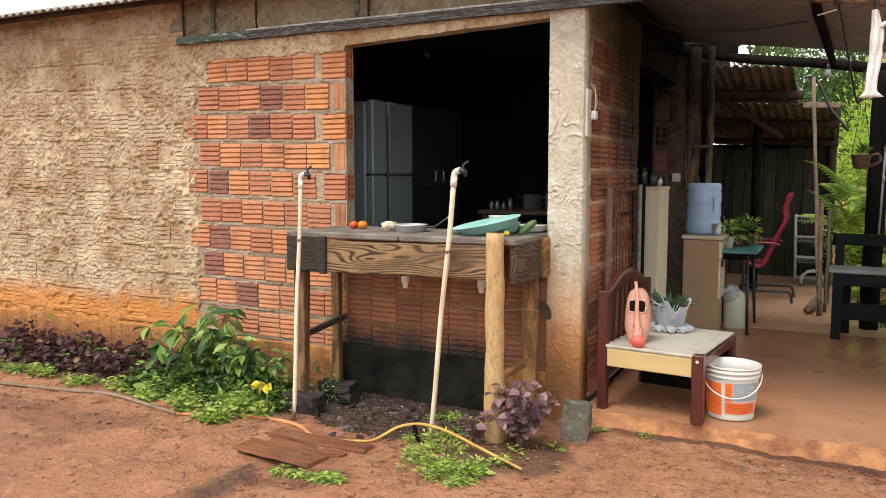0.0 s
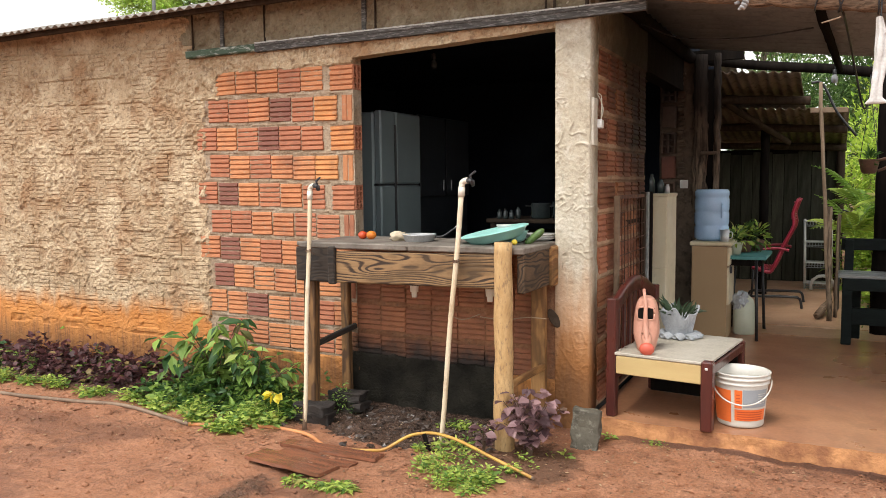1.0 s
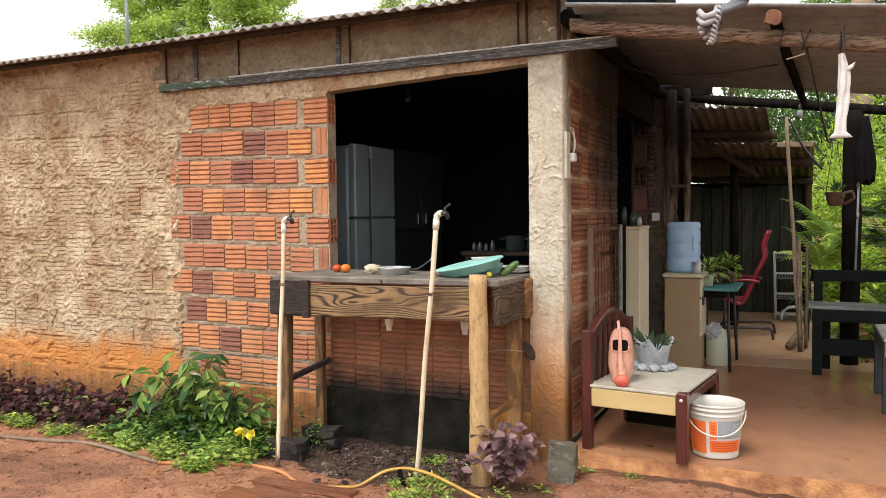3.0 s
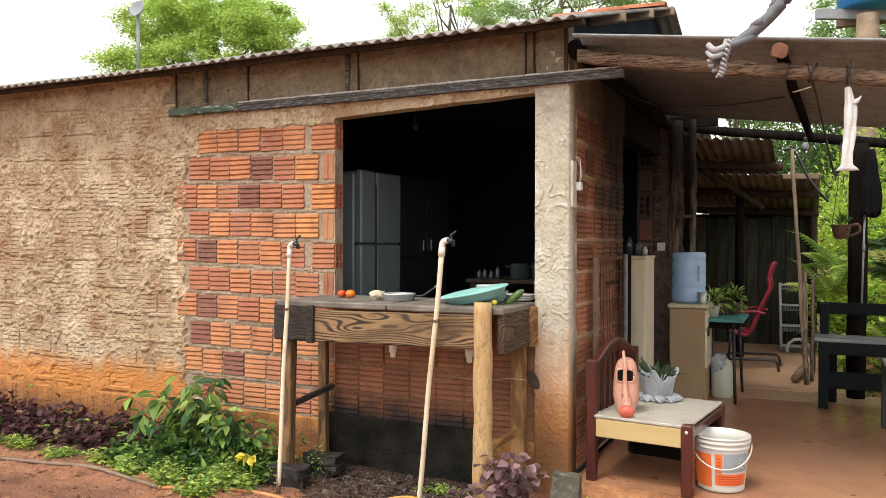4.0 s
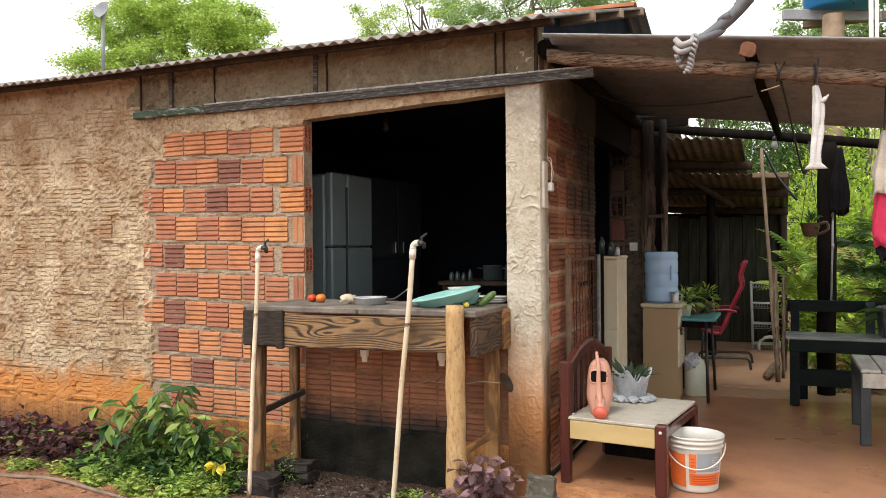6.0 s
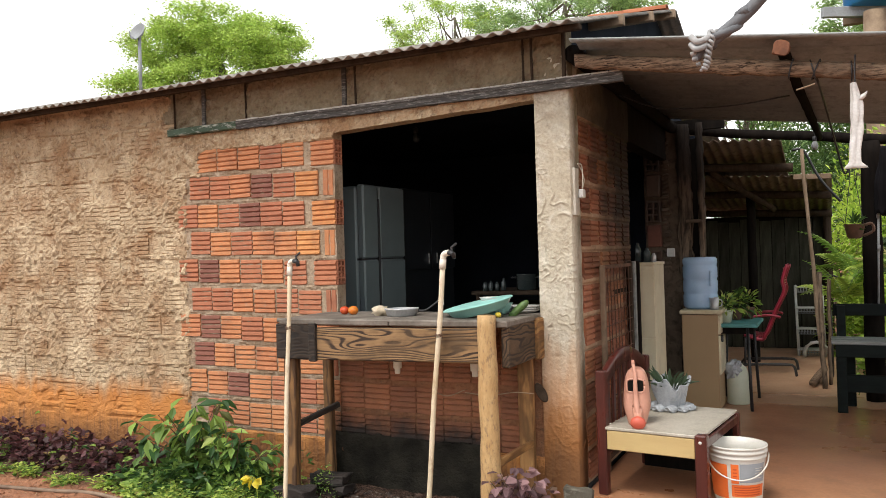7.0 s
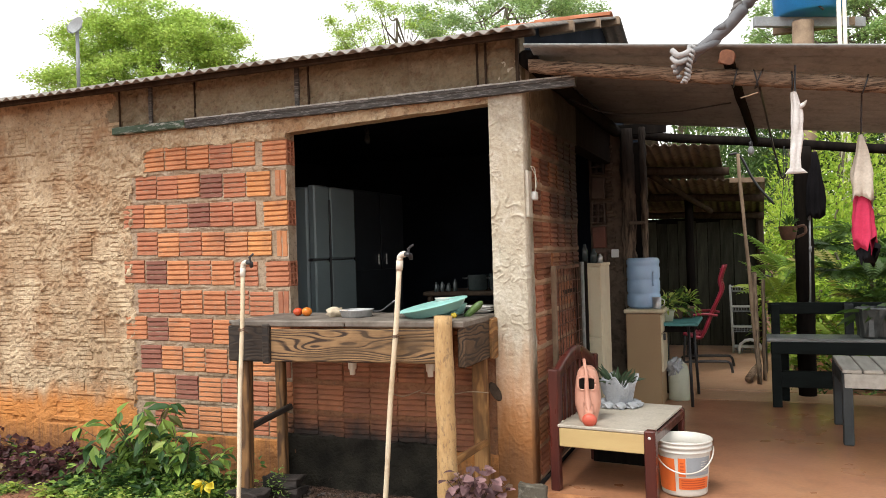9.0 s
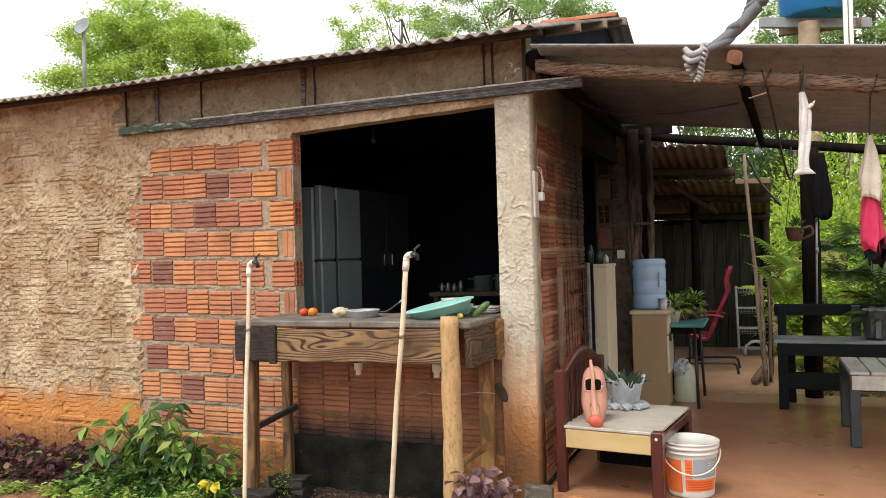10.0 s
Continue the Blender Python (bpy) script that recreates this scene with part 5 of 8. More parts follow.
def build_counter_things():
    bm = bmesh.new()
    lumpy(bm, (0, 0, 0.026), 0.052, (1, 0.9, 0.62), 0.35, 9)
    lumpy(bm, (0.045, 0.01, 0.02), 0.035, (1.2, 0.9, 0.6), 0.35, 9)
    ob = link("dish_cloth", bm, "cloth", smooth=True)
    ob.location = (-1.10, -0.27, TOP)
    tagged(ob, "crumpled beige dish cloth on the counter", "cloth")
    pan = root("saucepan", pose(-0.96, -0.26, TOP, 0, 0, 12), "dented open aluminium saucepan on the counter", "pan")
    bm = lathe(bmesh.new(), [(0.08, 0.0), (0.088, 0.004), (0.097, 0.036), (0.103, 0.04), (0.103, 0.044), (0.096, 0.043), (0.085, 0.008), (0.002, 0.006)], 36)
    part("body", bm, "steel", pan, "", True)
    bm = tube(bmesh.new(), curve_pts([(0.10, 0, 0.03), (0.15, 0, 0.034), (0.21, 0.01, 0.075), (0.235, 0.01, 0.085)], 5), [0.009] * 16, 10, flat=0.6)
    part("handle", bm, "black_plastic", pan, "dark handle", True)
    bm = tube(bmesh.new(), curve_pts([(0.20, 0.01, 0.068), (0.245, 0.012, 0.10), (0.25, 0.012, 0.075), (0.252, 0.012, 0.06)], 4), 0.004, 8)
    part("hook", bm, "steel", pan, "bent steel hook", True)
    bas = root("basin", pose(-0.47, -0.25, TOP + 0.046, 4, -11, 8), "teal enamel basin tilted against a bowl on the counter", "basin")
    prof = [(0.13, -0.03), (0.15, -0.022), (0.185, 0.018), (0.196, 0.022), (0.197, 0.026), (0.186, 0.026), (0.15, -0.012), (0.13, -0.02), (0.004, -0.02)]
    part("bowl", lathe(bmesh.new(), prof, 40), "teal", bas, "", True)
    part("rim", lathe(bmesh.new(), [(0.194, 0.020), (0.201, 0.022), (0.201, 0.027), (0.194, 0.029)], 40), "teal", bas, "", True)
    bowl = root("bowl", pose(-0.42, -0.12, TOP), "stacked white and blue bowls behind the basin", "bowl")
    part("lower_bowl", lathe(bmesh.new(), [(0.05, 0.0), (0.075, 0.01), (0.095, 0.06), (0.10, 0.066), (0.092, 0.062), (0.004, 0.02)], 28), "teal", bowl, "", True)
    part("upper_bowl", lathe(bmesh.new(), [(0.05, 0.05), (0.07, 0.055), (0.088, 0.095), (0.093, 0.10), (0.085, 0.096), (0.004, 0.06)], 28), "white_plastic", bowl, "", True)
    bm = tube(bmesh.new(), curve_pts([(-0.09, 0, 0.028), (-0.03, 0, 0.032), (0.04, 0.0, 0.034), (0.085, 0, 0.036)], 4), [0.008, 0.02, 0.026, 0.028, 0.029, 0.030, 0.031, 0.032, 0.031, 0.029, 0.026, 0.02, 0.008], 14, 0.08, 14)
    ob = link("cucumber", bm, "cucumber", smooth=True)
    ob.matrix_world = pose(-0.235, -0.2, TOP + 0.02, 0, -38, 20) @ Matrix.Diagonal((0.8, 0.7, 0.7, 1))
    tagged(ob, "mottled green cucumber propped on the counter", "vegetable")
    ob = link("lemon", lumpy(bmesh.new(), (0, 0, 0.016), 0.016, (1.1, 1, 0.95), 0.08, 4), "yellow", smooth=True)
    ob.location = (-0.32, -0.33, TOP)
    tagged(ob, "small yellow lemon on the counter", "vegetable")
    pl = root("plate_stack", pose(-0.30, 0.02, TOP), "stack of pale plates on the window sill", "plate")
    for i in range(3):
        part("plate", lathe(bmesh.new(), [(0.05, 0.0 + i * 0.012), (0.06, 0.002 + i * 0.012), (0.098, 0.016 + i * 0.012), (0.1, 0.019 + i * 0.012), (0.06, 0.008 + i * 0.012), (0.003, 0.006 + i * 0.012)], 28), "white_plastic", pl, "", True)


build_counter_things()

# ---- kitchen inside the window ----


def build_fridge():
    f = root("fridge", pose(-1.742, 0.57, -0.04), "tall silver four-door fridge in the dark kitchen", "fridge")
    part("body", blk((-0.36, 0.305, 0.95), (0.64, 0.61, 1.88), 0.02), "fridge", f, "dull grey cabinet")
    for j, (z0, z1) in enumerate(((0.08, 1.345), (1.355, 1.9))):
        for i, (y0, y1) in enumerate(((0.0, 0.205), (0.23, 0.61))):
            d = part("door", blk((-0.01, (y0 + y1) / 2, (z0 + z1) / 2), (0.06, y1 - y0, z1 - z0), 0.012), "fridge", f)
    part("handle_channel", blk((-0.01, 0.217, 0.94), (0.06, 0.026, 1.72), 0.002), "black_plastic", f, "black upright handle channel")
    part("door_gap", blk((-0.03, 0.305, 1.35), (0.04, 0.6, 0.016), 0.002), "black_plastic", f)


build_fridge()


def build_kitchen():
    w = root("kitchen_cabinet", pose(-1.77, 1.36, 1.2), "tall kitchen cabinet beside the fridge, coloured for the unlit room", "cabinet")
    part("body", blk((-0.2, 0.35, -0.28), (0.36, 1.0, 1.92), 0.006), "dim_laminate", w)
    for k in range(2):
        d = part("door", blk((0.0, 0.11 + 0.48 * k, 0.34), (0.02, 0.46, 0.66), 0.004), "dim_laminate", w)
        part("handle", blk((0.018, 0.29 + 0.15 * k, 0.1), (0.01, 0.012, 0.09), 0.003), "steel", d, "chrome handle")
    t = root("kitchen_table", pose(-0.51, 1.18, -0.04), "dark kitchen table crowded with pots and jars", "table")
    part("tabletop", blk((0, 0, 1.08), (1.05, 0.55, 0.03), 0.005), "dark_wood", t)
    part("shelf", blk((0, 0, 0.985), (1.0, 0.5, 0.02), 0.004), "dark_wood", t)
    for x in (-0.48, 0.48):
        for y in (-0.23, 0.23):
            part("leg", blk((x, y, 0.532), (0.04, 0.04, 1.064), 0.004), "dark_wood", t)
    rng = random.Random(4)
    for i in range(4):
        h = rng.uniform(0.06, 0.09)
        ob = link("jar", lathe(bmesh.new(), [(0.017, 0), (0.019, 0.004), (0.019, h * 0.7), (0.010, h * 0.82), (0.010, h), (0.002, h)], 14), "glass", smooth=True)
        ob.location = (-0.94 + i * 0.045, 0.96 + rng.uniform(-0.02, 0.02), 1.055)
        tagged(ob, "small dark glass jar on the kitchen table", "jar", "jars on the kitchen table")
    for i, (x, y, r, h) in enumerate(((-0.66, 1.06, 0.075, 0.11), (-0.50, 1.1, 0.085, 0.12), (-0.30, 1.15, 0.085, 0.10))):
        p = root("cooking_pot", pose(x, y, 1.055), "dark aluminium cooking pot on the kitchen table", "pot", "pots on the kitchen table")
        part("body", lathe(bmesh.new(), [(r * 0.93, 0), (r, 0.012), (r, h), (r * 1.04, h + 0.003), (r * 0.96, h), (r * 0.94, 0.02), (0.003, 0.018)], 28), "glass", p, "", True)
        for s in (-1, 1):
            part("handle", tube(bmesh.new(), curve_pts([(s * r, -0.03, h * 0.8), (s * (r + 0.035), -0.02, h * 0.82), (s * (r + 0.035), 0.02, h * 0.82), (s * r, 0.03, h * 0.8)], 4), 0.005, 8), "black_plastic", p, "", True)


def hang_bulb(place, drop, label, material):
    b = root("light_bulb", pose(*place), label, "lamp", "bare bulbs")
    part("bulb", lathe(bmesh.new(), [(0.004, -0.055), (0.022, -0.045), (0.03, -0.02), (0.02, 0.012), (0.013, 0.02), (0.003, 0.02)], 16), material, b, "", True)
    part("socket", lathe(bmesh.new(), [(0.016, 0.02), (0.018, 0.024), (0.016, 0.06), (0.004, 0.066)], 14), "black_plastic", b, "", True)
    part("flex", tube(bmesh.new(), [(0, 0, 0.06), (0.004, 0, drop * 0.6), (0, 0, drop)], 0.004, 6), "black_plastic", b)


build_kitchen()
hang_bulb((-1.5, 1.0, 2.24), 0.22, "unlit bare bulb hanging in the kitchen", "glass")
hang_bulb((1.225, 3.2, 2.19), 0.10, "unlit dusty bulb hanging under the porch roof", "grey_beam")

# ---- porch furniture ----


def build_bed():
    b = root("bed_end", pose(0.115, 0.04, -0.04, 0, 0, -7), "short mahogany bed frame with a pale panel, used as a table", "bed")
    for x, y, h, w in ((0.025, 0.0, 0.69, 0.055), (0.025, 0.72, 0.69, 0.055), (0.568, 0.0, 0.385, 0.062), (0.568, 0.72, 0.37, 0.055)):
        bm = blk((x, y, h / 2), (w, w, h), 0.007)
        part("leg", bm, "mahogany", b, "reddish-brown square post")
    arch = [(0.025, 0.03 + 0.66 * i / 16, 0.64 + 0.10 * math.sin(math.pi * i / 16)) for i in range(17)]
    bm = bmesh.new()
    prev = None
    for p in arch:
        ring = [bm.verts.new((p[0] + dx, p[1], p[2] + dz)) for dx, dz in ((-0.018, -0.04), (0.018, -0.04), (0.018, 0.036), (0.01, 0.044), (-0.01, 0.044), (-0.018, 0.036))]
        if prev:
            for k in range(6):
                bm.faces.new((prev[k], prev[(k + 1) % 6], ring[(k + 1) % 6], ring[k]))
        prev = ring
    bmesh.ops.recalc_face_normals(bm, faces=bm.faces)
    part("arched_rail", bm, "mahogany", b, "curved top rail of the headboard", True)
    for i in range(7):
        y = 0.09 + i * 0.09
        h = 0.62 + 0.10 * math.sin(math.pi * (y - 0.03) / 0.66)
        part("slat", blk((0.025, y, (0.24 + h) / 2), (0.014, 0.035, h - 0.24), 0.004), "mahogany", b)
    part("lower_rail", blk((0.025, 0.36, 0.25), (0.022, 0.68, 0.07), 0.004), "mahogany", b)
    part("front_board", blk((0.296, -0.012, 0.31), (0.483, 0.02, 0.105), 0.004), "cream_board", b, "yellowish varnished front board")
    part("back_board", blk((0.296, 0.732, 0.31), (0.483, 0.02, 0.105), 0.004), "cream_board", b)
    part("side_board", blk((0.583, 0.36, 0.335), (0.022, 0.66, 0.05), 0.004), "mahogany", b)
    # black sheet added to give the deep shade below the bed
    part("shade_panel", blk((0.30, 0.66, 0.16), (0.54, 0.015, 0.31), 0.003), "black_wood", b, "near-black sheet standing in for the shade under the bed")
    bm = blk((0.312, 0.36, 0.374), (0.535, 0.77, 0.018), 0.004)
    part("panel", bm, "bed_top", b, "scuffed whitish panel")
    rng = random.Random(2)
    for i in range(16):
        y = 0.03 + i * 0.045
        part("splinter", blk((0.052 + rng.uniform(-0.008, 0.008), y, 0.378), (0.012, 0.02, rng.uniform(0.01, 0.03)), 0.002), "bed_top", b)
    part("screw_cover", lathe(bmesh.new(), [(0.007, 0), (0.009, 0.002), (0.004, 0.006), (0.001, 0.006)], 12), "white_plastic", b).matrix_basis = pose(0.568, -0.031, 0.348, 90)


build_bed()


def build_bucket():
    b = root("bucket", pose(0.825, 0.215, -0.038, 0, 0, 0), "white plastic paint bucket with an orange label", "bucket")
    r = lambda z: 0.122 + 0.026 * z / 0.29
    prof = [(0.116, 0.0), (0.122, 0.006)] + [(r(0.235 * i / 6), 0.02 + 0.215 * i / 6) for i in range(7)] + [(0.150, 0.238), (0.151, 0.246), (0.146, 0.248), (0.147, 0.262), (0.154, 0.264), (0.155, 0.276), (0.149, 0.278), (0.150, 0.288), (0.156, 0.29), (0.156, 0.298), (0.148, 0.298), (0.144, 0.24), (0.118, 0.012), (0.003, 0.012)]
    part("body", lathe(bmesh.new(), prof, 48), "bucket_white", b, "scuffed white body with ribbed rim", True)

    def patch(name, a0, a1, z0, z1, off, m, label=""):
        bm = bmesh.new()
        n = max(2, int((a1 - a0) / 5))
        g = [[bm.verts.new(((r(z) + off) * math.cos(radians(a0 + (a1 - a0) * i / n)), (r(z) + off) * math.sin(radians(a0 + (a1 - a0) * i / n)), z)) for z in (z0, (z0 + z1) / 2, z1)] for i in range(n + 1)]
        for i in range(n):
            for j in range(2):
                bm.faces.new((g[i][j], g[i + 1][j], g[i + 1][j + 1], g[i][j + 1]))
        return part(name, bm, m, b, label, True)

    patch("label", -180, -106, 0.028, 0.21, 0.0022, "bucket_orange", "bright orange label band")
    patch("label", -98, -82, 0.112, 0.215, 0.0022, "bucket_orange", "orange label strip")
    patch("label", -80, -18, 0.118, 0.218, 0.0022, "bucket_grey", "grey label panel")
    patch("label", -98, -18, 0.042, 0.106, 0.0022, "bucket_orange", "orange label panel")
    for k in range(4):
        patch("print_line", -92, -30, 0.05 + k * 0.013, 0.056 + k * 0.013, 0.0034, "label_red")
    for k in range(5):
        patch("print_line", -46, -26, 0.14 + k * 0.013, 0.143 + k * 0.013, 0.0034, "bucket_white")
    for k in range(4):
        patch("print_line", -94, -86, 0.13 + k * 0.018, 0.137 + k * 0.018, 0.0034, "label_red")
    h = []
    for i in range(25):
        q = math.pi * i / 24
        h.append((-0.158 * math.cos(q), -0.165 * math.sin(q) * 0.96, 0.252 - 0.115 * math.sin(q)))
    part("handle", tube(bmesh.new(), h, 0.0042, 8), "bucket_white", b, "thin white carrying handle", True).rotation_euler = (0, 0, radians(8))


build_bucket()


def build_can():
    c = root("watering_can", pose(0.305, 0.17, 0.343, 0, 0, 8) @ Matrix.Diagonal((1.06, 0.96, 0.92, 1)), "faded pink plastic watering can with a coral rose", "watering can")
    bm = bmesh.new()
    rings = []
    for i in range(27):
        k = i / 26
        z = 0.335 * k
        w = 0.058 + 0.012 * math.sin(math.pi * min(1.0, 0.15 + k))
        if k > 0.78:
            w *= math.sqrt(max(0.0, 1 - ((k - 0.78) / 0.225) ** 2)) * 0.75 + 0.25
        w *= 0.74 + 0.26 * min(1.0, k / 0.3)
        d = 0.085 - 0.02 * k
        ring = []
        for j in range(40):
            an = 2 * math.pi * j / 40
            ca, sa = math.cos(an), math.sin(an)
            ring.append(bm.verts.new((w * math.copysign(abs(ca) ** 0.65, ca), d * math.copysign(abs(sa) ** 0.75, sa), z)))
        rings.append(ring)
    for r0, r1 in zip(rings, rings[1:]):
        for j in range(40):
            bm.faces.new((r0[j], r0[(j + 1) % 40], r1[(j + 1) % 40], r1[j]))
    bm.faces.new(rings[0][::-1])
    bm.faces.new(rings[-1])
    part("body", bm, "pink_plastic", c, "", True)
    rim = [(0.046 * math.copysign(abs(math.cos(q)) ** 0.5, math.cos(q)), -0.072, 0.238 + 0.040 * math.copysign(abs(math.sin(q)) ** 0.5, math.sin(q))) for q in [2 * math.pi * i / 32 for i in range(33)]]
    # no hole is cut: a black block gives the opening its shade
    part("opening", blk((0, -0.064, 0.238), (0.094, 0.022, 0.080), 0.009), "black_wood", c, "black block standing in for the shaded opening through the grip")
    part("opening_rim", tube(bmesh.new(), rim, 0.0055, 8), "pink_plastic", c, "", True)
    g = curve_pts([(-0.012, -0.045, 0.385), (-0.008, -0.075, 0.36), (0, -0.092, 0.30), (0, -0.094, 0.23), (0, -0.091, 0.175), (0.002, -0.097, 0.135), (0.007, -0.112, 0.095), (0.011, -0.138, 0.06)], 6)
    part("handle", tube(bmesh.new(), g, [0.0085 + 0.007 * math.sin(math.pi * min(1, 0.1 + i / len(g)) ** 3) for i in range(len(g))], 14), "pink_plastic", c, "", True)
    g = curve_pts([(0, -0.032, 0.18), (0.002, -0.056, 0.125), (0.008, -0.10, 0.075), (0.014, -0.152, 0.042)], 6)
    spout = part("spout", tube(bmesh.new(), g, [0.034 - 0.015 * (i / len(g)) for i in range(len(g))], 20), "pink_plastic", c, "", True)
    part("rose", lumpy(bmesh.new(), (0.014, -0.172, 0.036), 0.040, (1, 0.7, 1), 0.0, 1), "coral", spout, "round coral sprinkler rose", True)


build_can()


def build_wrapped_plant():
    p = root("wrapped_plant", pose(0.41, 0.60, 0.343) @ Matrix.Diagonal((0.86, 0.86, 0.88, 1)), "spiky plant in a pot wrapped in white plastic bags", "potted plant")
    bm = bmesh.new()
    prof = [(0.07, 0.0), (0.085, 0.02), (0.092, 0.06), (0.115, 0.13), (0.125, 0.185), (0.115, 0.19), (0.09, 0.14), (0.004, 0.13)]
    rings = [[bm.verts.new((r * (1 + 0.10 * math.sin(5 * q + 9 * z) + 0.16 * noise.noise(Vector((2 * math.cos(q), 2 * math.sin(q), 14 * z)))) * math.cos(q), r * (1 + 0.10 * math.cos(4 * q - 7 * z)) * math.sin(q),
                            z + (0.03 * math.sin(3 * q + 1) + 0.02 * math.sin(7 * q) if z > 0.1 else 0.0))) for q in [2 * math.pi * i / 40 for i in range(40)]] for r, z in prof]
    for r0, r1 in zip(rings, rings[1:]):
        for i in range(40):
            bm.faces.new((r0[i], r0[(i + 1) % 40], r1[(i + 1) % 40], r1[i]))
    bm.faces.new(rings[-1])
    part("bag", bm, "white_bag", p, "bulging white plastic bag")
    bm = bmesh.new()
    for k in range(9):
        an = k * 2 * math.pi / 9
        lumpy(bm, (0.13 * math.cos(an), 0.10 * math.sin(an) - 0.01, 0.022), 0.042, (1.2, 1, 0.6), 0.45, 12, 2)
    part("crumpled_bag", bm, "white_bag", p, "crumpled white plastic underneath")
    rng = np.random.default_rng(8)
    for i in range(34):
        an = rng.uniform(0, 6.283)
        d = np.array([math.cos(an), math.sin(an), rng.uniform(0.4, 2.4)])
        leaves("blade", np.array([[0.05 * math.cos(an), 0.05 * math.sin(an), 0.14]]), d[None], np.array([rng.uniform(0.10, 0.19)]), np.array([0.19]), "leaf_grey", p, LEAF, rng=rng)


build_wrapped_plant()


def build_mesh_frame():
    g = root("wire_grille", pose(0.05, 0.47, -0.04, 0, 0, 0), "rusty wire grille leaning on the brick wall", "grille")
    W, H = 0.74, 1.27
    part("upright", blk((0, 0, H / 2), (0.03, 0.04, H), 0.005), "tower_wood", g, "pale brown wooden upright")
    part("upright", blk((0, W, H / 2), (0.025, 0.035, H), 0.003), "dark_wood", g, "dark brown frame bar")
    part("rail", blk((0, W / 2, H - 0.012), (0.022, W, 0.024), 0.003), "rust", g)
    part("rail", blk((0, W / 2, 0.08), (0.022, W, 0.024), 0.003), "rust", g)
    for i in range(1, 9):
        sway = 0.012 * math.sin(i * 2.3)
        part("wire", tube(bmesh.new(), [(0.008, W * i / 9, 0.08), (0.014, W * i / 9 + sway, 0.7), (0.008, W * i / 9, H - 0.02)], 0.0035, 5), "rust", g)
    for i in range(1, 13):
        z = 0.08 + 1.17 * i / 13
        part("wire", tube(bmesh.new(), [(0.012, 0.01, z), (0.016, W / 2, z + 0.008 * math.sin(i * 1.7)), (0.012, W - 0.01, z)], 0.003, 5), "rust", g)
    d = root("folded_door", pose(0.03, 1.25, -0.04, 0, 0, 0), "dark narrow door leaf standing folded by the doorway", "door")
    for i, (y, m) in enumerate(((0.03, "dark_wood"), (0.09, "bench_worn"), (0.15, "dark_wood"), (0.21, "black_wood"))):
        part("leaf", blk((0.005 + 0.012 * (i % 2), y, 0.64), (0.03, 0.052, 1.28), 0.004), m, d)


build_mesh_frame()


def build_tall_cabinet():
    c = root("tall_cabinet", pose(0.0, 1.72, -0.04), "narrow cream cabinet standing in the doorway", "cabinet")
    part("body", blk((0.06, 0.2, 0.62), (0.115, 0.38, 1.24), 0.005), "cream", c)
    part("top", blk((0.06, 0.195, 1.25), (0.128, 0.41, 0.024), 0.004), "cream", c)
    for z0, z1 in ((0.05, 0.685), (0.695, 1.23)):
        part("panel", blk((0.06, 0.006, (z0 + z1) / 2), (0.110, 0.012, z1 - z0), 0.003), "cream", c)
    for x, r, h, m in ((0.04, 0.028, 0.11, "glass"), (-0.03, 0.024, 0.15, "glass"), (0.09, 0.02, 0.07, "steel")):
        ob = link("bottle", lathe(bmesh.new(), [(r, 0), (r, h * 0.7), (r * 0.5, h * 0.85), (r * 0.5, h), (0.002, h)], 14), m, smooth=True)
        ob.location = (x, 1.86, 1.222)
        tagged(ob, "small bottle on top of the cream cabinet", "bottle", "bottles on the cabinet")


build_tall_cabinet()


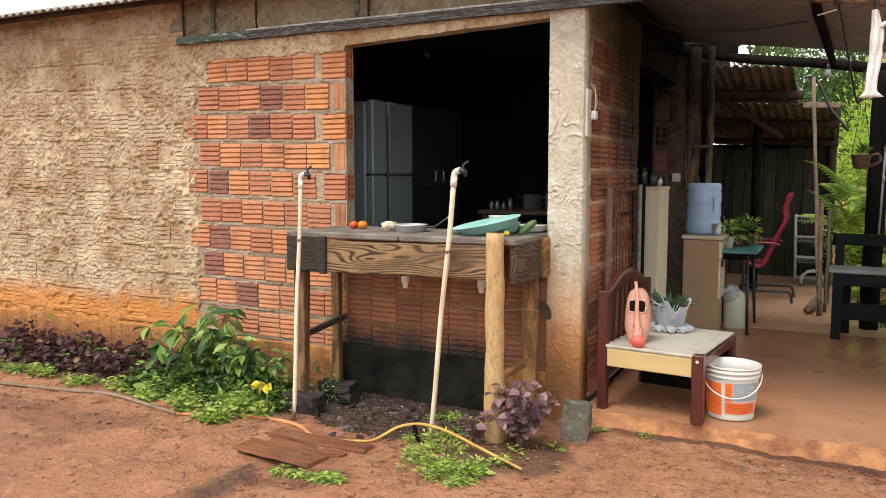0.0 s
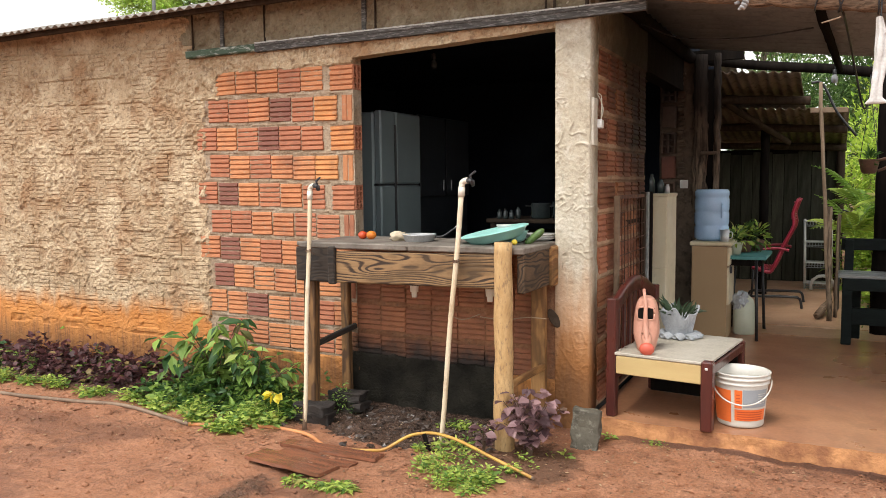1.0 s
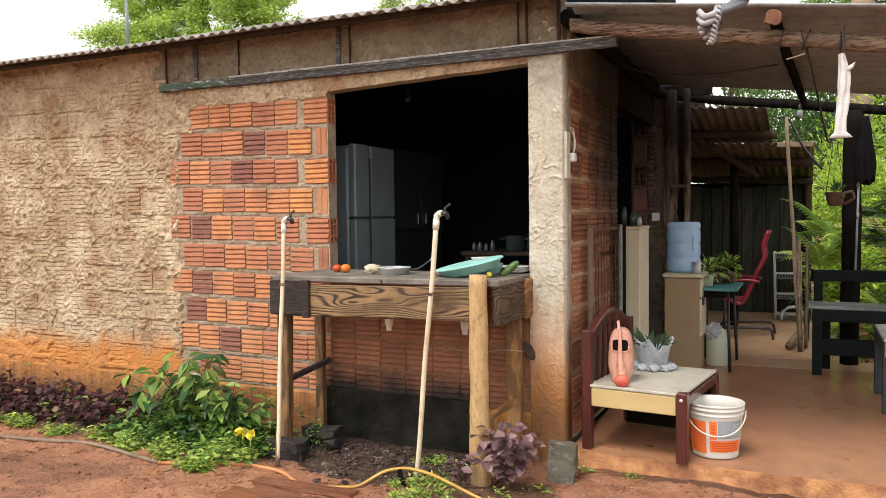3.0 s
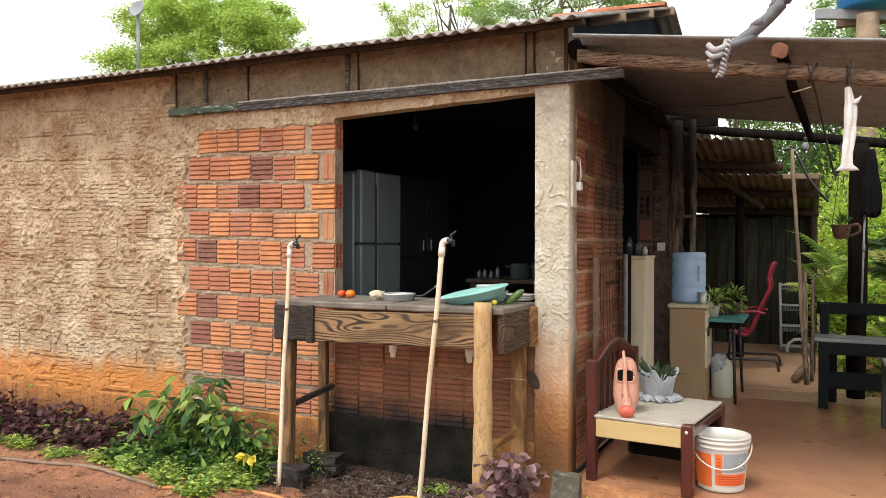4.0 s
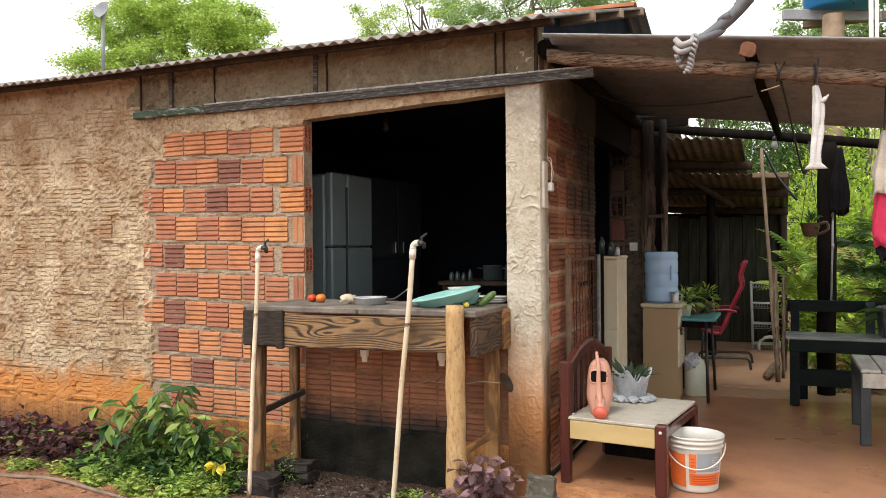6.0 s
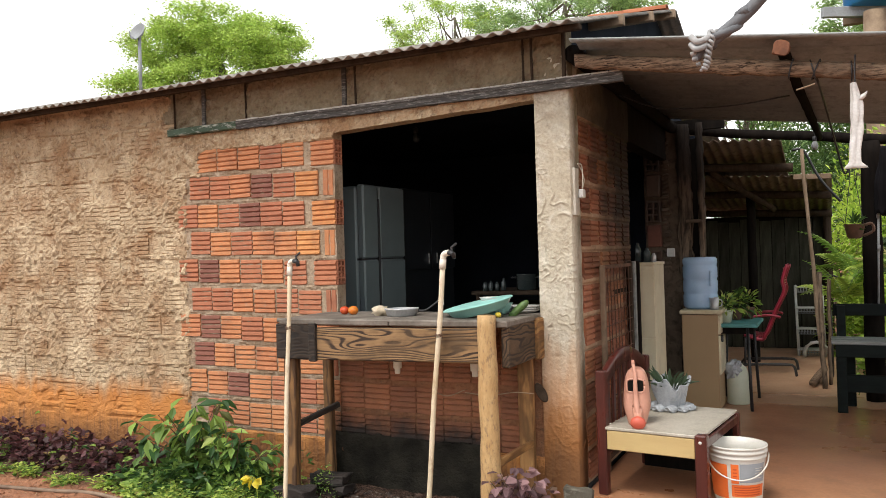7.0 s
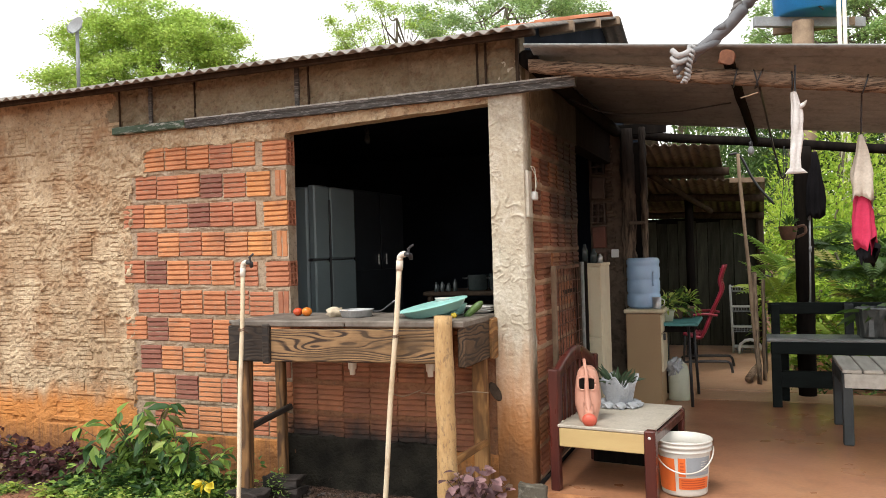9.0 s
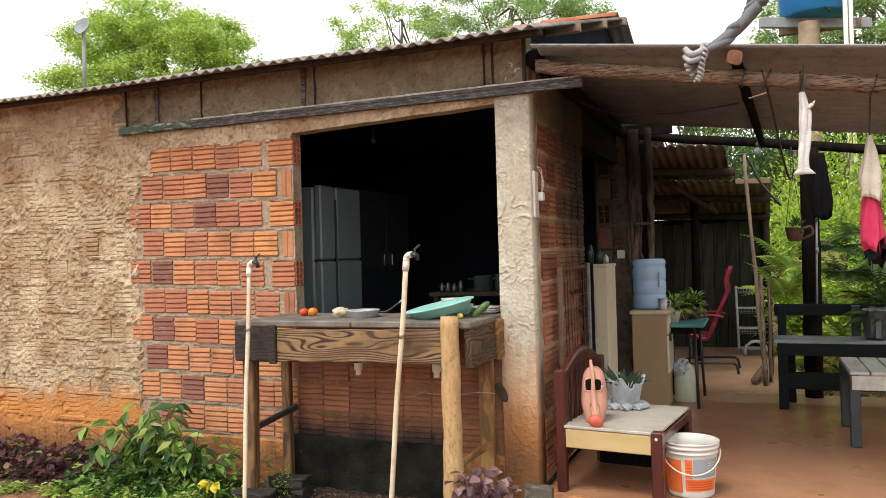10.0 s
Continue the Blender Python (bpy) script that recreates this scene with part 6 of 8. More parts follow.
def build_low_cabinet():
    c = root("low_cabinet", pose(0.165, 2.56, -0.04), "tan laminate cabinet with a cream top on the porch", "cabinet")
    part("body", blk((0.15, 0.19, 0.40), (0.29, 0.38, 0.80), 0.004), "cabinet", c)
    part("top", blk((0.16, 0.185, 0.822), (0.34, 0.42, 0.035), 0.008), "cream", c, "cream worktop")
    part("drawer", blk((0.302, 0.19, 0.71), (0.018, 0.36, 0.15), 0.004), "cream", c, "cream drawer front")
    d = part("door", blk((0.302, 0.19, 0.46), (0.018, 0.36, 0.32), 0.004), "cream", c, "cream door")
    part("handle", blk((0.322, 0.04, 0.6), (0.02, 0.015, 0.06), 0.005), "black_plastic", d, "black handle")
    j = root("water_bottle", pose(0.305, 2.74, 0.80), "upturned blue twenty-litre water bottle on the cabinet", "water bottle")
    prof = [(0.115, 0.0), (0.138, 0.018)]
    for k in range(3):
        z = 0.03 + 0.12 * k
        prof += [(0.143, z), (0.143, z + 0.085), (0.138, z + 0.095), (0.138, z + 0.11)]
    prof += [(0.143, 0.395), (0.143, 0.42), (0.13, 0.44), (0.1, 0.442), (0.003, 0.438)]
    part("bottle", lathe(bmesh.new(), prof, 36), "jug", j, "ribbed cloudy blue plastic", True)
    part("grip", blk((0.10, -0.115, 0.26), (0.02, 0.02, 0.13), 0.006), "jug", j)
    cup = root("steel_cup", pose(0.43, 2.62, 0.80), "steel cup beside the water bottle", "cup")
    part("body", lathe(bmesh.new(), [(0.032, 0), (0.035, 0.004), (0.038, 0.10), (0.036, 0.10), (0.033, 0.008), (0.002, 0.008)], 20), "steel", cup, "", True)
    part("handle", tube(bmesh.new(), curve_pts([(0.036, 0, 0.085), (0.06, 0, 0.075), (0.058, 0, 0.035), (0.036, 0, 0.02)], 5), 0.004, 8), "steel", cup, "", True)
    k = root("plastic_can", pose(0.565, 2.93, -0.04), "milky green plastic can tied with a bag", "can")
    part("body", lathe(bmesh.new(), [(0.085, 0), (0.092, 0.01), (0.092, 0.25), (0.075, 0.31), (0.04, 0.345), (0.028, 0.35), (0.028, 0.375), (0.003, 0.375)], 26, squash=(1, 0.8)), "can_green", k, "", True)
    part("bag", lumpy(bmesh.new(), (-0.03, -0.04, 0.30), 0.07, (0.9, 0.7, 1.2), 0.5, 9), "white_bag", k, "thin plastic bag hung on it")


build_low_cabinet()


def build_table():
    t = root("teal_table", pose(0.58, 2.98, -0.04), "small table with a teal top and dark legs", "table")
    part("tabletop", blk((0, 0, 0.70), (0.36, 0.66, 0.03), 0.006), "teal_top", t, "teal painted top")
    for x, y in ((0.12, -0.36), (0.13, 0.27), (-0.15, 0.27), (-0.15, -0.3)):
        part("leg", tube(bmesh.new(), [(x, y, 0), (x * 0.8, y * 0.75, 0.69)], 0.013, 10), "black_plastic", t, "thin black metal leg", True)
    part("apron", blk((0, 0, 0.655), (0.28, 0.5, 0.06), 0.004), "black_wood", t)
    rng = np.random.default_rng(11)
    for i, (x, y, r, m, n, s) in enumerate(((0.50, 2.80, 0.055, "leaf_weed", 60, 0.11), (0.55, 3.08, 0.06, "leaf_deep", 90, 0.12), (0.64, 3.2, 0.055, "leaf_bright", 70, 0.1))):
        p = root("table_plant", pose(x, y, 0.677), "leafy green pot plant on the teal table", "potted plant", "plants on the teal table")
        part("pot", lathe(bmesh.new(), [(r * 0.75, 0), (r, 0.08), (r * 1.08, 0.085), (r * 1.08, 0.1), (r * 0.95, 0.1), (0.003, 0.09)], 20), "can_green" if i == 0 else "terracotta", p, "", True)
        d = sphere_dirs(rng, n, 0.7)
        pos = np.array([0, 0, 0.12]) + d * rng.uniform(0.03, 0.115, (n, 1)) * np.array([1, 1, 1.1])
        leaves("foliage", pos, d + np.array([0, 0, -0.4]), rng.uniform(0.6, 1.1, n) * s * 0.8, np.full(n, 0.42), m, p, LEAF, rng=rng)


build_table()


def build_chair():
    c = root("string_chair", pose(0.70, 4.75, -0.04, 0, 0, 0), "rocking chair of black tube wound with red plastic string", "chair")
    for y in (-0.24, 0.24):
        fr = curve_pts([(-0.30, y, 0.014), (-0.28, y, 0.10), (-0.18, y, 0.12), (0.16, y, 0.13), (0.25, y, 0.115), (0.275, y, 0.014)], 6)
        part("runner", tube(bmesh.new(), fr, 0.014, 8), "black_plastic", c, "black tube runner", True)
        part("leg", tube(bmesh.new(), [(-0.22, y, 0.11), (-0.20, y, 0.42)], 0.012, 8), "black_plastic", c, "", True)
        arm = curve_pts([(-0.18, y * 1.1, 0.62), (0.02, y * 1.1, 0.64), (0.14, y * 1.1, 0.62)], 5)
        part("armrest", tube(bmesh.new(), arm, 0.014, 8), "red_string", c, "red wound armrest", True)
        back = curve_pts([(-0.22, y, 0.43), (-0.06, y, 0.385), (-0.01, y, 0.43), (0.09, y, 0.68), (0.18, y, 0.88), (0.17, y, 1.0), (0.22, y, 1.16)], 5)
        part("side_rail", tube(bmesh.new(), back, 0.020, 8), "red_string", c, "red string-wound side rail", True)
    for i in range(26):
        k = i / 25
        p = (0.0 + 0.18 * min(1, k * 1.45), 0, 0.46 + 0.66 * k)
        part("string", tube(bmesh.new(), [(p[0], -0.24, p[2]), (p[0] - 0.01, 0, p[2]), (p[0], 0.24, p[2])], 0.006, 5), "red_string", c)
    for i in range(12):
        x = -0.21 + i * 0.016
        part("string", tube(bmesh.new(), [(x, -0.24, 0.415), (x, 0, 0.40), (x, 0.24, 0.415)], 0.006, 5), "red_string", c)


build_chair()


def build_rack():
    r = root("plastic_rack", pose(1.07, 6.35, -0.04), "white plastic four-tier rack in the dim shed", "rack")
    for x in (-0.13, 0.13):
        for y in (-0.1, 0.1):
            part("post", tube(bmesh.new(), [(x * 1.15 + 0.02, y, 0), (x * 1.15, y, 0.86)], 0.013, 8), "white_plastic", r, "", True)
    for k in range(4):
        z = 0.075 + k * 0.255
        part("tier", blk((0.01, 0, z), (0.32, 0.24, 0.012), 0.003), "white_plastic", r)
        for y in (-0.12, 0.12):
            bm = bmesh.new()
            box(bm, (0.01, y, z - 0.058), (0.28, 0.008, 0.008), 0.002)
            for i in range(9):
                box(bm, (-0.12 + i * 0.0325, y, z - 0.032), (0.006, 0.006, 0.052), 0)
            part("tier_rim", bm, "grey_beam", r, "greyed basket rim under the tier")
    h = tube(bmesh.new(), [(0.13 * math.cos(q * 0.5), -0.02, 0.13 * math.sin(q * 0.5)) for q in range(0, 8)], 0.02, 8)
    ob = link("bent_hose", h, "white_plastic", smooth=True)
    ob.location = (1.14, 6.12, 0.02)
    tagged(ob, "bent whitish piece of hose by the rack", "hose")


build_rack()


def build_sticks():
    for a, b, r, m in (((1.235, 4.02, -0.04), (1.10, 4.0, 2.24), 0.018, "stick"), ((1.235, 3.9, -0.04), (1.215, 4.05, 1.05), 0.023, "log_z"), ((1.285, 4.15, -0.04), (1.30, 4.2, 0.98), 0.017, "log_z")):
        A, B = Vector(a), Vector(b)
        pts = [A.lerp(B, i / 12) + Vector((0.012 * fb(i, r * 90, 0, 0.4), 0, 0)) for i in range(13)]
        ob = link("pole", tube(bmesh.new(), [p - A for p in pts], r, 10, 0.25, 20), m, smooth=True)
        ob.location = A
        tagged(ob, "crooked wooden pole standing by the shed", "pole", "poles by the shed")
    ob = link("log_piece", tube(bmesh.new(), [(0, 0, 0), (0.06, 0.35, 0.04), (0.1, 0.6, 0.05)], 0.034, 12, 0.12, 9), "log", smooth=True)
    ob.location = (1.13, 3.92, 0.005)
    tagged(ob, "short log lying on the floor", "log")
    pts = curve_pts([(1.02, 4.0, 2.24), (1.12, 4.0, 2.22), (1.25, 4.0, 1.95), (1.42, 4.0, 1.72)], 6)
    ob = link("cable", tube(bmesh.new(), [p - pts[0] for p in pts], 0.012, 8), "black_plastic", smooth=True)
    ob.location = pts[0]
    tagged(ob, "black cable drooping from the shed roof", "cable")
    b = root("bicycle", pose(1.30, 4.75, -0.04), "old bicycle standing in the shade, handlebars showing", "bicycle")
    bars = curve_pts([(-0.12, -0.03, 0.98), (-0.05, 0.02, 1.03), (0.05, 0.02, 1.03), (0.13, -0.03, 0.98)], 5)
    part("handlebar", tube(bmesh.new(), bars, 0.009, 8), "black_plastic", b, "black handlebar", True)
    part("stem", tube(bmesh.new(), [(0, 0.02, 1.03), (0.0, 0.05, 0.6), (0.0, 0.02, 0.33)], 0.014, 8), "black_plastic", b, "", True)
    wheel = [(0, 0.33 * math.cos(q * math.pi / 16), 0.33 + 0.33 * math.sin(q * math.pi / 16)) for q in range(33)]
    part("tyre", tube(bmesh.new(), wheel, 0.02, 8), "black_plastic", b, "", True)
    part("frame", tube(bmesh.new(), [(0, 0.05, 0.62), (0, 0.5, 0.35), (0, 0.6, 0.75)], 0.016, 8), "rust", b, "", True)
    part("lamp", lumpy(bmesh.new(), (0.02, -0.03, 0.93), 0.04, (1, 0.8, 1), 0.1, 4, 2), "steel", b, "round front lamp", True)


build_sticks()


def build_bench():
    b = root("dark_bench", pose(1.30, 2.75, -0.04), "blackish-green timber bench with a worn seat", "bench")
    L = 1.9
    for k in range(3):
        part("seat_plank", blk((L / 2, 0.06 + 0.125 * k, 0.565), (L, 0.118, 0.03), 0.006), "bench_worn", b, "worn greyish seat plank")
    part("front_rail", blk((L / 2 + 0.01, 0.015, 0.50), (L - 0.04, 0.035, 0.10), 0.005), "bench_green", b)
    part("lower_rail", blk((L / 2 + 0.03, 0.03, 0.24), (L - 0.1, 0.03, 0.14), 0.005), "bench_green", b)
    part("back_rail", blk((L / 2 + 0.02, 0.43, 0.80), (L, 0.035, 0.10), 0.005), "bench_green", b)
    for x in (0.07, 0.14, 0.95, 1.8):
        part("leg", blk((x, 0.04 if x != 0.14 else 0.36, 0.275), (0.075, 0.07, 0.55), 0.006), "bench_green", b)
    for x in (0.08, 0.66, 1.3, 1.84):
        part("back_post", blk((x, 0.395, 0.56), (0.07, 0.05, 0.56), 0.005), "bench_green" if x != 0.66 else "leg_slate", b)
    p = root("bag_on_bench", pose(2.12, 2.90, 0.54), "grey wrapped pot with dark strappy leaves on the bench", "potted plant")
    part("bag", lathe(bmesh.new(), [(0.10, 0), (0.12, 0.02), (0.13, 0.15), (0.14, 0.24), (0.12, 0.25), (0.1, 0.2), (0.004, 0.19)], 22, wob=0.3), "grey_bag", p, "grey plastic wrapping")
    rng = np.random.default_rng(3)
    for i in range(16):
        an = rng.uniform(0, 6.283)
        d = np.array([math.cos(an), math.sin(an), rng.uniform(-0.5, 0.5)])
        leaves("blade", np.array([[0.03 * math.cos(an), 0.03 * math.sin(an), 0.2]]), d[None], np.array([rng.uniform(0.2, 0.32)]), np.array([0.2]), "leaf_deep", p, LEAF, rng=rng)
    t = root("slat_bench", pose(1.74, 1.52, -0.04), "low pale-grey slatted bench with slate legs", "bench")
    for k in range(7):
        part("slat", blk((0.07 + k * 0.125, 0.36, 0.50), (0.118, 0.74, 0.025), 0.005), "slat_grey", t)
    part("front_rail", blk((0.46, 0.015, 0.435), (0.88, 0.03, 0.10), 0.005), "slat_grey", t)
    part("side_rail", blk((0.02, 0.37, 0.44), (0.03, 0.68, 0.09), 0.005), "leg_slate", t)
    for x in (0.04, 0.86):
        for y in (0.03, 0.69):
            part("leg", blk((x, y, 0.245), (0.065, 0.055, 0.49), 0.006), "leg_slate", t)


build_bench()


def hanging_cloth(name, x, y, z1, z0, w, depth, material, label, folds=5, taper=0.4, seed=1):
    """Cloth hung from a point: folds that open out downwards."""
    bm = bmesh.new()
    rows = []
    for i in range(22):
        k = i / 21
        ring = []
        ww = w * (taper + (1 - taper) * min(1, k * 1.8))
        for j in range(36):
            an = 2 * math.pi * j / 36
            rr = 1 + 0.28 * math.sin(folds * an + seed + 2 * k) * min(1, 0.3 + k) + 0.2 * fb(math.cos(an), math.sin(an) + seed, k * 3, 1.6)
            ring.append(bm.verts.new((ww * rr * math.cos(an), depth * rr * math.sin(an) * (0.5 + 0.5 * k), (z0 - z1) * k + 0.11 * k * k * fb(math.cos(an) * 1.5, seed, math.sin(an), 2))))
        rows.append(ring)
    for a, b in zip(rows, rows[1:]):
        for j in range(36):
            bm.faces.new((a[j], a[(j + 1) % 36], b[(j + 1) % 36], b[j]))
    bm.faces.new(rows[0][::-1])
    bm.faces.new(rows[-1])
    bmesh.ops.recalc_face_normals(bm, faces=bm.faces)
    ob = link(name, bm, material, smooth=True)
    ob.location = (x, y, z1)
    return tagged(ob, label, "cloth")


def build_rag():
    bm = bmesh.new()
    rows = []
    for i in range(30):
        k = i / 29
        w = 0.012 + 0.012 * min(1, k * 4) + (0.022 * ((k - 0.93) / 0.07) if k > 0.93 else 0)
        ring = []
        for j in range(24):
            an = 2 * math.pi * j / 24
            rr = 1 + 0.3 * math.sin(3 * an + 2 * k) + 0.25 * fb(math.cos(an), math.sin(an), k * 5, 1.5)
            ring.append(bm.verts.new((w * rr * math.cos(an) + 0.008 * math.sin(k * 5), 0.014 * rr * math.sin(an), -0.40 * k)))
        rows.append(ring)
    for r0, r1 in zip(rows, rows[1:]):
        for j in range(24):
            bm.faces.new((r0[j], r0[(j + 1) % 24], r1[(j + 1) % 24], r1[j]))
    bm.faces.new(rows[-1])
    r = root("white_rag", pose(1.43, -0.15, 2.07), "long white rag knotted and hanging from the log beam", "cloth")
    part("cloth", bm, "white_cloth", r, "", True)
    part("corner", tube(bmesh.new(), curve_pts([(0.0, 0, -0.03), (0.02, 0, -0.075), (0.045, 0, -0.06), (0.055, 0, -0.045)], 4), [0.011] * 8 + [0.009, 0.007, 0.005, 0.003, 0.002], 8), "white_cloth", r, "", True)


build_rag()
hanging_cloth("black_garment", 1.745, 3.26, 2.13, 1.57, 0.062, 0.05, "black_cloth", "black garment hanging on the porch post", 7, 0.3, 4)
hanging_cloth("cream_bag", 1.737, 0.05, 1.86, 1.55, 0.046, 0.04, "cream_cloth", "cream cloth bag hanging on a wire", 4, 0.2, 3)
hanging_cloth("crimson_cloth", 1.735, 0.05, 1.565, 1.31, 0.046, 0.036, "pink_cloth", "crimson cloth hanging from the cream bag", 5, 0.75, 6)
hanging_cloth("dark_cloth", 1.755, 0.06, 1.37, 1.265, 0.042, 0.035, "black_cloth", "dark scrap of cloth below the crimson one", 4, 0.6, 7)


def build_hanging():
    for pts, r, m, label in (([(1.44, -0.15, 2.20), (1.436, -0.15, 2.12), (1.435, -0.15, 2.05)], 0.004, "black_plastic", "dark wire holding the white rag"),
                             ([(1.745, -0.06, 2.11), (1.742, 0.0, 2.06), (1.738, 0.05, 1.85)], 0.004, "black_plastic", "wire holding the cream bag"),
                             ([(1.186, -0.15, 2.065), (1.23, -0.15, 2.075), (1.269, -0.15, 2.085)], 0.004, "stick", "thin stick caught in the cords on the log"),
                             ([(0.09, 0.9, 2.35), (0.35, 0.9, 2.235), (0.75, 0.9, 2.20), (1.12, 0.9, 2.225)], 0.005, "black_plastic", "electric wire under the porch roof"),
                             ([(1.275, -0.06, 2.13), (1.31, 0.5, 2.08), (1.361, 1.0, 1.922), (1.395, 1.0, 1.76), (1.415, 1.0, 1.745), (1.43, 1.0, 1.80)], 0.006, "black_plastic", "loose dark cord under the porch roof")):
        ob = link("cord", tube(bmesh.new(), [Vector(p) - Vector(pts[0]) for p in curve_pts(pts, 6)], r, 6), m, smooth=True)
        ob.location = pts[0]
        tagged(ob, label, "cord")
    for x, tilt in ((1.165, 0.012), (1.26, -0.01), (1.275, 0.02), (1.425, 0.0), (1.745, 0.015)):
        z = 2.362 - (x - 0.085) * 0.1686
        ring = [Vector((tilt * math.sin(q), 0.046 * math.cos(q), 0.046 * math.sin(q))) for q in [2 * math.pi * i / 24 for i in range(25)]]
        ob = link("tie", tube(bmesh.new(), ring, 0.0038, 6), "black_plastic", smooth=True)
        ob.location = (x, -0.1, z)
        tagged(ob, "dark cord tied round the log beam", "cord", "cords round the log")
    p = root("hanging_pot", pose(1.505, 3.1, 1.36), "brown handled pot hanging by the porch post", "pot")
    part("body", lathe(bmesh.new(), [(0.045, 0), (0.06, 0.02), (0.078, 0.11), (0.082, 0.12), (0.074, 0.12), (0.05, 0.03), (0.003, 0.03)], 22), "terracotta", p, "", True)
    part("handle", tube(bmesh.new(), curve_pts([(0.07, -0.03, 0.11), (0.125, -0.03, 0.12), (0.135, -0.03, 0.06), (0.062, -0.03, 0.02)], 5), 0.012, 8), "terracotta", p, "", True)
    for s in (-1, 1):
        part("string", tube(bmesh.new(), [(0.07 * s, 0, 0.12), (0.02 * s, 0.15, 0.5), (0, 0.3, 0.93)], 0.003, 5), "black_plastic", p)
    rng = np.random.default_rng(21)
    n = 26
    d = sphere_dirs(rng, n, 0.8)
    leaves("foliage", np.array([[0, 0, 0.11]]) + d * 0.03, d, rng.uniform(0.05, 0.1, n), np.full(n, 0.3), "leaf_deep", p, LEAF, rng=rng)
    s = root("switch_board", pose(0.018, 0.045, 1.66), "greyed wooden board with a small white switch and loose wires", "switch")
    part("board", blk((0.004, 0.0, 0.0), (0.02, 0.075, 0.27), 0.004), "switch", s, "greyish board on the corner")
    part("switch_box", blk((0.028, 0.045, -0.01), (0.03, 0.055, 0.05), 0.005), "white_plastic", s, "small white switch box")
    for k in range(2):
        pts = curve_pts([(0.03, 0.05, 0.015), (0.035, 0.075 - 0.03 * k, 0.07), (0.03, 0.05, 0.12 + 0.03 * k), (0.02, 0.0, 0.16)], 6)
        part("wire", tube(bmesh.new(), pts, 0.0035, 6), "switch", s, "loose wire", True)
    ob = link("light_switch", blk((0, 0, 0), (0.07, 0.02, 0.075), 0.005), "white_plastic")
    ob.location = (0.035, 2.925, 1.287)
    tagged(ob, "small white light switch on the sooty wall", "switch")
    c = root("conduit", pose(1.683, 3.3, 0.75), "thin grey cable conduit on the porch post", "pipe")
    part("tube", tube(bmesh.new(), [(-0.012, 0, 0), (0.0, 0, 0.45), (0.012, 0, 0.92)], 0.009, 10), "grey_beam", c, "", True)
    for z in (0.5, 0.78):
        part("coupling", tube(bmesh.new(), [(0.003, 0, z), (0.006, 0, z + 0.05)], 0.012, 10), "grey_beam", c, "", True)
    f = root("hoe_blade", pose(-0.175, -0.08, 0.53), "dark metal blade hanging beside the counter", "tool")
    part("blade", lathe(bmesh.new(), [(0.004, -0.005), (0.046, -0.005), (0.05, 0), (0.046, 0.005), (0.004, 0.005)], 24, squash=(0.55, 1.2)), "dark_wood", f).rotation_euler = (radians(82), radians(-28), radians(20))
    bm = bmesh.new()
    for k in range(3):
        pts = curve_pts([(-0.72 + 0.2 * k, -0.36, 0.56), (-0.62 + 0.2 * k, -0.38, 0.54 + 0.02 * k), (-0.52 + 0.2 * k, -0.36, 0.575)], 6)
        tube(bm, pts, 0.003, 5)
    ob = link("straw_cord", bm, "stick", smooth=True)
    tagged(ob, "thin frayed cord strung under the counter", "cord")
    rp = root("hanging_rope", pose(1.115, -2.9, 1.635), "dark thick rope with a knotted grey-white cord end", "rope")
    main = curve_pts([(-0.008, 0, 0.005), (0.015, 0, 0.026), (0.044, 0, 0.045), (0.08, 0, 0.072), (0.118, 0, 0.112), (0.16, 0.02, 0.17), (0.28, 0.25, 0.42), (0.60, 1.0, 0.85), (1.1, 2.1, 0.85), (1.45, 2.78, 0.55)], 8)
    part("hose", tube(bmesh.new(), main, [0.007 + 0.0035 * min(1.0, i / 12) for i in range(len(main))], 14), "rope", rp, "thick dark grey hose", True)
    coil = [p + Vector((0.0125 * math.cos(i * 0.55), 0.0125 * math.sin(i * 0.55), 0.004 * math.sin(i * 0.55))) for i, p in enumerate(main[6:26])]
    part("strand", tube(bmesh.new(), coil, 0.0065, 10), "rope", rp, "dark strand wound round the hose", True)
    tail = curve_pts([(0.085, 0.02, 0.085), (0.10, 0.03, 0.125), (0.112, 0.04, 0.18), (0.135, 0.06, 0.27), (0.24, 0.26, 0.44)], 12)
    bm = bmesh.new()
    for k in (0, 1):
        tube(bm, [p + Vector((0.004 * math.cos(i * 0.9 + k * 3.14), 0.004 * math.sin(i * 0.9 + k * 3.14), 0)) for i, p in enumerate(tail)], 0.0042, 8)
    part("twisted_cord", bm, "cord_grey", rp, "grey twisted cord behind the hose", True)
    loop = curve_pts([(0.026, -0.008, 0.046), (0.021, -0.012, 0.028), (0.015, -0.010, 0.010), (0.012, -0.008, -0.008), (0.006, -0.006, -0.018)], 8)
    bm = bmesh.new()
    for s in (0, 1):
        tube(bm, [p + Vector((0.004 * math.cos(i * 0.9 + s * 3.14), 0.004 * math.sin(i * 0.9 + s * 3.14), 0)) for i, p in enumerate(loop)], 0.0028, 8)
    part("cord", bm, "cord", rp, "pale twisted cord", True)
    bm = bmesh.new()
    for i in range(5):
        lumpy(bm, (-0.006 + 0.004 * math.sin(i * 2), -0.004, 0.032 - i * 0.0095), 0.0075 - 0.0008 * i, (1.1, 1, 0.85), 0.5, 90, 2)
    tube(bm, curve_pts([(-0.012, -0.01, 0.04), (0.0, -0.018, 0.028), (0.016, -0.012, 0.034), (0.018, 0, 0.046)], 6), 0.0055, 8)
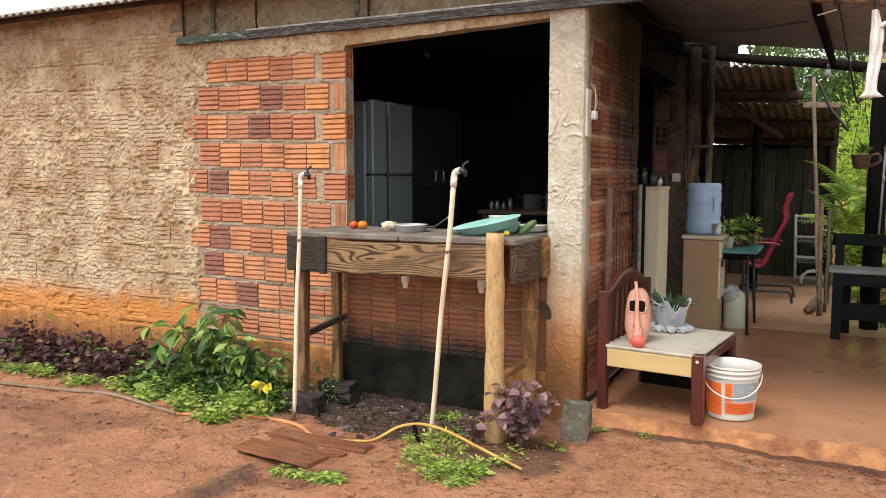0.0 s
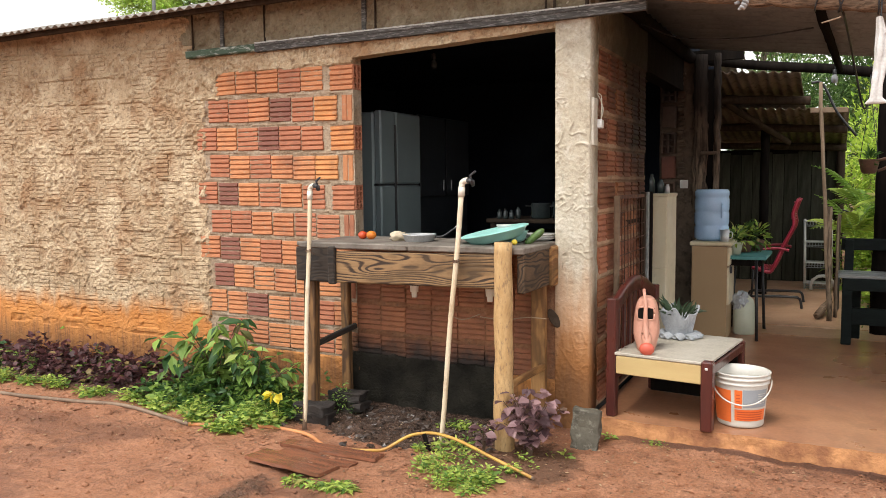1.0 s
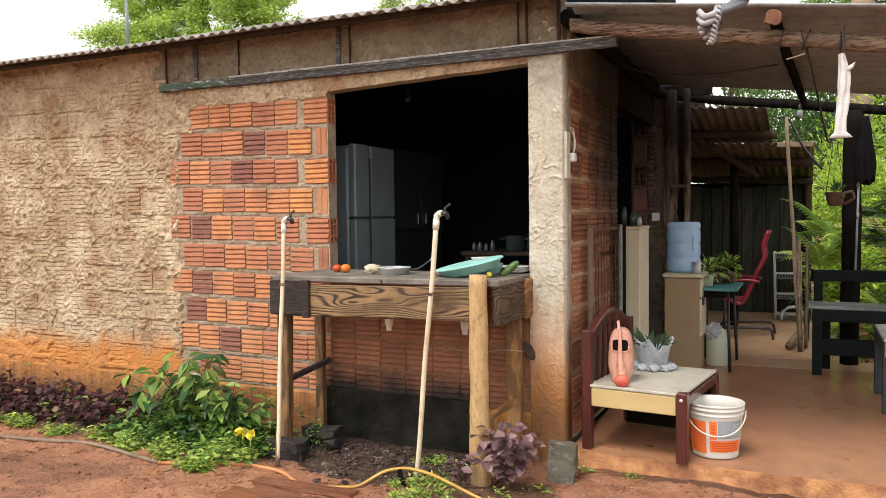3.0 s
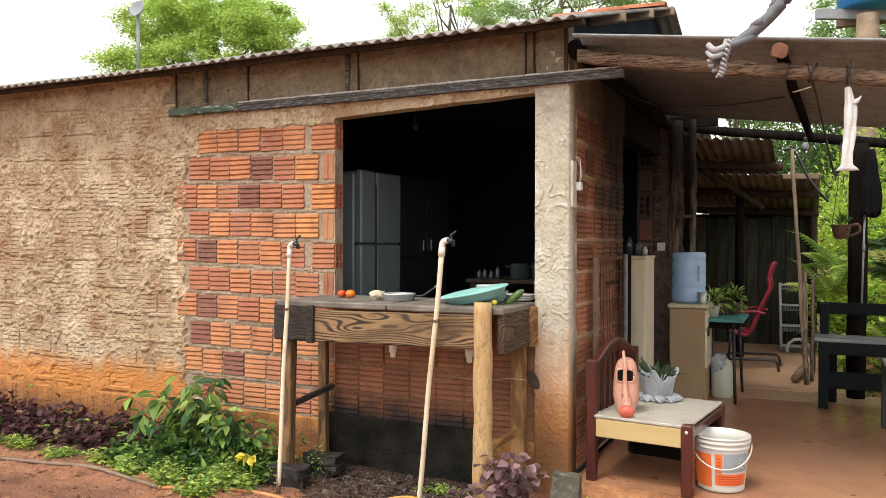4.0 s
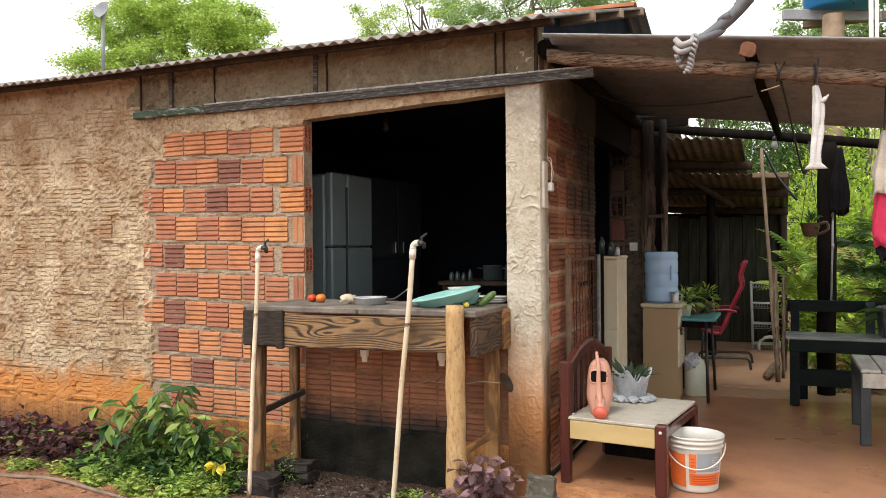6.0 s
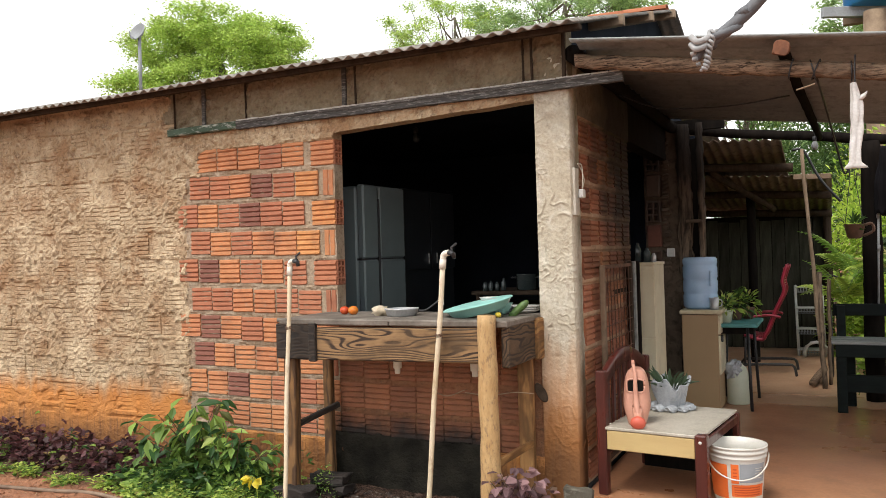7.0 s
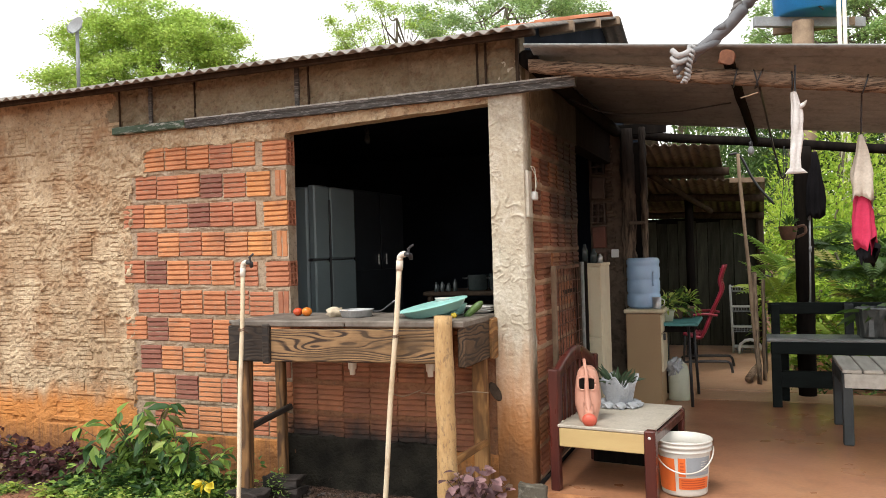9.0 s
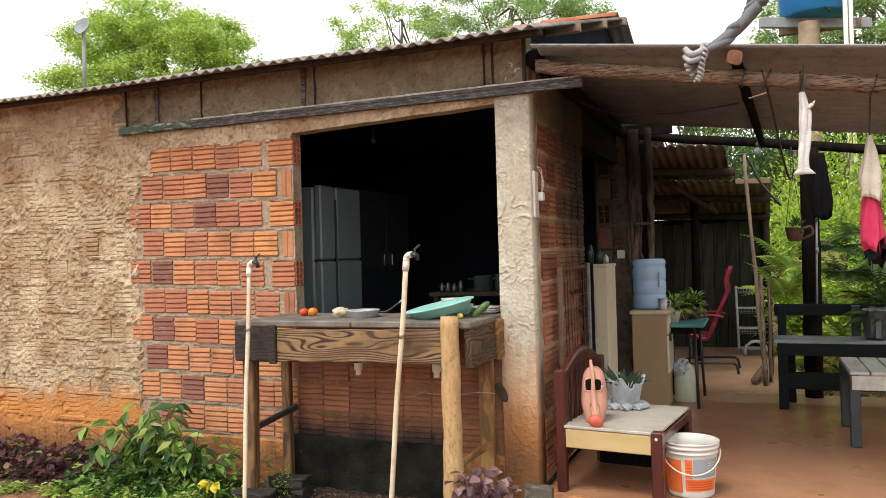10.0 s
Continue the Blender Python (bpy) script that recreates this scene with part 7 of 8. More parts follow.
    tube(bm, curve_pts([(-0.013, -0.006, 0.028), (-0.002, -0.017, 0.016), (0.012, -0.012, 0.022), (0.012, 0.004, 0.034)], 6), 0.005, 8)
    part("knot", bm, "cord", rp, "knotted pale cord end", True)


build_hanging()

# ---- yard ----


def worn_plank(l, w, h, seed):
    """A sodden plank with frayed, uneven edges."""
    bm = bmesh.new()
    box(bm, (0, 0, 0), (l, w, h), 0)
    bmesh.ops.subdivide_edges(bm, edges=[e for e in bm.edges if abs(e.verts[0].co.x - e.verts[1].co.x) > l * 0.5], cuts=24)
    bmesh.ops.subdivide_edges(bm, edges=[e for e in bm.edges if abs(e.verts[0].co.y - e.verts[1].co.y) > w * 0.5], cuts=4)
    for v in bm.verts:
        v.co.y += 0.007 * fb(v.co.x, seed, v.co.z, 14) * (abs(v.co.y) / w * 2)
        v.co.z += 0.006 * fb(v.co.x, v.co.y, seed, 7)
        v.co.x += 0.008 * fb(seed, v.co.y, v.co.z, 20)
    return bm


def build_yard():
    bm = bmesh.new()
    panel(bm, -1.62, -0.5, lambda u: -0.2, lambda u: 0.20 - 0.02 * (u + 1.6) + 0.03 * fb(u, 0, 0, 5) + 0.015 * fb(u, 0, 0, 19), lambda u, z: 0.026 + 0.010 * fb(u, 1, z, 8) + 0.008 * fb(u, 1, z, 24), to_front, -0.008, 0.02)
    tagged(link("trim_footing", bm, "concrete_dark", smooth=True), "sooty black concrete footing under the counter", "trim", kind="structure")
    for i, (x, y, rz, l, w) in enumerate(((-1.20, -1.235, -3, 0.49, 0.165), (-1.15, -1.085, -1, 0.47, 0.085), (-1.14, -0.965, 3, 0.60, 0.10))):
        ob = link("plank", worn_plank(l, w, 0.017, i), "plank")
        ob.matrix_world = pose(x, y, ground_z(x, y) + (0.034, 0.008, 0.016)[i], (-4, 1, -1)[i], 1.0, rz)
        tagged(ob, "wet red-brown plank lying over the drain", "plank", "planks over the drain")
    for x, y, z, rz in ((-1.49, -0.24, -0.11, -4), (-1.50, -0.25, -0.045, 4), (-1.57, -0.52, -0.125, 8), (-1.58, -0.51, -0.07, -6)):
        bm = bmesh.new()
        box(bm, (0, 0, 0), (0.23, 0.12, 0.066), 0.006)
        bmesh.ops.subdivide_edges(bm, edges=bm.edges, cuts=3, use_grid_fill=True)
        for v in bm.verts:
            v.co += Vector((fb(v.co.x, v.co.y, v.co.z + x * 9, 18), fb(v.co.x, v.co.z + 4, x * 9 + v.co.y, 18), fb(3 + v.co.z, v.co.y, x * 9 + v.co.x, 18))) * 0.022
        ob = link("burnt_brick", bm, "char")
        ob.matrix_world = pose(x, y, z + 0.01, 3, -2, rz)
        tagged(ob, "blackened brick by the counter leg", "brick", "bricks by the counter leg")
    bm = bmesh.new()
    box(bm, (0, 0, 0.11), (0.155, 0.085, 0.235), 0.012, Matrix.Rotation(radians(-8), 3, "X"), 2)
    bmesh.ops.subdivide_edges(bm, edges=bm.edges, cuts=4, use_grid_fill=True)
    for v in bm.verts:
        v.co += Vector((fb(v.co.x, v.co.y, v.co.z, 15), fb(v.co.x, v.co.y + 5, v.co.z, 15), fb(v.co.x + 9, v.co.y, v.co.z, 15))) * 0.014
    st = link("stone_block", bm, "stone", smooth=False)
    st.matrix_world = pose(0.075, -0.29, -0.15, 0, 3, 8)
    tagged(st, "weathered grey stone block standing by the pillar", "stone")
    h = root("garden_hose", pose(0, 0, 0), "garden hose, yellow at its end and muddy further on", "hose")
    g = lambda x, y, up=0.0: (x, y, ground_z(x, y) + 0.012 + up)
    part("yellow_length", tube(bmesh.new(), curve_pts([g(-0.01, -0.89), (-0.24, -0.85, -0.06), (-0.46, -0.76, -0.035), (-0.60, -0.72, -0.03), (-0.70, -0.70, -0.042), (-0.80, -0.72, -0.07), g(-0.90, -0.80, 0.004), g(-0.98, -0.85, -0.006), g(-1.1, -0.885, -0.01), g(-1.26, -0.875, -0.004)], 8), 0.0085, 10), "hose_yellow", h, "clean yellow length", True)
    part("orange_length", tube(bmesh.new(), curve_pts([g(-1.26, -0.875, -0.004), g(-1.45, -0.785), g(-1.75, -0.78), g(-2.0, -0.88), g(-2.2, -0.94)], 8), 0.0115, 10), "hose_orange", h, "orange-brown length", True)
    part("muddy_length", tube(bmesh.new(), curve_pts([g(-2.2, -0.94), g(-2.45, -0.90), g(-2.9, -0.82), g(-3.3, -0.88), g(-3.8, -0.96), g(-4.6, -1.0), g(-5.6, -0.98)], 10), 0.0125, 10), "hose_grey", h, "muddy brown length", True)
    part("nozzle", tube(bmesh.new(), [g(-0.01, -0.89), g(-0.003, -0.895)], 0.009, 10), "hose_grey", h)
    part("peg", blk((-0.685, -0.715, -0.09), (0.024, 0.016, 0.10), 0.004, Matrix.Rotation(radians(-18), 3, "Y")), "black_wood", h, "charred wooden peg over the hose")
    ob = link("ground_pipe", tube(bmesh.new(), [(0, 0, 0), (-0.06, 0.3, 0.03), (-0.02, 0.9, 0.02)], 0.014, 8), "black_plastic", smooth=True)
    ob.location = (0.075, -0.12, -0.075)
    tagged(ob, "black pipe running along the wall foot", "pipe")
    # pebbles, clods and dry leaf litter
    r = np.random.default_rng(7)
    v, f = [], []
    bmx = bmesh.new()
    bmesh.ops.create_icosphere(bmx, subdivisions=1, radius=1)
    base = np.array([q.co[:] for q in bmx.verts])
    fcs = [[q.index for q in fa.verts] for fa in bmx.faces]
    bmx.free()
    for i in range(5200):
        x, y = (r.uniform(-5, 2.4), -abs(r.normal(0.25, 0.9)) - 0.12) if i % 13 else (r.normal(-0.9, 0.4), -abs(r.normal(0.3, 0.25)) - 0.08)
        s = abs(r.normal(0, 0.0055)) ** 1.0 * (2.2 if i % 23 == 0 else 1.0) + 0.0022
        k = len(v)
        q = base * (1 + r.normal(0, 0.18, (len(base), 1))) * s * np.array([1.2, 1, 0.6]) + [x, y, ground_z(x, y) + s * 0.2]
        v += q.tolist()
        f += [tuple(k + t for t in fc) for fc in fcs]
    mv, mf = [], []
    for i in range(520):
        x, y = r.normal(-0.98, 0.28), -0.1 - abs(r.normal(0, 0.26))
        s = abs(r.normal(0, 0.009)) + 0.003
        k = len(mv)
        q = base * (1 + r.normal(0, 0.28, (len(base), 1))) * s * np.array([1.3, 1.1, 0.6]) + [x, y, ground_z(x, y) + s * 0.15]
        mv += q.tolist()
        mf += [tuple(k + t for t in fc) for fc in fcs]
    tagged(raw("mud_lumps", mv, mf, "wet_mud"), "glistening lumps of dark mud under the counter", "mud", kind="stuff")
    tagged(raw("soil_clods", v, f, "soil"), "small clods and pebbles of red soil", "soil", kind="stuff")
    n = 1500
    xs, ys = r.uniform(-5, 1.6, n), -abs(r.normal(0.2, 0.7, n)) - 0.15
    pl = np.array([[x, y, ground_z(x, y) + 0.006] for x, y in zip(xs, ys)])
    d = r.normal(0, 1, (n, 3)) * [1, 1, 0.12]
    tagged(leaves("leaf_litter", pl, d, r.uniform(0.007, 0.028, n), r.uniform(0.25, 0.7, n), "litter", rng=r), "dry leaves and chips on the soil", "litter", kind="stuff")


build_yard()

# ---- plants by the wall ----


def big_leaf(material, width=0.5):
    base, faces = LEAF
    me = bpy.data.meshes.new("leaf")
    me.from_pydata((base * [width, 1, 1]).tolist(), [], faces)
    me.materials.append(M[material])
    return me


def leafy_bush(name, label, x, y, w, h, n, size, width, material, stems=9, seed=1, droop=0.5, depth=0.7):
    """A bush whose leaves are separate parts on arching stems."""
    rng = random.Random(seed)
    b = root(name, pose(x, y, ground_z(x, y) - 0.01), label, "plant")
    mesh = big_leaf(material, width)
    per = n // stems
    for s in range(stems):
        an = 2 * math.pi * s / stems + rng.uniform(-0.3, 0.3)
        reach = w * rng.uniform(0.35, 1.0)
        top = Vector((math.cos(an) * reach, math.sin(an) * reach * depth, h * rng.uniform(0.6, 1.0) * (1.15 - 0.45 * reach / w)))
        pts = curve_pts([(0, 0, 0), (top.x * 0.3, top.y * 0.3, top.z * 0.55), tuple(top)], 5)
        part("stem", tube(bmesh.new(), pts, [0.006 - 0.0004 * i for i in range(len(pts))], 6), "twig", b)
        for k in range(per):
            p = pts[rng.randrange(3, len(pts))]
            a2 = rng.uniform(0, 6.283)
            d = Vector((math.cos(a2) + math.cos(an) * 0.5, math.sin(a2) + math.sin(an) * 0.4 - 0.25, rng.uniform(-droop, 0.45))).normalized()
            up = Vector((rng.uniform(-0.4, 0.4), rng.uniform(-0.6, 0.2), 1))
            xx = d.cross(up).normalized()
            rot = Matrix((xx, d, xx.cross(d))).transposed()
            o = new("leaf", mesh)
            o.parent = b
            sc = size * rng.uniform(0.6, 1.15)
            o.matrix_basis = Matrix.Translation(p + d * 0.01) @ rot.to_4x4() @ Matrix.Diagonal((sc, sc, sc, 1))
    return b


leafy_bush("broadleaf_bush", "broad-leaved green bush against the brick wall", -2.44, -0.42, 0.48, 0.66, 230, 0.145, 0.46, "leaf_bush", 19, 3, 1.6)
leafy_bush("broadleaf_bush", "lower broad-leaved green bush beside the counter leg", -2.08, -0.46, 0.34, 0.48, 180, 0.105, 0.46, "leaf_bush", 11, 23, 1.2)
leafy_bush("mauve_plant", "mauve-purple leafy plant at the counter post", -0.13, -0.60, 0.22, 0.42, 220, 0.068, 0.8, "leaf_mauve", 17, 5, 0.75)
leafy_bush("mauve_plant", "small mauve seedling at the counter post", -0.35, -0.70, 0.09, 0.19, 28, 0.06, 0.85, "leaf_mauve", 4, 15, 0.35)


def mat_of_leaves(name, label, spots, n, size, width, material, seed, shape=SMALL_LEAF, category="plant", kind="stuff", group=""):
    """A low tangle of small leaves round the given spots (x, y, radius x, radius y, height)."""
    rng = np.random.default_rng(seed)
    ar = np.array([s[2] * s[3] for s in spots])
    pick = rng.choice(len(spots), n, p=ar / ar.sum())
    P, D = [], []
    for k in pick:
        x, y, rx, ry, hh = spots[k]
        a, r = rng.uniform(0, 6.283), math.sqrt(rng.uniform(0, 1))
        px, py = x + math.cos(a) * r * rx, y + math.sin(a) * r * ry
        clump = 0.55 + 0.75 * noise.noise(Vector((px * 7, py * 7, seed)))
        top = hh * max(0.12, (1 - r * r * 0.8) * clump)
        pz = ground_z(px, py) + top * rng.uniform(0.25, 1.0)
        P.append((px, py, pz))
        D.append((rng.normal(0, 1), rng.normal(-0.3, 0.9), rng.normal(0.25, 0.45)))
    ob = leaves(name, np.array(P), np.array(D), rng.uniform(0.55, 1.2, n) * size, rng.uniform(0.8, 1.2, n) * width, material, shape=shape, rng=rng)
    return tagged(ob, label, category, group, kind=kind)


mat_of_leaves("purple_hedge", "dark purple leafy ground plants along the wall",
              [(-3.35, -0.28, 0.45, 0.26, 0.36), (-3.9, -0.28, 0.5, 0.26, 0.34), (-4.5, -0.26, 0.45, 0.24, 0.36), (-3.0, -0.3, 0.3, 0.2, 0.26), (-5.2, -0.26, 0.5, 0.24, 0.3)], 3600, 0.062, 0.75, "leaf_purple", 2, shape=LEAF)
mat_of_leaves("hedge_greens", "green leaves among the purple plants",
              [(-4.55, -0.3, 0.22, 0.14, 0.24), (-3.3, -0.3, 0.8, 0.15, 0.2), (-2.85, -0.4, 0.25, 0.15, 0.26), (-1.95, -0.3, 0.3, 0.2, 0.34), (-1.78, -0.2, 0.16, 0.1, 0.4), (-4.9, -0.3, 0.3, 0.2, 0.3), (-3.7, -0.34, 0.3, 0.15, 0.3), (-4.25, -0.2, 0.15, 0.08, 0.42)], 620, 0.075, 0.5, "leaf_bush", 3, shape=LEAF)
mat_of_leaves("dark_undergrowth", "darker leaves below the broad-leaved bush",
              [(-2.35, -0.46, 0.42, 0.24, 0.38), (-1.9, -0.42, 0.28, 0.24, 0.3), (-2.75, -0.5, 0.22, 0.18, 0.24)], 2000, 0.058, 0.5, "leaf_deep", 5, shape=LEAF)

mat_of_leaves("bush_sprouts", "fresh green sprouts round the foot of the bush",
              [(-2.45, -0.55, 0.45, 0.2, 0.34), (-2.0, -0.52, 0.25, 0.18, 0.28), (-2.85, -0.55, 0.2, 0.14, 0.25)], 620, 0.075, 0.5, "leaf_bush", 15, shape=LEAF)


def rosettes(name, label, spots, n, size, width, material, seed, per=9, lift=0.5):
    """Small weeds: tufts of leaves that spread from one foot, thick in places and thin in others."""
    rng = np.random.default_rng(seed)
    ar = np.array([q[2] * q[3] for q in spots])
    P, D, S = [], [], []
    made = 0
    while made < n:
        x, y, rx, ry, hh = spots[rng.choice(len(spots), p=ar / ar.sum())]
        a, r = rng.uniform(0, 6.283), math.sqrt(rng.uniform(0, 1))
        px, py = x + math.cos(a) * r * rx, y + math.sin(a) * r * ry
        if fb(px, py, seed, 7) < rng.uniform(-0.3, 0.3) - 0.12 * (1 - r):
            continue
        made += 1
        foot = np.array([px, py, ground_z(px, py)])
        h = hh * rng.uniform(0.3, 1.0)
        sz = size * rng.uniform(0.45, 1.4)
        for k in range(per):
            an = 2.4 * k + rng.uniform(-0.4, 0.4)
            up = k / per
            P.append(foot + [0.012 * math.cos(an), 0.012 * math.sin(an), h * (0.25 + 0.75 * up)])
            D.append([math.cos(an), math.sin(an), rng.uniform(-0.15, 0.25) + lift * up])
            S.append(sz * (1.1 - 0.5 * up))
    m = len(P)
    ob = leaves(name, np.array(P), np.array(D), np.array(S), rng.uniform(0.8, 1.2, m) * width, material, shape=LEAF, rng=rng, ups=np.tile([0, 0, 1.0], (m, 1)) + rng.normal(0, 0.5, (m, 3)))
    return tagged(ob, label, "plant", kind="stuff")


rosettes("lime_groundcover", "lime-green creeping weeds along the hose", [(-2.05, -0.74, 0.42, 0.22, 0.12), (-1.98, -0.88, 0.25, 0.12, 0.06), (-2.55, -0.75, 0.2, 0.08, 0.08), (-2.95, -0.70, 0.16, 0.07, 0.07), (-3.35, -0.68, 0.15, 0.07, 0.06), (-3.9, -0.68, 0.22, 0.10, 0.10), (-1.80, -0.62, 0.2, 0.18, 0.15), (-4.4, -0.7, 0.2, 0.1, 0.1), (-4.9, -0.72, 0.3, 0.12, 0.12)], 560, 0.042, 0.5, "leaf_weed", 4)
rosettes("weed_patch", "bright weeds round the yellow hose", [(-0.40, -1.0, 0.26, 0.17, 0.08), (-0.52, -0.72, 0.11, 0.06, 0.09), (-0.28, -1.13, 0.15, 0.1, 0.05), (-0.77, -0.72, 0.08, 0.05, 0.05), (-0.15, -0.9, 0.1, 0.08, 0.05)], 150, 0.036, 0.42, "leaf_weed", 6, 10)
rosettes("wilted_weeds", "wilted weeds thrown on the soil", [(-0.93, -1.40, 0.13, 0.06, 0.05), (-0.82, -1.39, 0.10, 0.05, 0.03), (-1.08, -1.40, 0.06, 0.05, 0.04)], 40, 0.045, 0.36, "leaf_weed", 7, 9, -0.1)
rosettes("weed_tuft", "small weeds growing at the foot of the porch edge", [(0.47, -0.16, 0.09, 0.04, 0.05), (0.2, -0.15, 0.06, 0.03, 0.03), (0.02, -0.55, 0.06, 0.06, 0.06), (-0.1, -0.72, 0.1, 0.06, 0.05), (-0.6, -0.2, 0.3, 0.08, 0.03)], 46, 0.034, 0.45, "leaf_weed", 8, 8)
mat_of_leaves("brick_weeds", "fine weeds growing on the blackened bricks", [(-1.52, -0.30, 0.12, 0.06, 0.27)], 300, 0.03, 0.35, "leaf_bush", 9)


def build_flower():
    f = root("yellow_flower", pose(-1.75, -0.66, ground_z(-1.75, -0.66)), "drooping yellow bloom among the weeds", "flower")
    part("stem", tube(bmesh.new(), curve_pts([(0, 0, 0), (0.01, 0, 0.1), (0.0, -0.02, 0.19)], 4), 0.004, 6), "leaf_weed", f)
    rng = np.random.default_rng(5)
    for k in range(7):
        a = 0.9 * k
        leaves("petal", np.array([[0.02 * math.cos(a), -0.02, 0.185]]), np.array([[math.cos(a), -0.5, math.sin(a) * 0.7 - 0.25]]), np.array([0.065]), np.array([0.8]), "petal", f, LEAF, rng=rng)


build_flower()

# ---- distance: trees, garden, tank ----


def tree(name, label, x, y, z0, height, crown, nclump, nleaf, size, material, seed, trunk=0.22, squash=0.75):
    rng = np.random.default_rng(seed)
    t = root(name, pose(x, y, z0), label, "tree", "trees behind the house")
    cz = height - crown * squash * 0.95
    bm = bmesh.new()
    pts = curve_pts([(0, 0, 0), (0.15, 0, cz * 0.4), (-0.05, 0.1, cz * 0.8), (0.05, 0, cz + crown * 0.3)], 6)
    tube(bm, pts, [trunk * (1 - 0.75 * i / len(pts)) for i in range(len(pts))], 10, 0.2, 3)
    part("trunk", bm, "bark", t, "", True)
    d = sphere_dirs(rng, nclump, 0.25)
    rad = rng.uniform(0.3, 1.0, (nclump, 1)) ** 0.4
    cl = d * rad * np.array([crown, crown, crown * squash]) * rng.uniform(0.85, 1.05, (nclump, 1)) + np.array([0, 0, cz])
    for i in range(0, nclump, max(1, nclump // 26)):
        c = Vector(cl[i])
        s = Vector(pts[rng.integers(len(pts) // 2, len(pts))])
        part("limb", tube(bmesh.new(), curve_pts([s, s.lerp(c, 0.5) + Vector((0, 0, -0.15)), c], 4), [trunk * 0.3 * (1 - 0.85 * k / 8) for k in range(9)], 6), "bark", t)
    pick = rng.integers(0, nclump, nleaf)
    off = rng.normal(0, 1, (nleaf, 3)) * np.array([1, 1, 0.55]) * crown * 0.056
    P = cl[pick] + off
    D = rng.normal(0, 1, (nleaf, 3)) * [1, 1, 0.45] + off / (crown * 0.3) + [0, 0, -0.1]
    leaves("crown", P, D, rng.uniform(0.6, 1.25, nleaf) * size, np.full(nleaf, 0.62), material, t, rng=rng)
    return t


tree("tree", "dense round yellow-green tree behind the house", -13.3, 12.0, -0.2, 8.25, 2.85, 460, 125000, 0.085, "leaf_tree", 3, squash=0.8)
tree("tree", "airy tree with open crown behind the house", -8.6, 17.0, 0.0, 9.1, 2.4, 70, 13000, 0.075, "leaf_tree", 5, 0.12, 0.6)
tree("tree", "lighter green tree behind the roof", -5.3, 17.5, 0.0, 9.6, 3.0, 130, 42000, 0.085, "leaf_tree2", 6, 0.14, 0.7)
tree("tree", "tall thin-leaved tree beyond the water tank", 3.7, 15.5, 0.0, 7.9, 2.6, 90, 30000, 0.085, "leaf_tree2", 7, 0.15, 0.8)
tree("tree", "tall leafy tree beyond the garden", 5.6, 17.0, 0.0, 8.5, 3.4, 130, 40000, 0.09, "leaf_tree2", 8, 0.2, 0.9)
tree("tree", "leafy tree beyond the shed", -0.6, 18.5, 0.0, 6.4, 2.6, 80, 20000, 0.11, "leaf_tree2", 9, 0.15, 0.9)


def frond(n=15, length=0.8, arch=0.35, width=0.2):
    """One fern frond: a bent rib with paired leaflets; length along y."""
    P, D, S = [], [], []
    rib = [Vector((0, length * k / n, arch * (k / n) - 1.1 * arch * (k / n) ** 2.2)) for k in range(n + 1)]
    for k in range(2, n + 1):
        w = width * math.sin(math.pi * min(1.0, 0.25 + 0.75 * k / n)) + 0.02
        for s in (-1, 1):
            P.append(tuple(rib[k]))
            D.append((s, 0.45, -0.18))
            S.append(w)
    return rib, np.array(P), np.array(D), np.array(S)


def fern(x, y, z, n, size, material, seed, label, droop=0.0):
    rng = random.Random(seed)
    f = root("fern", pose(x, y, z), label, "fern", "garden ferns")
    rib, P, D, S = frond()
    ob = leaves("frond", P, D, S, np.full(len(S), 0.30), material, f, ups=np.tile([0, 0.0, 1.0], (len(S), 1)))
    bm = bmesh.new()
    bm.from_mesh(ob.data)
    for a, b in zip(rib, rib[1:]):
        bm.faces.new([bm.verts.new(q) for q in (a, b, b + Vector((0, 0, -0.008)), a + Vector((0, 0, -0.008)))])
    bmesh.ops.remove_doubles(bm, verts=bm.verts, dist=0.0005)
    bm.to_mesh(ob.data)
    bm.free()
    for k in range(n):
        o = ob if k == 0 else new("frond", ob.data)
        o.parent = f
        sc = size * rng.uniform(0.7, 1.15)
        o.matrix_basis = pose(0, 0, 0, rng.uniform(15, 65) - droop, rng.uniform(-15, 15), 360 * k / n + rng.uniform(-15, 15)) @ Matrix.Diagonal((sc, sc, sc, 1))
    return f


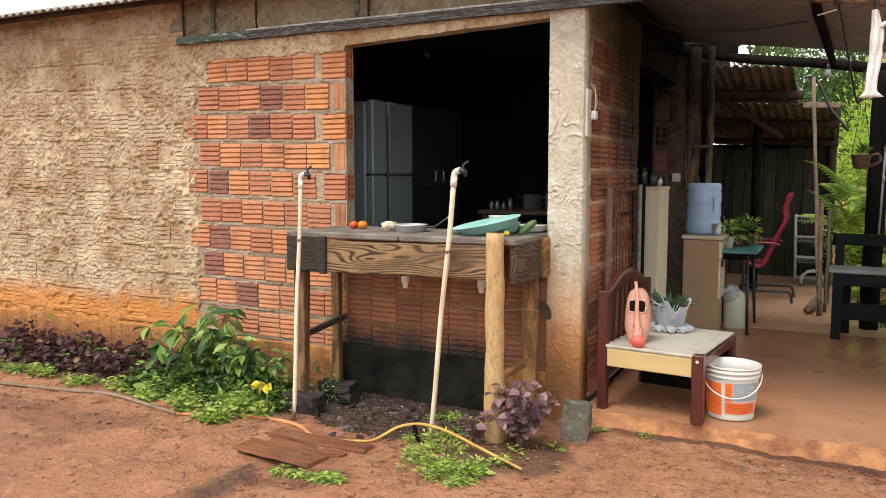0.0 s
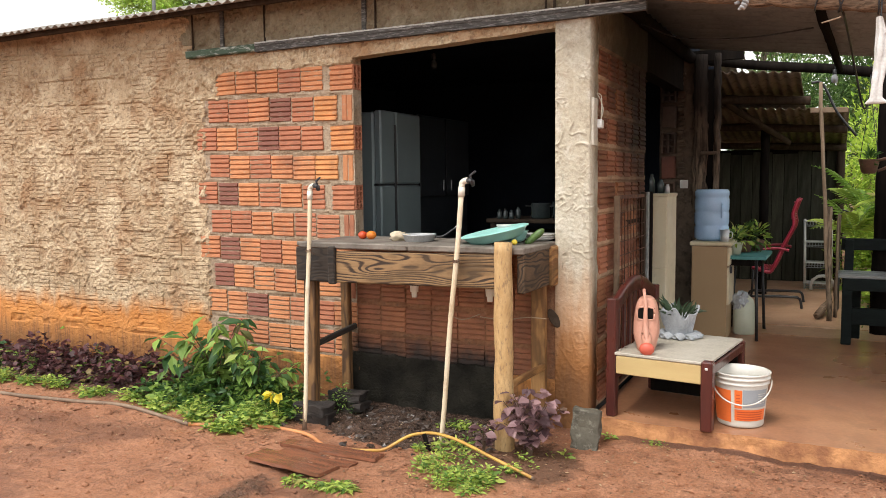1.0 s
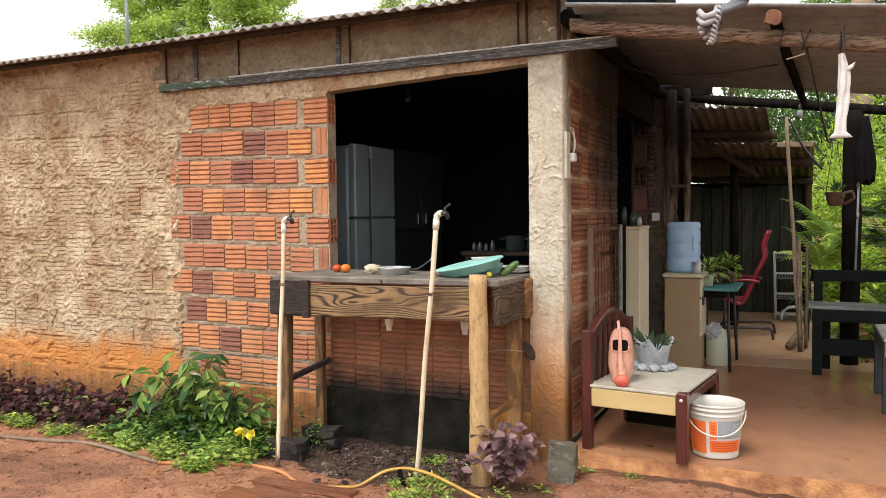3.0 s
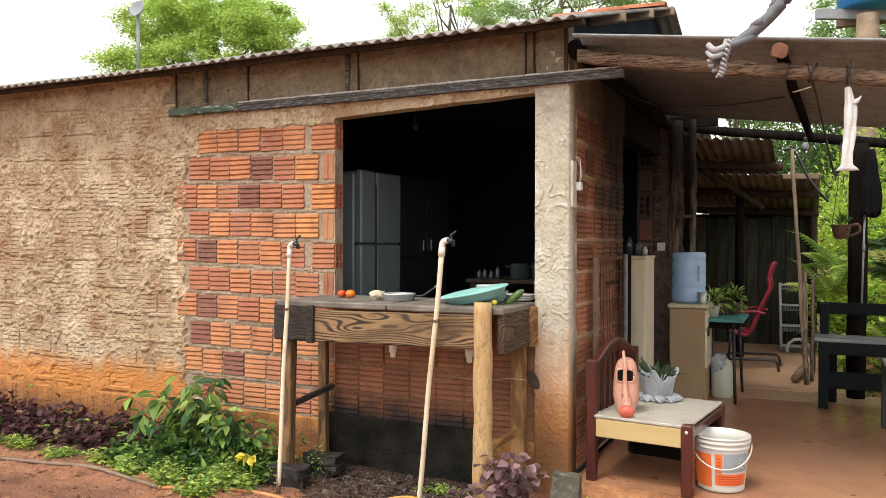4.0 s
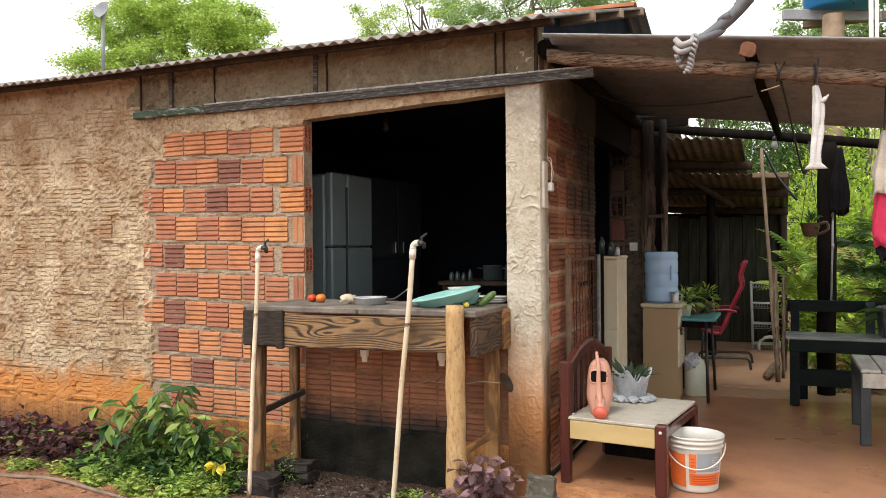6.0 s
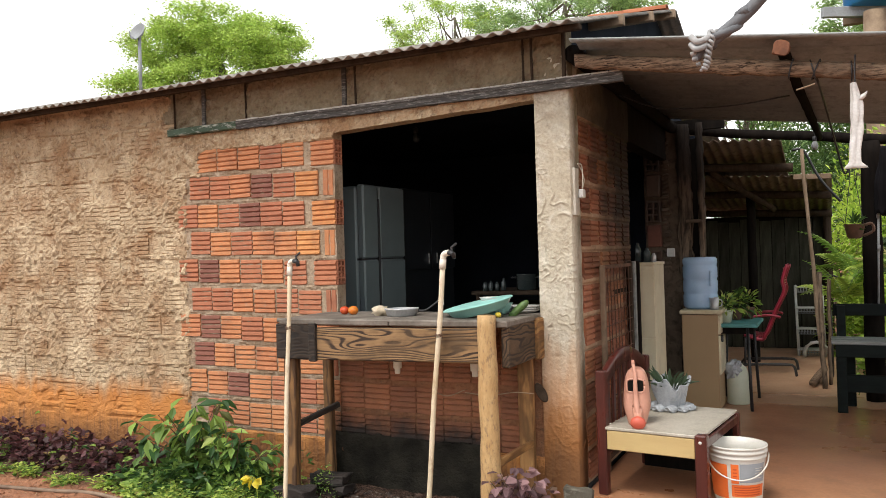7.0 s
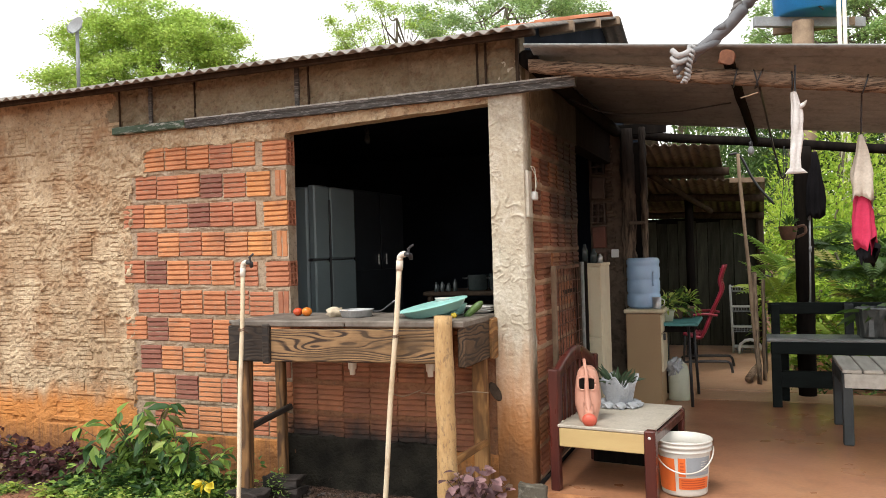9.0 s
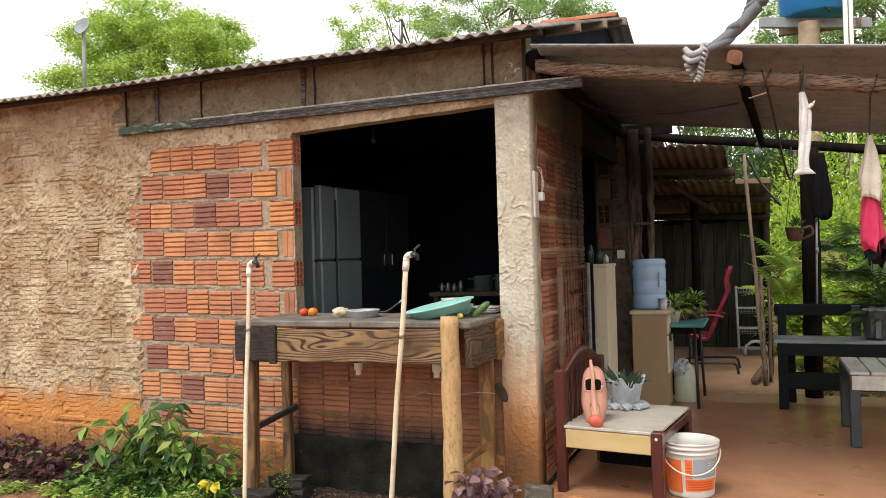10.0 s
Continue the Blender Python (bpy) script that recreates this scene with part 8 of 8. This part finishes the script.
def build_garden():
    rng = np.random.default_rng(33)
    rr = random.Random(12)
    for i in range(24):
        x, y = rr.uniform(1.6, 5.2), rr.uniform(4.6, 8.5)
        fern(x, y, ground_z(x, y) + (rr.uniform(0.1, 0.5) if i % 3 else 0.1), 13, rr.uniform(0.8, 1.4), "leaf_bright" if i % 4 else "leaf_fern", i, "bright green arching fern in the garden")
    # mostly deep green: the shade by the bench is put into the leaf colour
    for i, (x, y, z) in enumerate(((1.90, 3.85, 1.30), (2.08, 3.95, 1.42), (1.98, 4.0, 1.05), (2.25, 3.9, 1.2), (2.4, 4.0, 1.05), (2.2, 3.9, 0.8), (2.6, 4.0, 0.9))):
        fern(x, y, z, 14, 0.5, "leaf_fern" if i % 3 == 1 else "leaf_deep", 60 + i, "hanging fern at the porch edge", 45)
    for i, (x, y, z, tilt) in enumerate(((1.50, 4.3, 1.05, 20), (1.44, 4.5, 0.75, 10), (1.98, 4.4, 0.95, 15))):
        fern(x, y, z, 9, 0.72, "leaf_bright", 80 + i, "bright yellow-green fern beside the porch post", tilt)
    # shrubs filling the garden; the dark pair behind the bench stands for shade
    for k, (cx, cy, cz, r, m, n, lab) in enumerate(((2.6, 7.6, 0.8, 0.9, "leaf_lime", 3200, "bright shrub in the garden"), (1.9, 8.4, 1.4, 0.9, "leaf_lime", 3200, "bright shrub in the garden"),
                                                    (3.6, 8.6, 1.5, 1.2, "leaf_lime", 4200, "bright shrub in the garden"), (5.0, 8.4, 1.2, 1.2, "leaf_weed", 4200, "lime shrub in the garden"),
                                                    (2.3, 9.4, 1.9, 1.1, "leaf_lime", 5600, "tall shrub behind the garden"), (4.3, 11.0, 2.2, 1.6, "leaf_lime", 6000, "tall shrub behind the garden"),
                                                    (0.6, 11.0, 2.2, 1.4, "leaf_shade", 6500, "tall shrub behind the shed"), (6.6, 10.5, 2.0, 1.7, "leaf_lime", 6000, "tall shrub behind the garden"), (2.6, 13.0, 3.2, 1.6, "leaf_shade", 9000, "dark leafy thicket behind the garden"), (5.6, 13.5, 3.2, 1.9, "leaf_shade", 9000, "dark leafy thicket behind the garden"),
                                                    (1.4, 14.5, 2.7, 1.6, "leaf_shade", 15000, "dark leafy thicket behind the garden"), (3.4, 15.0, 3.0, 2.0, "leaf_shade", 15000, "dark leafy thicket behind the garden"),
                                                    (3.2, 6.2, 0.3, 0.6, "leaf_deep", 1600, "low dark shrub in the garden"), (4.4, 5.6, 0.4, 0.8, "leaf_deep", 2000, "low dark shrub in the garden"),
                                                    (1.75, 6.3, 0.5, 0.5, "leaf_lime", 1500, "bright shrub beside the shed"), (2.5, 5.0, 1.1, 0.45, "leaf_deep", 1300, "dark shrub added for the shade behind the bench"), (3.2, 5.2, 0.9, 0.6, "leaf_deep", 1800, "dark shrub added for the shade behind the bench"))):
        s = root("shrub", pose(cx, cy, -0.15), lab, "shrub", "garden shrubs")
        nc = 26
        cl = sphere_dirs(rng, nc, 0.2) * rng.uniform(0.3, 1, (nc, 1)) * r + np.array([0, 0, cz])
        for i in range(0, nc, 4):
            part("stem", tube(bmesh.new(), curve_pts([(0, 0, 0), (cl[i][0] * 0.4, cl[i][1] * 0.4, cl[i][2] * 0.5), tuple(cl[i])], 4), 0.018, 6), "bark", s)
        pick = rng.integers(0, nc, n)
        off = rng.normal(0, 1, (n, 3)) * r * 0.22
        P = cl[pick] + off
        P[:, 2] = np.maximum(P[:, 2], 0.02)
        leaves("foliage", P, off + [0, -0.3, 0.1], rng.uniform(0.6, 1.3, n) * 0.10, np.full(n, 0.42), m, s, rng=rng)
    n = 15000
    xs, ys = rng.uniform(1.5, 8, n), rng.uniform(5.0, 12, n)
    pl = np.array([[x, y, ground_z(x, y) + max(0.05, 0.45 + 0.7 * fb(x, y, 0, 1.3)) * k] for x, y, k in zip(xs, ys, rng.uniform(0.4, 1.0, n))])
    d = np.stack((rng.normal(0, 1, n), rng.normal(-0.5, 0.7, n), rng.normal(-0.15, 0.3, n)), axis=1)
    tagged(leaves("garden_slope", pl, d, rng.uniform(0.08, 0.2, n), np.full(n, 0.4), "leaf_lime", rng=rng), "bright lime leaves covering the garden slope", "plants", kind="stuff")
    n = 2500
    xs, ys = rng.uniform(1.5, 7, n), rng.uniform(3.6, 6.0, n)
    pl = np.stack((xs, ys, np.full(n, -0.13) + rng.uniform(0, 0.14, n)), axis=1)
    tagged(leaves("garden_groundcover", pl, sphere_dirs(rng, n, 0.4), rng.uniform(0.05, 0.11, n), np.full(n, 0.5), "leaf_bush", rng=rng), "low green plants covering the garden soil", "plants", kind="stuff")
    for i in range(4):
        x, y = rr.uniform(1.6, 4.5), rr.uniform(11.5, 13)
        ob = link("thin_trunk", tube(bmesh.new(), [(0, 0, 0), (rr.uniform(-0.1, 0.1), 0, 2.0), (rr.uniform(-0.3, 0.3), 0, 4.6)], [0.05, 0.042, 0.02], 8, 0.2, 5), "bark", smooth=True)
        ob.location = (x, y, -0.2)
        tagged(ob, "thin pale tree trunk beyond the garden", "tree", "thin trunks")


build_garden()


def build_tank():
    t = root("water_tower", pose(2.2, 10.5, -0.15), "timber water tower carrying a blue tank", "water tower")
    for x, y in ((-0.12, -0.4), (-0.1, 0.5)):
        part("post", tube(bmesh.new(), [(x, y, 0.0), (x, y, 5.2)], 0.17 if y < 0 else 0.12, 12, 0.15, 4), "tower_wood", t, "", True)
    part("beam", blk((0.02, -0.035, 5.27), (2.0, 0.10, 0.17), 0.01, Matrix.Rotation(radians(27.5), 3, "Z")), "grey_beam", t, "weathered grey beam")
    part("beam", blk((0.1, 0.3, 5.275), (1.3, 0.12, 0.15), 0.01), "tower_wood", t)
    part("pipe", tube(bmesh.new(), [(0.42, -0.62, 0.5), (0.42, -0.62, 5.6)], 0.035, 10), "pvc_white", t, "white supply pipe", True)
    part("pipe", tube(bmesh.new(), [(0.50, -0.62, 0.5), (0.50, -0.62, 5.5)], 0.03, 10), "pvc_white", t, "", True)
    part("cable", tube(bmesh.new(), curve_pts([(0.2, -0.6, 5.3), (0.05, -0.62, 5.5), (0.25, -0.62, 5.75), (0.35, -0.6, 5.5)], 6), 0.018, 8), "black_plastic", t, "", True)
    k = root("water_tank", pose(2.22, 10.4, 5.20), "bright blue round plastic water tank", "water tank")
    part("tank", lathe(bmesh.new(), [(0.50, 0.0), (0.56, 0.03), (0.60, 0.5), (0.61, 0.53), (0.565, 0.6), (0.58, 0.62), (0.58, 0.66), (0.3, 0.76), (0.004, 0.8)], 40), "tank", k, "", True)
    part("lid", lathe(bmesh.new(), [(0.3, 0.76), (0.31, 0.80), (0.1, 0.85), (0.004, 0.86)], 32), "tank", k, "", True)
    d = root("roof_dish", pose(-5.45, 2.0, 3.15), "small grey dish antenna on a pole above the roof", "antenna")
    part("pole", tube(bmesh.new(), [(0, 0, 0), (0, 0, 0.70)], 0.019, 10), "grey_beam", d, "", True)
    part("dish", lathe(bmesh.new(), [(0.004, 0.04), (0.05, 0.035), (0.10, 0.0), (0.105, 0.0), (0.05, 0.05), (0.004, 0.055)], 24), "grey_beam", d, "grey metal dish", True).matrix_basis = pose(0, -0.03, 0.74, -112)
    part("feed_arm", tube(bmesh.new(), [(0, -0.05, 0.64), (0, -0.12, 0.66), (0, -0.14, 0.72)], 0.006, 6), "grey_beam", d)


build_tank()

# ---- bricks of the walls ----


def brick_mesh(material, seed, w=0.175, h=0.164, deep=0.025, soft=0.0):
    """A ridged hollow-brick face: four flat ribs with grooves between; soft: how far its ends sink into a coat of plaster."""
    rng = random.Random(seed)
    j = lambda a: rng.uniform(-a, a)
    prof = []
    n = 2 if h < 0.1 else 5
    rib = h / n
    for i in range(n):
        z0 = -h / 2 + i * rib
        out = j(0.0015)
        prof += [(out + 0.003, z0 + 0.004 + j(0.001)), (out - 0.001, z0 + 0.008 + j(0.0015)), (out + 0.002, z0 + rib - 0.008 + j(0.0015)), (out + 0.006, z0 + rib - 0.005)]
        if i < n - 1:
            prof.append((0.011 if soft else 0.0108, z0 + rib + 0.0003))
    prof = [(deep, -h / 2)] + prof + [(deep, h / 2)]
    xs = [-w / 2 + w * i / 6 for i in range(7)] if soft else [-w / 2, w / 2]
    if soft:
        # plaster fills the grooves here and there, and rounds the ends
        sink = [soft * (0.7 if i in (0, 6) else 0.1) + j(0.002) for i in range(7)]
        v = []
        for x, d in zip(xs, sink):
            fill = rng.choice((0.0, 0.25, 0.6, 1.0))
            v += [(x + j(0.004), y if y == deep else d + y * (1 - fill) + 0.003 * fill + j(0.0012), z + (0 if y == deep else j(0.0022))) for y, z in prof]
    else:
        v = [(x + j(0.003), y, z) for x in xs for y, z in prof]
    k, c = len(prof), len(xs)
    f = [(s * k + i, s * k + i + k, s * k + i + k + 1, s * k + i + 1) for s in range(c - 1) for i in range(k - 1)] + [tuple(range(k)), tuple(range(c * k - 1, (c - 1) * k - 1, -1))]
    me = bpy.data.meshes.new("brick")
    me.from_pydata(v, [], f)
    me.materials.append(M[material])
    return me


BRICK = {m: [brick_mesh(m, i + 1, 0.188, soft=0.007) if m == "brick_coated" else brick_mesh(m, i + 1, 0.172 + 0.003 * (i % 4), 0.166 + 0.002 * (i % 3)) for i in range(8)] for m in ("brick_bright", "brick", "brick_red", "brick_dark", "brick_shaded", "brick_coated")}
SLIVER = {m: [brick_mesh(m, i + 40, 0.165, 0.085) for i in range(3)] for m in ("brick", "brick_red")}


def lay(parent, mesh, m):
    o = new("brick", mesh)
    o.parent = parent
    o.matrix_basis = m


# firing of the bare bricks, course by course from the top, each from the window outwards
COURSES = ("oorooo", "Brdorr", "Brrdror", "Booror", "rrorodr", "rroorr", "ororodo", "oooood", "orrodoo", "orooor")
FIRED = {"B": "brick_bright", "o": "brick", "r": "brick_red", "d": "brick_dark"}


def lay_front():
    rng = random.Random(77)
    for k in range(-1, 12):
        zr = 1.957 - (k - 1) * 0.1975 + 0.081
        tilt = lambda q: zr - 0.027 * (q + 2.25)
        z = zr
        # the bare panel beside the window
        if 1 <= k <= 10:
            x = -1.581
            if k % 2 == 0 and k < 9:
                lay(wall_front, rng.choice(SLIVER["brick" if k < 6 else "brick_red"]), pose(x - 0.046, -0.013, tilt(x), 0, 90))
                x -= 0.128
            for i, fired in enumerate(COURSES[k - 1]):
                lay(wall_front, rng.choice(BRICK[FIRED[fired]]), pose(x - 0.0875, -0.0148 + rng.uniform(-0.0025, 0.0025), tilt(x) + rng.uniform(-0.004, 0.004), rng.uniform(-0.8, 0.8), rng.uniform(-1, 1), 0))
                x -= 0.188 + rng.uniform(-0.003, 0.004) + (0.052 if k in (1, 3, 5, 7) and i == 0 else 0)
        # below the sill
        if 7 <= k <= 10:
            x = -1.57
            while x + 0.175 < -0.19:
                lay(wall_front, rng.choice(BRICK["brick_shaded"]), pose(x + 0.0875, -0.0142 + rng.uniform(-0.0025, 0.0025), tilt(min(x, -1.2)) + rng.uniform(-0.004, 0.004), 0, rng.uniform(-1, 1), 0))
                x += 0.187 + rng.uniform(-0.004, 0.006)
        # under the thin plaster
        x = edge_x(z) - 0.03 - (0.09 if k % 2 else 0)
        while x > -5.6:
            if k < 11 and rng.random() > (0.05 if k > 1 else 0.25) and (k > -1 or x < -3.9):
                lay(wall_front, rng.choice(BRICK["brick_coated"]), pose(x - 0.0875, -0.0140 + rng.uniform(-0.006, 0.005), tilt(x) + rng.uniform(-0.006, 0.006), rng.uniform(-1.2, 1.2), rng.uniform(-1.2, 1.2), rng.uniform(-1.5, 1.5)))
            x -= 0.187 + rng.uniform(-0.003, 0.006)


lay_front()


def lay_side():
    rng = random.Random(78)
    for k in range(11):
        z = 2.017 - k * 0.196
        y = (0.215, 0.19)[k % 2]
        while y + 0.175 < 1.5:
            lay(wall_side, rng.choice(BRICK[rng.choice(("brick_shaded", "brick_shaded", "brick_red", "brick_red", "brick"))]), pose(0.011 + rng.uniform(-0.003, 0.003), y + 0.0875, z, 0, 0, 90))
            y += 0.20 + rng.uniform(-0.004, 0.016)


lay_side()
